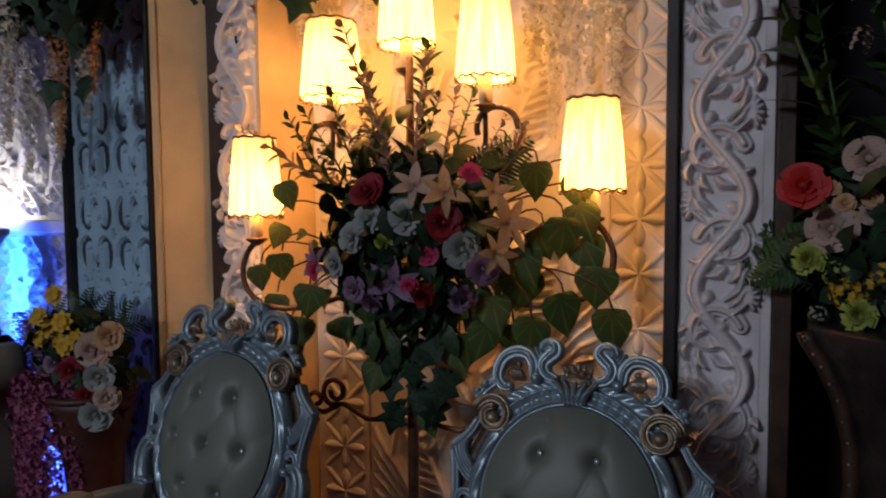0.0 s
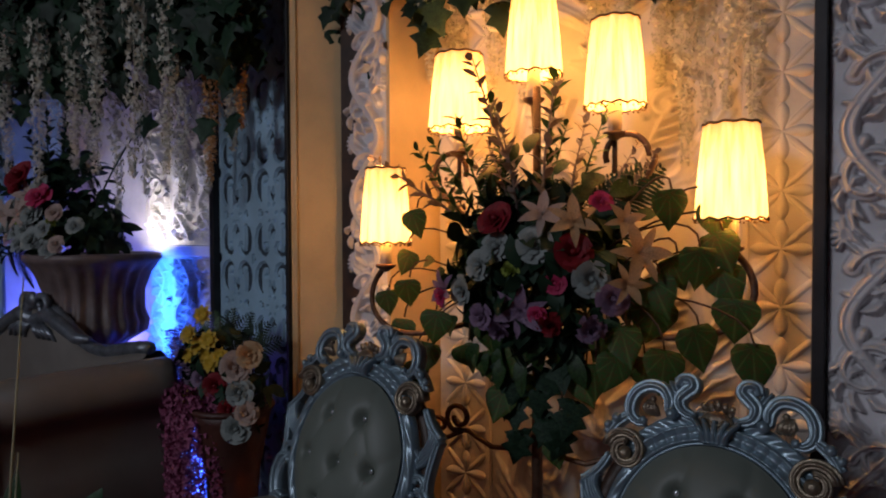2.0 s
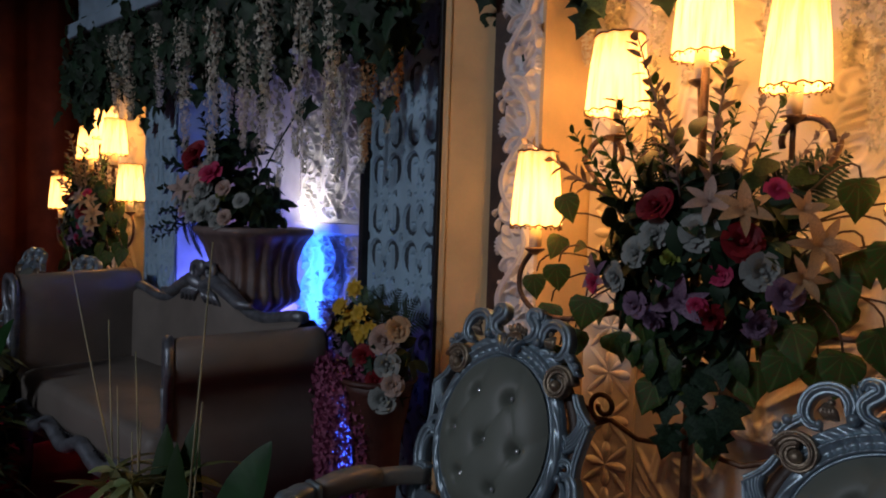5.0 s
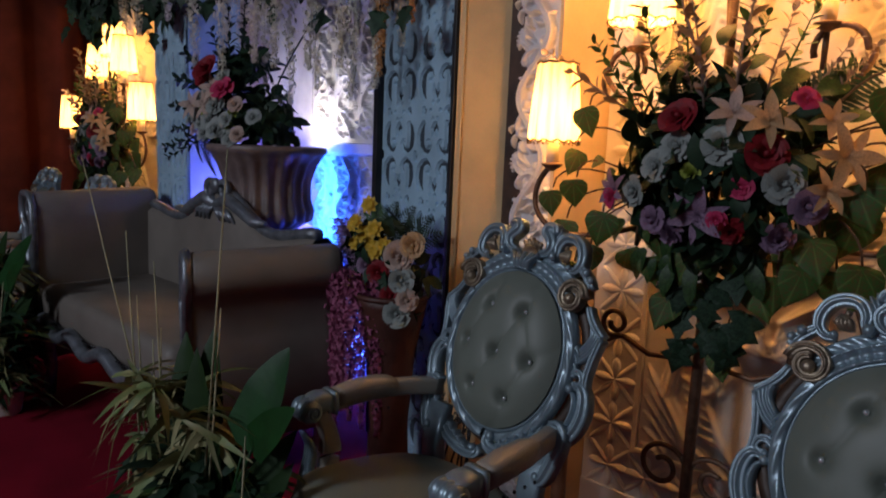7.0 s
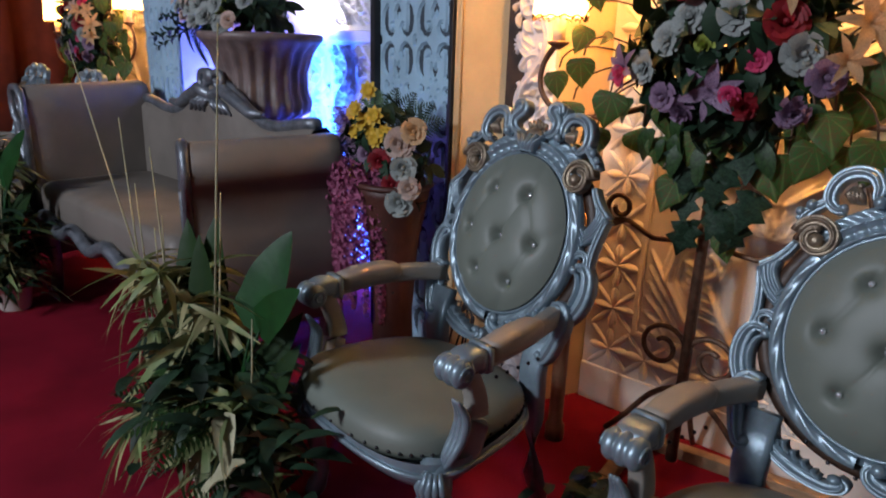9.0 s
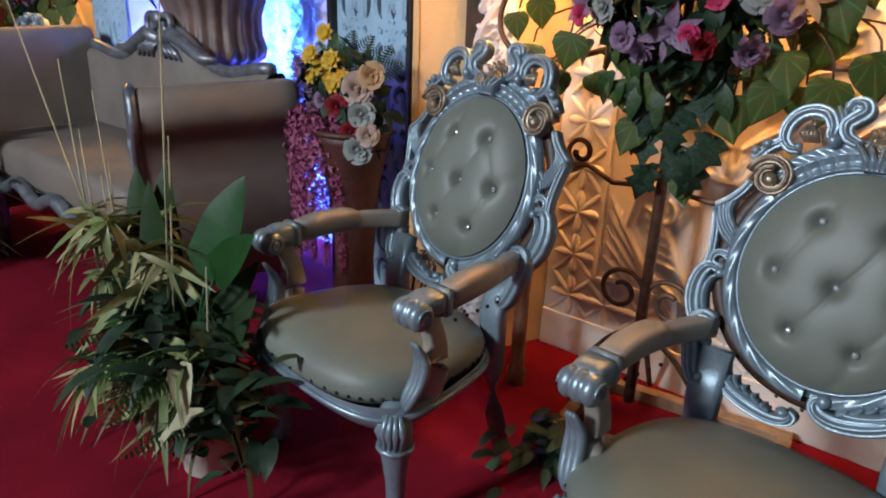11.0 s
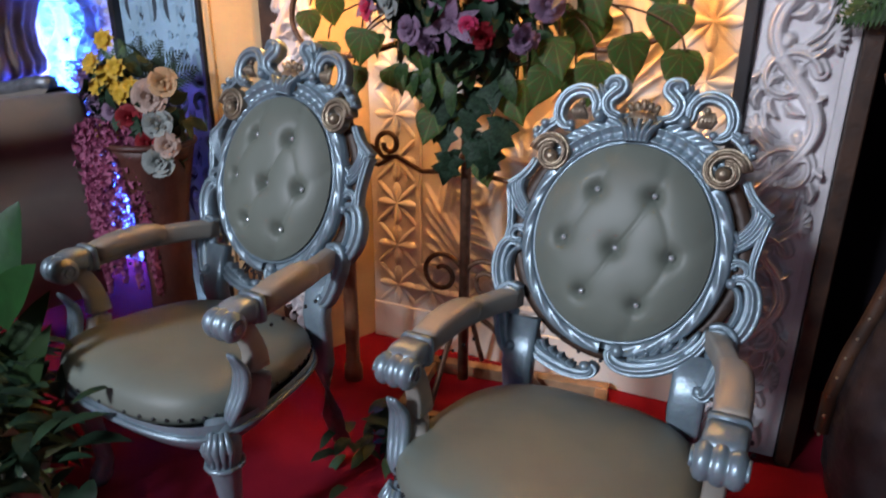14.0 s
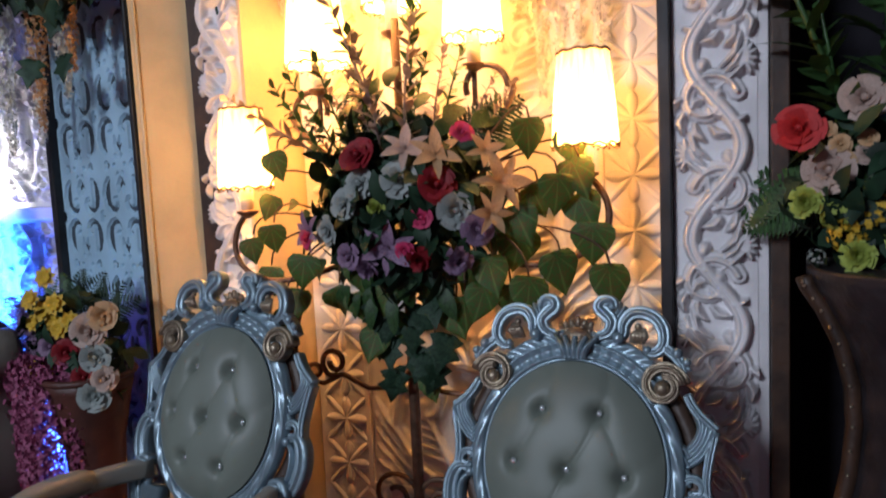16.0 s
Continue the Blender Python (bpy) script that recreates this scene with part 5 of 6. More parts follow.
def bouquet(dx):
    rnd = random.Random(12)
    c = thing("bouquet", pose(dx, 0, 0), "mixed silk bouquet of roses, lilies and trailing betel leaves", "bouquet", "bouquets on the candelabras")
    F = (0.2, -1, 0.25)
    C = Vector((-0.86, 1.95, 1.36))

    def fl(data, name, x, z, size, y=1.72, label=""):
        at = Vector((x, y, z))
        way = (at - C).normalized() + Vector(F) * 0.5
        put(name, data, c, facing(at, way, size * 0.86, rnd.uniform(0, 6)), label)
    for k, x, z, s in (("red", -0.92, 1.53, 0.062), ("white", -0.92, 1.455, 0.052), ("white", -0.975, 1.40, 0.050), ("white", -1.035, 1.325, 0.050), ("red", -0.69, 1.44, 0.060), ("white", -0.64, 1.37, 0.056), ("pink", -1.11, 1.30, 0.034), ("pink", -0.74, 1.355, 0.036), ("pink", -0.61, 1.575, 0.036), ("white", -0.80, 1.46, 0.060), ("mauve", -0.58, 1.32, 0.050), ("pink", -0.795, 1.265, 0.030), ("mauve", -0.97, 1.25, 0.045)):
        fl(ROSE[k], "rose", x, z, s, 1.715, {"white": "pale blue-white silk rose", "red": "dark red silk rose", "pink": "bright pink rosebud", "mauve": "dusty mauve silk rose"}[k])
    for k, x, z, s in (("peach", -0.69, 1.525, 0.075), ("peach", -0.51, 1.44, 0.080), ("peach", -0.55, 1.525, 0.055), ("mauve", -0.845, 1.275, 0.080), ("mauve", -1.10, 1.325, 0.065), ("blush", -0.78, 1.545, 0.070), ("peach", -0.54, 1.36, 0.06)):
        fl(LILY[k], "lily", x, z, s, 1.72, "cream-peach lily" if k == "peach" else "pale mauve lily")
    for k, x, z, s in (("mauve", -0.645, 1.235, 0.055), ("green", -0.88, 1.385, 0.042), ("red", -0.76, 1.24, 0.050), ("mauve", -0.92, 1.22, 0.050)):
        fl(CARN[k], "carnation", x, z, s, 1.73)
    # grey and green sprigs on top
    for i in range(16):
        a = -1.0 + 2.0 * i / 15 + rnd.uniform(-0.1, 0.1)
        ln = rnd.uniform(0.28, 0.46) * (1.15 - 0.45 * abs(a))
        at = (-0.86 + 0.20 * a + rnd.uniform(-0.03, 0.03), 1.82 + rnd.uniform(-0.05, 0.08), 1.50 + rnd.uniform(-0.03, 0.05))
        put("sprig", SPRIG if i % 2 else SPRIGG, c, facing(at, (0.75 * a, rnd.uniform(-0.35, 0.1), 1), ln, rnd.uniform(0, 6)))
    put("sprig", SPRIG, c, facing((-0.88, 1.78, 1.62), (-0.36, -0.1, 1), 0.44))
    put("sprig", SPRIG, c, facing((-1.12, 1.80, 1.56), (-1.2, -0.1, 0.75), 0.36))
    for i in range(9):
        a = rnd.uniform(-1, 1)
        at = (-0.86 + 0.22 * a, 1.80, 1.45 + rnd.uniform(0, 0.12))
        m = facing(at, (0.1, -1, 0.2), rnd.uniform(0.16, 0.27)) @ Matrix.Rotation(math.pi / 2 - a * 1.1, 4, "Z")
        put("fern", FERN, c, m)
    # filling leaves, many, all round the core
    bm = bmesh.new()
    for i in range(480):
        d = Vector((rnd.gauss(0, 1), rnd.gauss(-0.35, 0.8), rnd.gauss(0, 1))).normalized()
        at = Vector((-0.85, 1.84, 1.38)) + Vector((d.x * 0.29, d.y * 0.13, d.z * 0.26)) * rnd.uniform(0.55, 1.0)
        m = facing(at, d + Vector((0, 0, rnd.uniform(-0.4, 0.6))), 1, rnd.uniform(0, 6)) @ Matrix.Rotation(-rnd.uniform(0.2, 1.2), 4, "Y")
        blade(bm, m, rnd.uniform(0.06, 0.12), rnd.uniform(0.018, 0.030), lance, 0.3, 0.25, 4)
    part("filler_foliage", bm, M_LEAFD, c, "dark green filler leaves")["kind"] = "stuff"
    for i in range(64):
        a = rnd.uniform(0, 6.28)
        r = rnd.uniform(0.12, 0.35)
        at = (-0.86 + r * math.cos(a), 1.79, 1.42 + r * math.sin(a) * 0.95)
        put("leaf", LANCES[i % 3], c, facing(at, (math.cos(a) * 0.4, -1, 0.4), 1, 0) @ Matrix.Rotation(a, 4, "Z") @ Matrix.Diagonal((rnd.uniform(0.07, 0.12),) * 3 + (1,)))
    # trailing betel leaves
    spots = ((-1.26, 1.53, 9), (-1.29, 1.30, 9), (-1.17, 1.20, 10), (-1.22, 1.09, 10), (-1.40, 1.26, 8), (-1.34, 1.16, 9), (-1.26, 1.03, 9), (-1.0, 1.09, 8), (-0.5, 1.25, 12), (-0.38, 1.19, 12), (-0.44, 1.56, 10), (-0.37, 1.41, 10), (-0.32, 1.45, 11), (-0.43, 1.39, 9), (-0.29, 1.27, 11), (-0.24, 1.16, 12), (-0.60, 1.11, 10), (-0.52, 1.11, 10), (-0.65, 1.17, 9), (-0.96, 0.97, 10), (-0.89, 1.02, 9), (-0.79, 0.83, 8), (-0.70, 1.04, 10), (-0.90, 1.11, 9), (-0.34, 1.53, 10), (-0.47, 1.33, 11), (-0.31, 1.36, 10), (-0.56, 1.19, 11), (-0.46, 1.13, 11), (-0.75, 1.13, 11), (-0.66, 1.07, 10), (-0.99, 1.18, 9), (-1.08, 1.10, 9), (-1.31, 1.40, 8))
    for i, (x, z, s) in enumerate(spots):
        at = Vector((x, 1.80 + rnd.uniform(-0.04, 0.05), z))
        put("betel_leaf", HEARTS[i % 3], c, hang(at, rnd, s / 100 * 0.98), "green heart-shaped leaf")
        root = Vector((-0.85 + 0.18 * (1 if x > -0.85 else -1), 1.84, 1.30 if z < 1.4 else 1.42))
        top = at + Vector((0, 0.01, 0.05))
        bm = bmesh.new()
        sweep(bm, bez(tuple(root), tuple(root.lerp(top, 0.4) + Vector((0, 0, 0.09))), tuple(top + Vector((0, 0, 0.10))), tuple(top), 8), 0.0032, 5)
        part("stem", bm, M_STEM, c)
    # leaves that drop down the pole
    for i in range(24):
        z = 1.22 - 0.017 * i
        at = (-0.86 + rnd.uniform(-0.14, 0.14) * (0.6 + z * 0.4), 1.83 + rnd.uniform(-0.03, 0.03), z)
        put("ivy_leaf", IVIES[i % 3], c, hang(at, rnd, rnd.uniform(0.08, 0.115)))
    return c


bouquet(0)
bouquet(-4.45)

# ---- garlands and hanging wisteria ----


def garland(name, p0, p1, n, spread, label):
    rnd = random.Random(n)
    g = thing(name, pose(0, 0, 0), label, "garland", "leaf garlands over the panels")
    bm = bmesh.new()
    for i in range(n):
        u = rnd.random()
        at = Vector(p0).lerp(Vector(p1), u) + Vector((0, rnd.gauss(0, 0.05), rnd.gauss(0, spread) - 0.05 * math.sin(u * 21)))
        m = hang(at, rnd, rnd.uniform(0.07, 0.13), (0.35, -1, 0.0))
        outline_leaf(bm, m, IVY, 1.0)
    part("ivy_foliage", bm, M_LEAFD, g)["kind"] = "stuff"
    bm = bmesh.new()
    for q in range(5):
        pts = [tuple(Vector(p0).lerp(Vector(p1), u / 20) + Vector((0, 0.03, 0.04 * math.sin(u * 0.8 + q * 1.3)))) for u in range(21)]
        sweep(bm, pts, 0.006, 5)
    part("vine", bm, M_STEM, g)
    return g


garland("leaf_garland", (-5.2, 1.66, 2.42), (-1.95, 1.72, 2.42), 1350, 0.15, "dark green ivy garland under the cornice")
g2 = garland("leaf_garland", (-1.85, 1.98, 2.45), (0.10, 1.98, 2.42), 330, 0.07, "dark green ivy garland over the star panel")
rr = random.Random(5)
for x, z in ((-1.79, 2.33), (-1.76, 2.22), (-1.57, 2.14), (-1.60, 2.22), (-1.53, 2.25), (-1.34, 2.19), (-1.30, 2.26), (-1.36, 2.27), (-1.18, 2.32), (-0.79, 2.29), (-0.47, 2.24), (-0.66, 2.30), (-0.12, 2.25), (0.0, 2.3)):
    put("ivy_leaf", IVIES[0], g2, hang((x, 1.99, z), rr, 0.13), "dark ivy leaf")
WIST = [mesh_of("wisteria_petals", strand_bm(i, L, 0.060, 520), P_WIST) for i, L in enumerate((0.55, 0.75, 0.65))]
WISTO = mesh_of("wisteria_petals", strand_bm(9, 0.62, 0.050, 420), P_ORANGE)


def strand(data, x, y, z, s, label):
    w = new("hanging_wisteria", data)
    w.matrix_world = Matrix.Translation((x, y, z)) @ Matrix.Rotation(rr.uniform(0, 6), 4, "Z") @ Matrix.Diagonal((1, 1, s, 1))
    tagged(w, label, "flower strand", "hanging wisteria strands")


CW = "cream silk wisteria strand hanging from the garland"
for i, (x, z0, z1) in enumerate(((-4.13, 2.5, 2.05), (-3.98, 2.5, 2.12), (-3.80, 2.5, 2.10), (-3.50, 2.45, 2.0), (-3.42, 2.45, 1.85), (-3.27, 2.45, 1.80), (-3.16, 2.45, 1.78), (-3.04, 2.42, 1.70), (-2.94, 2.42, 1.85), (-2.83, 2.45, 1.76), (-2.70, 2.45, 1.82), (-2.55, 2.45, 1.72), (-2.45, 2.45, 1.80), (-2.39, 2.42, 1.75), (-2.30, 2.42, 1.80), (-2.24, 2.42, 1.90), (-4.3, 2.5, 2.1), (-3.65, 2.5, 2.05))):
    strand(WIST[i % 3], x * 0.985 if i % 2 else x, 1.86 if i % 2 else 1.60 + 0.03 * math.sin(i), z0, 1.12 * (z0 - z1) / (0.55, 0.75, 0.65)[i % 3], CW)
strand(WISTO, -2.04, 1.76, 2.50, 0.98, "peach silk wisteria strand hanging from the garland")
strand(WISTO, -2.24, 1.78, 2.20, 0.80, "peach silk wisteria strand hanging from the garland")
for i, (x, z0, z1) in enumerate(((-0.48, 2.42, 1.70), (-0.42, 2.42, 1.78), (-0.35, 2.42, 1.86), (-0.28, 2.42, 1.74), (-0.55, 2.42, 1.95), (-1.02, 2.40, 1.95), (-1.12, 2.40, 1.90), (-0.75, 2.40, 2.0), (-1.30, 2.4, 2.0), (-0.66, 2.4, 1.9), (-1.38, 2.42, 2.05))):
    strand(WIST[(i + 1) % 3], x, 2.10 + 0.03 * math.sin(i * 1.7), z0, (z0 - z1) / (0.75, 0.65, 0.55)[i % 3], CW)

# ---- sofa ----


def sofa():
    c = thing("sofa", pose(-3.22, 1.36, 0, 0, 0, 0), "beige two-seat sofa with carved grey silver crest and studded rolled arms", "sofa")

    def arm(name, pts, w, top, low, label):
        """A rolled arm: an upholstered slab from front to back with a scrolled top."""
        (x0, y0), (x1, y1) = pts
        bm = bmesh.new()
        d = Vector((x1 - x0, y1 - y0, 0)).normalized()
        n = Vector((d.y, -d.x, 0))
        prof = [(-0.5, low), (-0.5, 0.62), (-0.58, top - 0.17), (-0.95, top - 0.15), (-1.10, top - 0.09), (-1.0, top - 0.03), (-0.75, top), (-0.3, top + 0.005), (0.2, top - 0.005), (0.5, top - 0.05), (0.55, top - 0.14), (0.48, 0.62), (0.5, low)]
        rings = []
        L = math.hypot(x1 - x0, y1 - y0)
        for j, u in enumerate((0, 0.03, 0.3, 0.6, 0.9, 0.97, 1)):
            s = 0.93 if u in (0, 1) else 1
            o = Vector((x0, y0, 0)) + d * L * u
            rings.append([bm.verts.new(o + n * (w * a * s) + Vector((0, 0, low + (z - low) * (0.985 if u in (0, 1) else 1) + 0.025 * u))) for a, z in prof])
        for a, b in zip(rings, rings[1:]):
            for k in range(len(prof)):
                bm.faces.new((a[k], a[(k + 1) % len(prof)], b[(k + 1) % len(prof)], b[k]))
        bm.faces.new(rings[0][::-1])
        bm.faces.new(rings[-1])
        bmesh.ops.recalc_face_normals(bm, faces=bm.faces[:])
        ob = part(name, bm, M_SOFA, c, label)
        # carved front facing with studs
        bm = bmesh.new()
        o = Vector((x0, y0, 0)) - d * 0.012
        sweep(bm, [tuple(o + n * (w * a * 0.9) + Vector((0, 0, z - 0.005))) for a, z in prof[1:12]], 0.020, 8)
        sweep(bm, [tuple(o + n * (w * 0.35 * math.cos(t) * (1 - t / 9)) + Vector((0, 0, top - 0.09 + 0.06 * math.sin(t) * (1 - t / 9)))) for t in (0, 0.7, 1.4, 2.1, 2.8, 3.5, 4.2, 4.9, 5.6)], 0.012, 6)
        sweep(bm, [tuple(o + n * (w * -0.35) + Vector((0, 0, low))), tuple(o + n * (w * -0.2) + Vector((0, 0, 0.60))), tuple(o + n * (w * -0.35) + Vector((0, 0, top - 0.18)))], [0.03, 0.02, 0.03], 8)
        part("arm_facing", bm, M_SOFAWOOD, c, "carved grey silver arm front")
    arm("right_arm", ((0.63, -0.24), (0.86, 0.30)), -0.13, 0.985, 0.20, "beige rolled arm")
    arm("left_arm", ((-0.92, -0.34), (-0.90, 0.30)), 0.13, 1.10, 0.20, "beige rolled arm")
    # back with a humped crest
    bm = bmesh.new()
    rings = []
    for i in range(25):
        u = i / 24
        x = -0.85 + 1.62 * u
        top = 0.99 + 0.14 * math.exp(-((u - 0.5) / 0.20) ** 2) + 0.03 * math.cos(4 * math.pi * u)
        rings.append([bm.verts.new((x, y, z)) for y, z in ((0.24, 0.5), (0.24, top - 0.03), (0.27, top), (0.33, top), (0.36, top - 0.03), (0.36, 0.2))])
    for a, b in zip(rings, rings[1:]):
        for k in range(6):
            bm.faces.new((a[k], a[(k + 1) % 6], b[(k + 1) % 6], b[k]))
    bmesh.ops.recalc_face_normals(bm, faces=bm.faces[:])
    part("backrest", bm, M_SOFA, c)
    bm = bmesh.new()
    pts = []
    for i in range(25):
        u = i / 24
        pts.append((-0.85 + 1.62 * u, 0.28, 1.005 + 0.14 * math.exp(-((u - 0.5) / 0.20) ** 2) + 0.03 * math.cos(4 * math.pi * u)))
    sweep(bm, pts, 0.028, 8)
    for s in (1, -1):
        sweep(bm, [(-0.04 + s * x, 0.25, z) for x, z in ((0.0, 1.10), (0.12, 1.13), (0.22, 1.09), (0.34, 1.04), (0.44, 1.045))], [0.030, 0.036, 0.032, 0.026, 0.014], 8)
        sweep(bm, [(a, 0.25, b) for a, _, b in spiral(-0.04 + s * 0.07, 1.17, 0.055, 0.5 if s > 0 else 0.0, 1.1, 0, 18, 0.3, -s)], 0.017, 7)
        for j in range(4):
            sweep(bm, [(-0.04 + s * 0.03 * j, 0.235, 1.09), (-0.04 + s * (0.05 + 0.035 * j), 0.225, 1.06), (-0.04 + s * (0.06 + 0.045 * j), 0.235, 1.02)], [0.008, 0.016, 0.006], 6)
    ball(bm, (-0.04, 0.24, 1.195), 0.04, 1.1, 0.6, 1, 12, 8)
    part("crest", bm, M_SOFAWOOD, c, "carved grey silver crest")
    bm = box(bmesh.new(), -0.86, 0.66, -0.34, 0.28, 0.42, 0.62, 0.05)
    part("seat_cushion", bm, M_SOFA, c, "beige sofa seat")
    bm = bmesh.new()
    sweep(bm, [(-0.92 + 1.58 * i / 30, -0.345 - 0.02 * math.sin(math.pi * i / 30), 0.43 - 0.03 * math.cos(i * 0.84)) for i in range(31)], 0.032, 8)
    box(bm, -0.88, 0.66, -0.32, 0.30, 0.36, 0.43, 0.01)
    part("seat_rail", bm, M_SOFAWOOD, c, "carved grey silver seat rail")
    bm = bmesh.new()
    for i in range(54):
        ball(bm, (-0.86 + 1.5 * i / 53, -0.352, 0.455), 0.006, u=6, v=4)
    part("nail_row", bm, M_NAIL, c)["kind"] = "stuff"
    for x, y in ((-0.85, -0.30), (0.60, -0.28), (-0.85, 0.28), (0.80, 0.28)):
        bm = bmesh.new()
        sweep(bm, [(x, y, 0.42), (x * 1.02, y - 0.01, 0.30), (x, y, 0.14), (x * 1.01, y - 0.015, 0.0)], [0.05, 0.045, 0.028, 0.032], 10)
        part("leg", bm, M_SOFAWOOD, c)


sofa()

# ---- urns, vases and floor plants ----


def urn_left():
    u = thing("fluted_urn", pose(-3.19, 1.86, 0), "brown fluted urn on a plain pedestal", "urn")
    flute = lambda k, z: 1 + (0.045 * math.cos(2 * math.pi * k * 22) if 0.98 < z < 1.34 else 0)
    bm = lathe(bmesh.new(), [(0.12, 0.80), (0.19, 0.80), (0.19, 0.84), (0.12, 0.88), (0.10, 0.93), (0.15, 0.97), (0.225, 1.02), (0.235, 1.07), (0.215, 1.13), (0.215, 1.22), (0.245, 1.31), (0.290, 1.36), (0.305, 1.375), (0.305, 1.40), (0.285, 1.405), (0.26, 1.38)], 132, wob=flute)
    part("bowl", bm, M_URN, u)
    bm = box(bmesh.new(), -0.20, 0.20, -0.20, 0.20, 0.0, 0.80, 0.012)
    part("pedestal", bm, M_URN, u)
    rnd = random.Random(3)
    a = thing("flower_arrangement", pose(-3.17, 1.82, 1.42), "white and pink silk flower arrangement in the fluted urn", "flower arrangement")
    for i, (x, z, k, s) in enumerate(((-0.12, 0.34, "red", 0.075), (0.03, 0.24, "pink", 0.062), (-0.20, 0.30, "red", 0.05), (-0.01, 0.05, "white", 0.058), (-0.09, 0.10, "white", 0.055), (-0.17, 0.10, "white", 0.058), (-0.31, 0.13, "white", 0.058), (-0.24, 0.08, "white", 0.048), (-0.34, 0.06, "blush", 0.045), (-0.05, 0.17, "white", 0.055), (-0.13, 0.20, "blush", 0.055), (-0.24, 0.21, "white", 0.048), (0.06, 0.10, "white", 0.042), (0.10, 0.17, "blush", 0.042), (0.07, 0.01, "white", 0.05), (0.24, 0.11, "white", 0.040), (0.14, 0.03, "blush", 0.04), (-0.40, 0.10, "white", 0.04), (0.0, 0.30, "white", 0.045), (-0.16, 0.03, "white", 0.045))):
        put("rose", ROSE[k], a, facing((x, -0.18 - 0.05 * math.cos(x * 4) + rnd.uniform(-0.02, 0.02), z), (x + 0.3, -1, 0.3 + z), s * 0.95, rnd.uniform(0, 6)))
    for x, z in ((-0.14, 0.17), (-0.28, 0.17), (-0.06, 0.25)):
        put("lily", LILY["blush"], a, facing((x, -0.23, z), (0.3, -1, 0.3), 0.07))
    for x, z in ((0.08, 0.13), (0.05, 0.06), (-0.20, 0.15)):
        put("carnation", CARN["green"], a, facing((x, -0.21, z), (0.3, -1, 0.3), 0.035))
    dark = mesh_of("sprig", sprig_bm(7), M_LEAFD)
    for at, way, ln in (((-0.16, -0.08, 0.30), (-0.1, 0, 1), 0.40), ((-0.10, -0.08, 0.30), (0.25, 0, 1), 0.32), ((-0.20, -0.08, 0.28), (-0.55, 0, 1), 0.36), ((-0.22, -0.10, 0.26), (-1, -0.1, 0.60), 0.42), ((-0.22, -0.10, 0.24), (-1, -0.1, 0.22), 0.46), ((-0.25, -0.1, 0.16), (-1, -0.2, 0.05), 0.40), ((0.0, -0.1, 0.30), (1, -0.1, 0.22), 0.27), ((-0.28, -0.16, 0.04), (-1, -0.3, -0.30), 0.34), ((-0.24, -0.18, 0.02), (-0.7, -0.4, -0.40), 0.28), ((-0.14, -0.06, 0.34), (0.05, 0.1, 1), 0.36), ((-0.34, -0.14, 0.08), (-1, -0.2, -0.12), 0.28)):
        put("sprig", dark, a, facing(at, way, ln, rnd.uniform(0, 6)), "dark leafy spray")
    for i in range(9):
        put("fern", FERN, a, facing((-0.16 - 0.025 * i, -0.17, 0.02), (-0.8, -0.7, -0.1), 0.22, i * 0.7))
    put("leaf", IVIES[0], a, facing((0.40, 0.0, 0.56), (0, -1, 0.2), 0.14))
    bm = bmesh.new()
    sweep(bm, bez((0.05, -0.05, 0.02), (0.12, -0.05, 0.2), (0.24, -0.02, 0.4), (0.41, 0.0, 0.56), 8), 0.004, 5)
    for i in range(420):
        d = Vector((rnd.gauss(0, 1), rnd.gauss(-0.3, 0.7), abs(rnd.gauss(0, 0.8)) - 0.1)).normalized()
        at = Vector((-0.11, 0, 0.02)) + Vector((d.x * 0.30, d.y * 0.17, d.z * (0.48 if d.x < 0.5 else 0.30))) * rnd.uniform(0.7, 1)
        blade(bm, facing(at, d, 1, rnd.uniform(0, 6)) @ Matrix.Rotation(-0.7, 4, "Y"), rnd.uniform(0.06, 0.13), 0.024, lance, 0.3, 0.2, 4)
    part("filler_foliage", bm, M_LEAFD, a)["kind"] = "stuff"


urn_left()


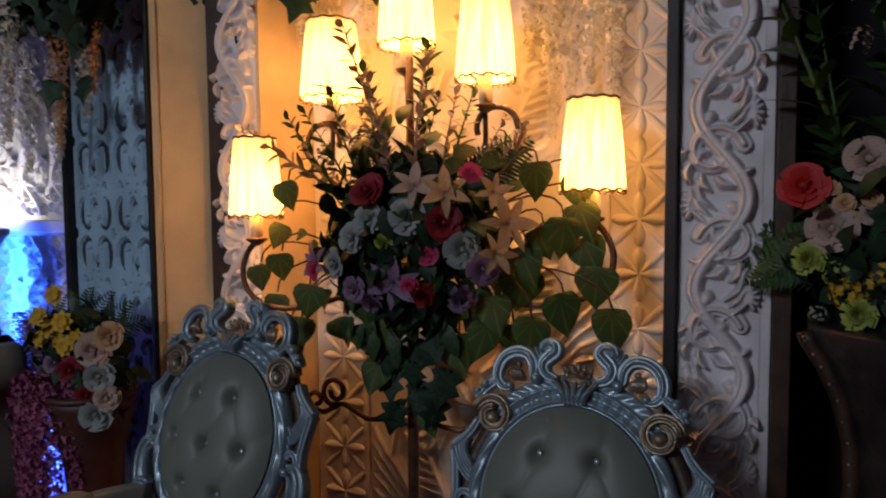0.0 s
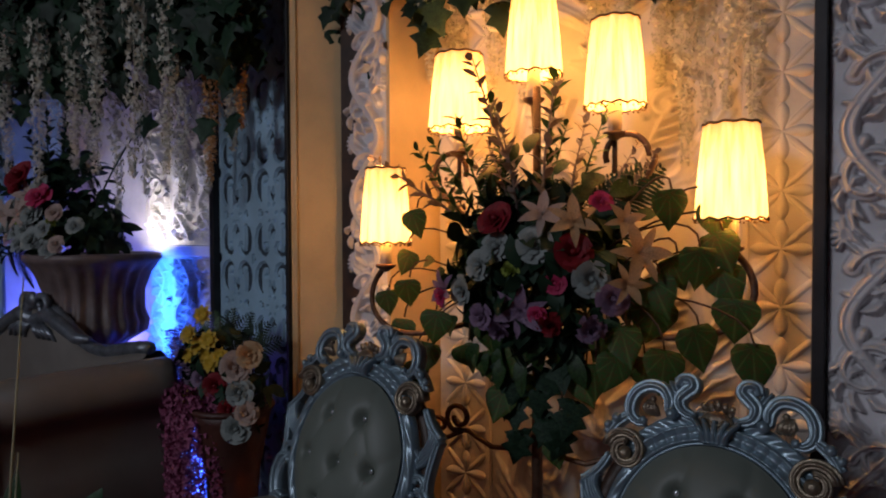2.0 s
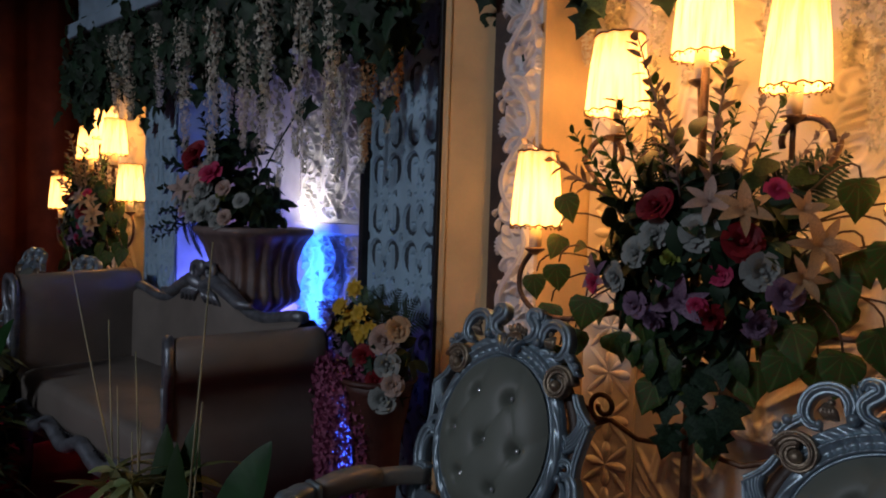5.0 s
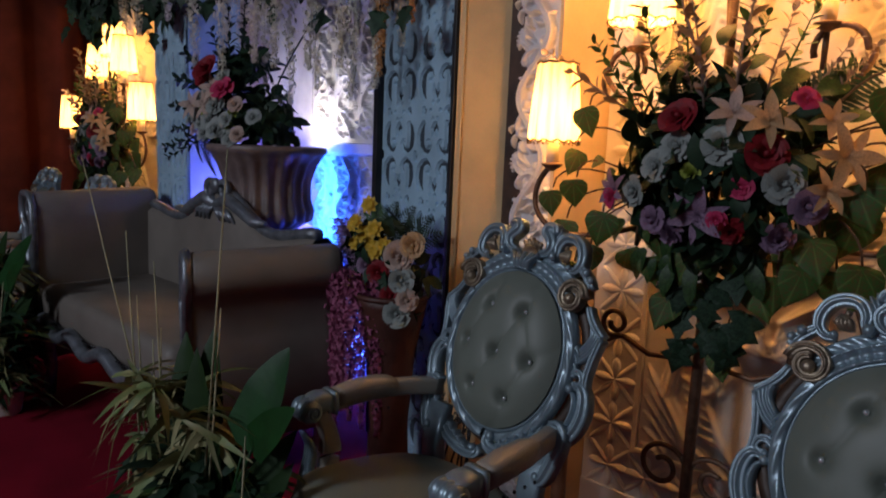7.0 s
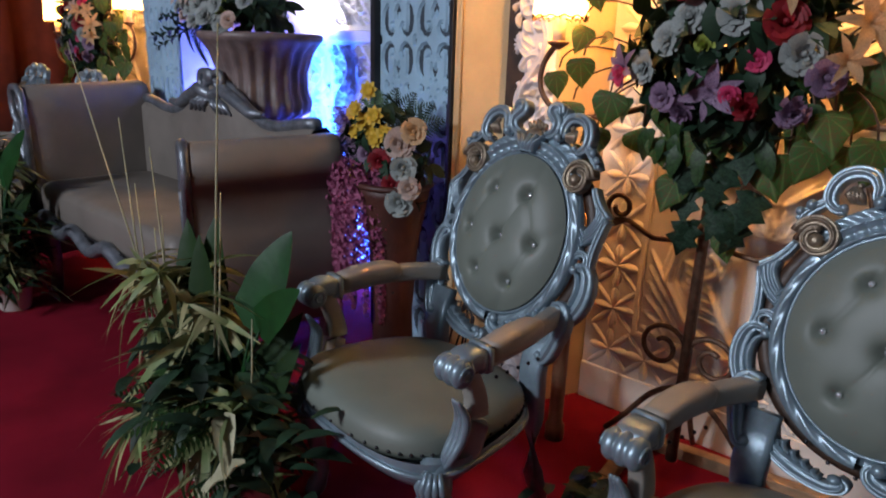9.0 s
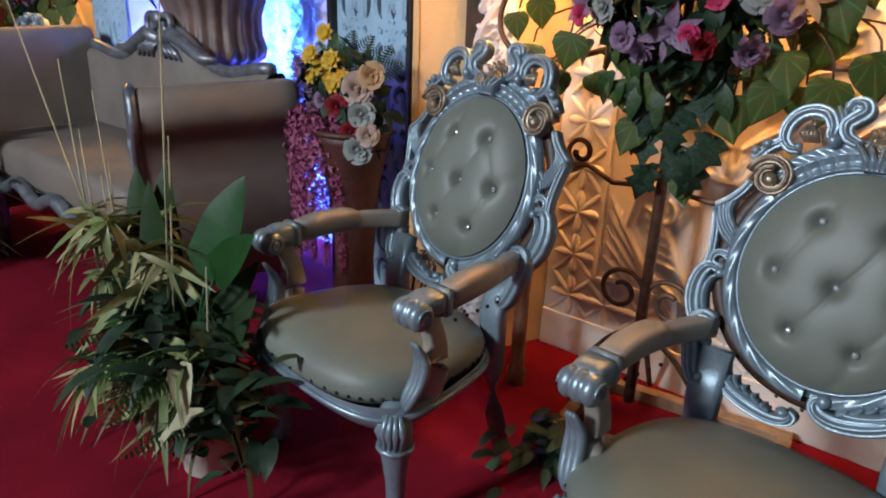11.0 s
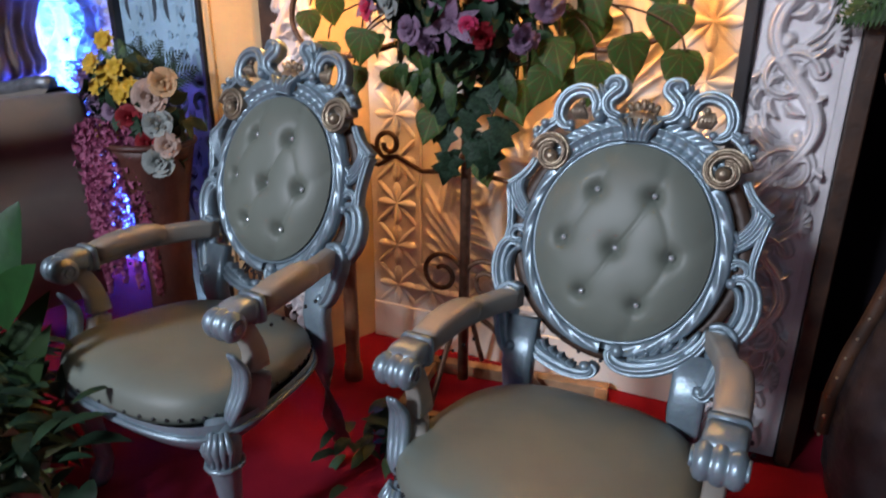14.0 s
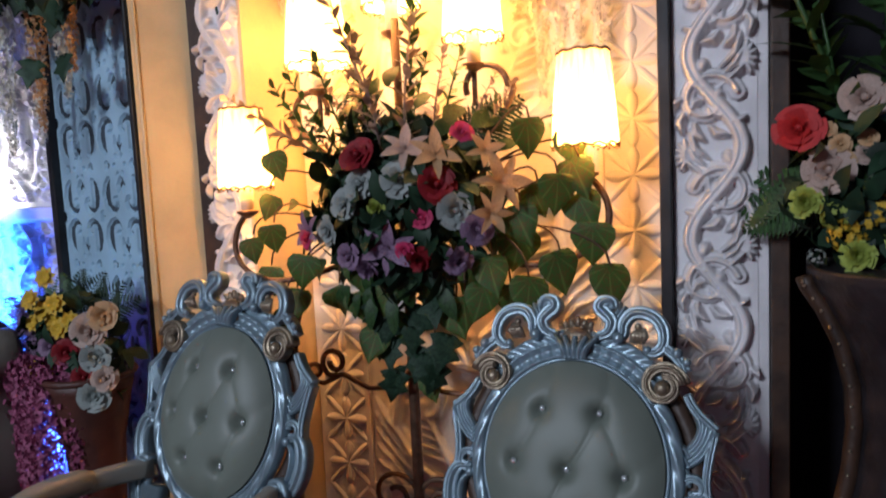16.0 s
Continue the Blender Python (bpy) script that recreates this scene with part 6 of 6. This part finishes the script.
def column_arrangement():
    v = thing("tall_vase", pose(-2.04, 1.70, 0), "tall maroon floor vase", "vase")
    part("body", lathe(bmesh.new(), [(0.11, 0.0), (0.12, 0.02), (0.09, 0.08), (0.08, 0.3), (0.10, 0.6), (0.14, 0.80), (0.15, 0.84), (0.13, 0.84)], 28), M_VASE, v)
    bm = bmesh.new()
    sweep(bm, [(0.148 * math.cos(a * math.pi / 16), 0.148 * math.sin(a * math.pi / 16), 0.842) for a in range(33)], 0.012, 8, cap=False)
    part("rim", bm, M_VASE, v)
    rnd = random.Random(21)
    a = thing("flower_arrangement", pose(-2.07, 1.70, 0.84), "yellow and white silk flowers with trailing magenta amaranth", "flower arrangement")
    for x, z, s in ((0.01, 0.36, 0.035), (-0.04, 0.24, 0.036), (0.04, 0.27, 0.036), (0.0, 0.20, 0.034), (0.03, 0.18, 0.032), (-0.06, 0.29, 0.030), (-0.09, 0.20, 0.030), (0.07, 0.21, 0.032), (-0.08, 0.03, 0.038), (-0.045, 0.04, 0.034), (-0.12, 0.27, 0.03)):
        put("daisy", DAISY["yellow"], a, facing((x, -0.10 + rnd.uniform(-0.02, 0.02), z), (0.3 + x, -1, 0.25), s * 1.15, rnd.uniform(0, 6)), "golden yellow daisy")
    for x, z, k, s in ((0.16, 0.18, "blush", 0.055), (0.23, 0.23, "peach", 0.045), (0.18, 0.09, "white", 0.048), (0.16, -0.04, "white", 0.052), (0.21, 0.02, "blush", 0.04), (0.05, 0.10, "red", 0.045), (-0.02, 0.12, "mauve", 0.04), (0.12, 0.02, "red", 0.04)):
        put("rose", ROSE[k], a, facing((x, -0.09, z), (0.5 + x, -1, 0.2), s, rnd.uniform(0, 6)))
    put("carnation", CARN["green"], a, facing((-0.28, -0.06, 0.02), (-0.2, -1, 0.1), 0.05))
    for i in range(7):
        t = -1.1 + 2.2 * i / 6
        put("fern", FERNG if i < 3 else FERN, a, facing((0.05 * t, -0.03, 0.18), (0.3, -1, 0.15), 0.20) @ Matrix.Rotation(math.pi / 2 - t, 4, "Z"))
    tail = [mesh_of("amaranth", strand_bm(30 + i, 0.62, 0.040, 520), P_MAGENTA if i else P_MAUVE) for i in range(3)]
    for i in range(15):
        t = rnd.uniform(0, 1)
        put("amaranth_strand", tail[1 + i % 2], a, Matrix.Translation((-0.24 + 0.30 * t, -0.08 - 0.05 * math.sin(3 * t), 0.10 - 0.05 * rnd.random())) @ Matrix.Rotation(i, 4, "Z") @ Matrix.Diagonal((1, 1, rnd.uniform(0.75, 1.1), 1)), "trailing magenta amaranth")
    for i in range(4):
        put("amaranth_strand", tail[0], a, Matrix.Translation((-0.24 + 0.03 * i, -0.05, 0.28 - 0.03 * i)) @ Matrix.Diagonal((1, 1, 0.35, 1)), "pale mauve amaranth")
    bm = bmesh.new()
    for i in range(230):
        d = Vector((rnd.gauss(0, 1), rnd.gauss(-0.3, 0.7), rnd.gauss(0.1, 0.9))).normalized()
        at = Vector((0.0, 0, 0.10)) + Vector((d.x * 0.21, d.y * 0.10, d.z * 0.21)) * rnd.uniform(0.6, 1)
        blade(bm, facing(at, d, 1, rnd.uniform(0, 6)) @ Matrix.Rotation(-0.7, 4, "Y"), rnd.uniform(0.05, 0.10), 0.022, lance, 0.3, 0.2, 4)
    part("filler_foliage", bm, M_LEAFD, a)["kind"] = "stuff"


column_arrangement()


def urn_right():
    u = thing("dark_urn", pose(0.50, 1.86, 0), "large dark carved urn against a black drape", "urn")
    shape = [(0.20, 0.0), (0.215, 0.03), (0.235, 0.10), (0.250, 0.22), (0.248, 0.34), (0.230, 0.46), (0.200, 0.58), (0.176, 0.70), (0.166, 0.82), (0.172, 0.92), (0.196, 1.02), (0.232, 1.10), (0.268, 1.16), (0.275, 1.18), (0.275, 1.20), (0.25, 1.20)]
    fine = [(r0 + (r1 - r0) * q / 4, z0 + (z1 - z0) * q / 4) for (r0, z0), (r1, z1) in zip(shape[:-2], shape[1:-1]) for q in range(4)] + shape[-2:]
    bm = lathe(bmesh.new(), fine, 120, wob=lambda k, z: 1 + (0.030 * abs(math.sin(math.pi * k * 20 + (math.pi / 2 if int(z / 0.075) % 2 else 0)) * math.sin(math.pi * z / 0.075)) if z < 1.15 else 0))
    part("body", bm, M_DARKURN, u)
    rnd = random.Random(8)
    bm = bmesh.new()
    sweep(bm, [(-r - 0.012, -0.04, z) for r, z in shape[3:14]], 0.020, 8)
    part("handle", bm, M_BROWN, u)
    bm = bmesh.new()
    for r, z in fine[12:52:2]:
        ball(bm, (-r - 0.020, -0.062, z), 0.0045, u=6, v=4)
    part("stud_row", bm, M_SILVERWARM, u)["kind"] = "stuff"
    a = thing("flower_arrangement", pose(0.46, 1.86, 1.20), "red, blush and lime silk flowers with ferns in the dark urn", "flower arrangement")
    X = -0.46
    for x, z, k, s in ((0.20, 1.53, "bright", 0.070), (0.33, 1.59, "blush", 0.065), (0.26, 1.525, "peach", 0.024), (0.285, 1.49, "peach", 0.030), (0.34, 1.50, "peach", 0.028), (0.335, 1.465, "blush", 0.030), (0.30, 1.455, "peach", 0.026), (0.26, 1.43, "blush", 0.070), (0.42, 1.48, "blush", 0.05), (0.43, 1.60, "red", 0.05), (0.38, 1.38, "peach", 0.04)):
        put("rose", ROSE[k], a, facing((x + X, -0.06, z - 1.20), (x - 0.35, -1, 0.2), s * 0.75, rnd.uniform(0, 6)), {"bright": "bright red silk rose"}.get(k, ""))
    for x, z, s in ((0.21, 1.36, 0.048), (0.315, 1.235, 0.050), (0.40, 1.27, 0.045)):
        put("chrysanthemum", CARN["green"], a, facing((x + X, -0.09, z - 1.20), (-0.1, -1, 0.15), s * 0.9, 0), "lime green chrysanthemum")
    for x, z in ((0.28, 1.33), (0.33, 1.31), (0.37, 1.34), (0.30, 1.28), (0.42, 1.32)):
        put("flower_head", HEAD["yellow" if x > 0.29 else "green"], a, facing((x + X, -0.07, z - 1.20), (0, -1, 0.2), 0.042, rnd.uniform(0, 6)))
    put("flower_head", HEAD["white"], a, facing((0.235 + X, -0.08, 0.03), (-0.3, -1, 0), 0.022))
    for i in range(8):
        t = -1.5 + 2.2 * i / 7
        put("fern", FERNG, a, facing((0.05 * t - 0.05, -0.02, 0.14), (-0.1, -1, 0.15), 0.28) @ Matrix.Rotation(math.pi / 2 - t, 4, "Z"))
    for i in range(3):
        put("fern", FERNG, a, facing((-0.20, -0.02, 0.16 + 0.03 * i), (0, -1, 0.3), 0.19) @ Matrix.Rotation(math.pi + 0.2 * i + 0.3, 4, "Z"))
    for i in range(10):
        put("sprig", SPRIGG, a, facing((rnd.uniform(-0.15, 0.2), 0.02, 0.25), (rnd.uniform(-0.5, 0.6), -0.1, 1), rnd.uniform(0.4, 0.75)))
    small = mesh_of("baby_breath", cluster_bm(40, 16), P_BLUSH)
    for i in range(9):
        put("baby_breath", small, a, facing((rnd.uniform(-0.22, 0.1), -0.04, rnd.uniform(0.62, 0.85)), (0, -1, 0.2), 0.026))
    bm = bmesh.new()
    for i in range(260):
        d = Vector((rnd.gauss(0, 1), rnd.gauss(-0.2, 0.7), rnd.gauss(0.1, 0.9))).normalized()
        at = Vector((0.0, 0, 0.18)) + Vector((d.x * 0.26, d.y * 0.11, d.z * 0.26)) * rnd.uniform(0.6, 1)
        blade(bm, facing(at, d, 1, rnd.uniform(0, 6)) @ Matrix.Rotation(-0.7, 4, "Y"), rnd.uniform(0.06, 0.11), 0.024, lance, 0.3, 0.2, 4)
    part("filler_foliage", bm, M_LEAFD, a)["kind"] = "stuff"


urn_right()


def ovate(u):
    return max(0.02, min(1, 0.35 + 5 * u) * math.cos(min(1, u) ** 1.6 * math.pi / 2) ** 0.8)


def floor_plant(x, y, scale, seed, label, pots=True):
    rnd = random.Random(seed)
    if pots:
        for px, py in ((0.02, 0.0), (-0.24, 0.03)):
            p = thing("plant_pot", pose(x + px, y + py, 0), "small white plastic plant pot on the carpet", "plant pot", "pots under the floor plants")
            part("body", lathe(bmesh.new(), [(0.065, 0.0), (0.072, 0.01), (0.095, 0.17), (0.102, 0.17), (0.102, 0.19), (0.088, 0.19), (0.085, 0.17)], 24), M_POT, p)
    c = thing("floor_plant", pose(x, y, 0), label, "potted plant", "leafy floor plants")
    bm = bmesh.new()
    for i in range(84):
        u = i / 83
        base = Vector((rnd.uniform(-0.44, -0.10) if u < 0.72 else rnd.uniform(-0.12, 0.16), rnd.uniform(-0.10, 0.08), rnd.uniform(0.18, 0.72) if u < 0.72 else rnd.uniform(0.14, 0.44))) * scale
        lean = rnd.uniform(0, 6.28)
        size = rnd.uniform(0.7, 1.25) * scale
        for k in range(rnd.randint(6, 13)):
            m = Matrix.Translation(base) @ Matrix.Rotation(lean + rnd.gauss(0, 1.1), 4, "Z") @ Matrix.Rotation(-rnd.uniform(-0.5, 0.9), 4, "Y") @ Matrix.Rotation(rnd.uniform(-0.9, 0.9), 4, "X")
            blade(bm, m, rnd.uniform(0.08, 0.20) * size, rnd.uniform(0.004, 0.016) * size, strap if k % 3 else lance, rnd.uniform(0.3, 1.5), 0.3, 6, 0.25)
    part("grass_tuft", bm, M_GRASS, c, "dry yellow-green grassy blades")["kind"] = "stuff"
    bm = bmesh.new()
    for i in range(330):
        a = rnd.uniform(0, 6.28)
        base = Vector((rnd.gauss(-0.10, 0.16), rnd.gauss(0.0, 0.07), rnd.uniform(0.12, 0.52))) * scale
        m = Matrix.Translation(base) @ Matrix.Rotation(a, 4, "Z") @ Matrix.Rotation(-rnd.uniform(-0.3, 0.9), 4, "Y")
        blade(bm, m, rnd.uniform(0.07, 0.15) * scale, rnd.uniform(0.014, 0.03) * scale, lance, 0.5, 0.25, 5)
    part("undergrowth", bm, M_LEAFD, c)["kind"] = "stuff"
    for i in range(9):
        put("fern", FERNG, c, Matrix.Translation(Vector((rnd.uniform(-0.25, 0.1), -0.06, rnd.uniform(0.2, 0.45))) * scale) @ Matrix.Rotation(rnd.uniform(2.5, 6.9), 4, "Z") @ Matrix.Rotation(-rnd.uniform(0, 0.8), 4, "Y") @ Matrix.Diagonal((0.24 * scale,) * 3 + (1,)))
    # broad upright leaves
    for bx, bz, tx, ty, tz, w in ((-0.10, 0.34, -0.26, 0.06, 0.88, 0.070), (-0.10, 0.26, -0.30, -0.02, 0.86, 0.085), (-0.04, 0.30, -0.16, -0.05, 0.84, 0.070), (-0.02, 0.30, 0.14, 0.10, 0.66, 0.05), (0.05, 0.28, 0.20, 0.05, 0.60, 0.04), (-0.14, 0.32, -0.34, 0.10, 0.80, 0.035), (-0.04, 0.32, -0.06, 0.05, 0.62, 0.05)):
        b0, b1 = Vector((bx, 0, bz)) * scale, Vector((tx, ty, tz)) * scale
        d = b1 - b0
        xx = d.normalized()
        zz = (Vector((0.3, -1, 0.25)) - xx * Vector((0.3, -1, 0.25)).dot(xx)).normalized()
        m = Matrix.Translation(b0) @ Matrix((xx, zz.cross(xx), zz)).transposed().to_4x4()
        bm = bmesh.new()
        blade(bm, m, d.length, w * scale, lance, 0.12, 0.22, 10, 0.06)
        part("broad_leaf", bm, M_BROAD, c, "broad dark green upright leaf")
    for x0, z0, x1, y1, z1, w in ((0.06, 0.61, 0.115, 0.10, 0.89, 0.080), (0.10, 0.62, 0.26, 0.02, 0.78, 0.055)):
        b0, b1 = Vector((x0, 0.02, z0)) * scale, Vector((x1, y1, z1)) * scale
        xx = (b1 - b0).normalized()
        zz = (Vector((0.2, -1, 0.35)) - xx * Vector((0.2, -1, 0.35)).dot(xx)).normalized()
        bm = bmesh.new()
        blade(bm, Matrix.Translation(b0) @ Matrix((xx, zz.cross(xx), zz)).transposed().to_4x4(), (b1 - b0).length, w * scale, ovate, 0.10, 0.16, 14, 0.03)
        leaf = part("broad_leaf", bm, M_GREEN, c, "broad fresh green leaf")
        bm = bmesh.new()
        sweep(bm, [tuple(Vector((0.0, 0.0, 0.24)) * scale), tuple(Vector((0.005, 0.01, 0.44)) * scale), tuple(b0)], [0.006, 0.005, 0.004], 6)
        part("leaf_stalk", bm, M_GREEN, leaf)
    for k in range(3):
        bm = bmesh.new()
        m = Matrix.Translation(Vector((0.10 + 0.05 * k, -0.10, 0.42 - 0.05 * k)) * scale) @ Matrix.Rotation(2.4 * k - 0.5, 4, "Z") @ Matrix.Rotation(0.35, 4, "Y")
        blade(bm, m, 0.17 * scale, 0.030 * scale, strap, 0.3, 0.6, 6, 0.3)
        part("dry_leaf", bm, M_DRY, c, "curled pale dry leaf")
    for sx, sz0, tx, tz in ((-0.30, 0.45, -0.42, 1.05), (-0.05, 0.40, -0.02, 0.98), (-0.34, 0.42, -0.38, 0.85), (-0.36, 0.40, -0.44, 0.80), (0.12, 0.40, 0.10, 0.66), (-0.06, 0.50, 0.02, 1.40), (-0.40, 0.50, -0.98, 1.34), (-0.48, 0.42, -0.62, 1.12), (-0.44, 0.40, -0.55, 0.92)):
        bm = bmesh.new()
        sweep(bm, [tuple(Vector((sx, -0.03, sz0)) * scale), tuple(Vector(((sx + tx) / 2 + 0.01, -0.02, (sz0 + tz) / 2)) * scale), tuple(Vector((tx, 0.0, tz)) * scale)], [0.0034, 0.003, 0.0018], 5)
        part("stalk", bm, M_DRY, c, "thin dry stalk")


floor_plant(-1.70, 0.78, 1.0, 5, "leafy floor plant with dry grassy blades in front of the sofa")
floor_plant(-3.95, 0.80, 1.05, 6, "leafy floor plant at the sofa's far end")

# ---- small things round the candelabra ----


def newel():
    n = thing("turned_post", pose(-1.275, 1.80, 0), "slim copper-brown turned wooden post", "post")
    part("shaft", lathe(bmesh.new(), [(0.035, 0.0), (0.035, 0.05), (0.026, 0.07), (0.026, 0.80), (0.034, 0.81), (0.036, 0.83), (0.030, 0.84)], 16), M_COPPER, n)
    part("finial", lathe(bmesh.new(), [(0.018, 0.84), (0.030, 0.86), (0.032, 0.875), (0.020, 0.89), (0.032, 0.905), (0.032, 0.92), (0.020, 0.935), (0.029, 0.95), (0.026, 0.97), (0.004, 0.985)], 16), M_COPPER, n)


M_COPPER = mat("copper_brown_wood", (0.36, 0.17, 0.09), 0.4, 0.2, vary=0.2, scale=14, bump=0.15)
M_CRATE = mat("raw_timber", (0.42, 0.27, 0.15), 0.7, vary=0.2, scale=18, bump=0.3, bscale=90, fine=0.3)


def timber_frame():
    c = thing("timber_frame", pose(-0.70, 1.86, 0, 0, 0, 8), "raw timber base frame under the candelabra on the carpet", "timber frame")
    for x0, x1, y0, y1 in ((-0.34, 0.34, -0.20, -0.155), (-0.34, 0.34, 0.155, 0.20), (-0.34, -0.295, -0.15, 0.15), (0.295, 0.34, -0.15, 0.15)):
        block("batten", x0, x1, y0, y1, 0.0, 0.045, M_CRATE, c, 0.004)


def floor_leaves():
    rnd = random.Random(77)
    c = thing("leaf_bunch", pose(-0.93, 1.50, 0), "small bunch of dark dry leaves on the carpet", "leaves")
    bm = bmesh.new()
    for i in range(90):
        m = Matrix.Translation((rnd.gauss(0, 0.06), rnd.gauss(0, 0.07), rnd.uniform(0.01, 0.13))) @ Matrix.Rotation(rnd.uniform(0, 6.28), 4, "Z") @ Matrix.Rotation(-rnd.uniform(-0.2, 0.8), 4, "Y")
        blade(bm, m, rnd.uniform(0.05, 0.11), rnd.uniform(0.012, 0.024), lance, 0.4, 0.3, 4, 0.2)
    part("foliage", bm, M_LEAFD, c)["kind"] = "stuff"


def wires():
    rnd = random.Random(31)
    for k in range(5):
        c = thing("cable", pose(0, 0, 0), "thin black cable looping behind the armchair", "cable", "loose cables behind the chairs")
        pts = [(-1.80 - 0.05 * k + 0.07 * math.sin(0.9 * i + k), 1.86 + 0.02 * k, 0.012 + 0.34 * abs(math.sin(0.55 * i + 0.8 * k)) * (1 if 0 < i < 9 else 0)) for i in range(10)]
        bm = bmesh.new()
        out = []
        for i in range(9):
            a, b = Vector(pts[i]), Vector(pts[i + 1])
            out += [tuple(a.lerp(b, q / 4)) for q in range(4)]
        sweep(bm, out, 0.0045, 5)
        part("cord", bm, M_DARK, c)


newel()
timber_frame()
floor_leaves()
wires()
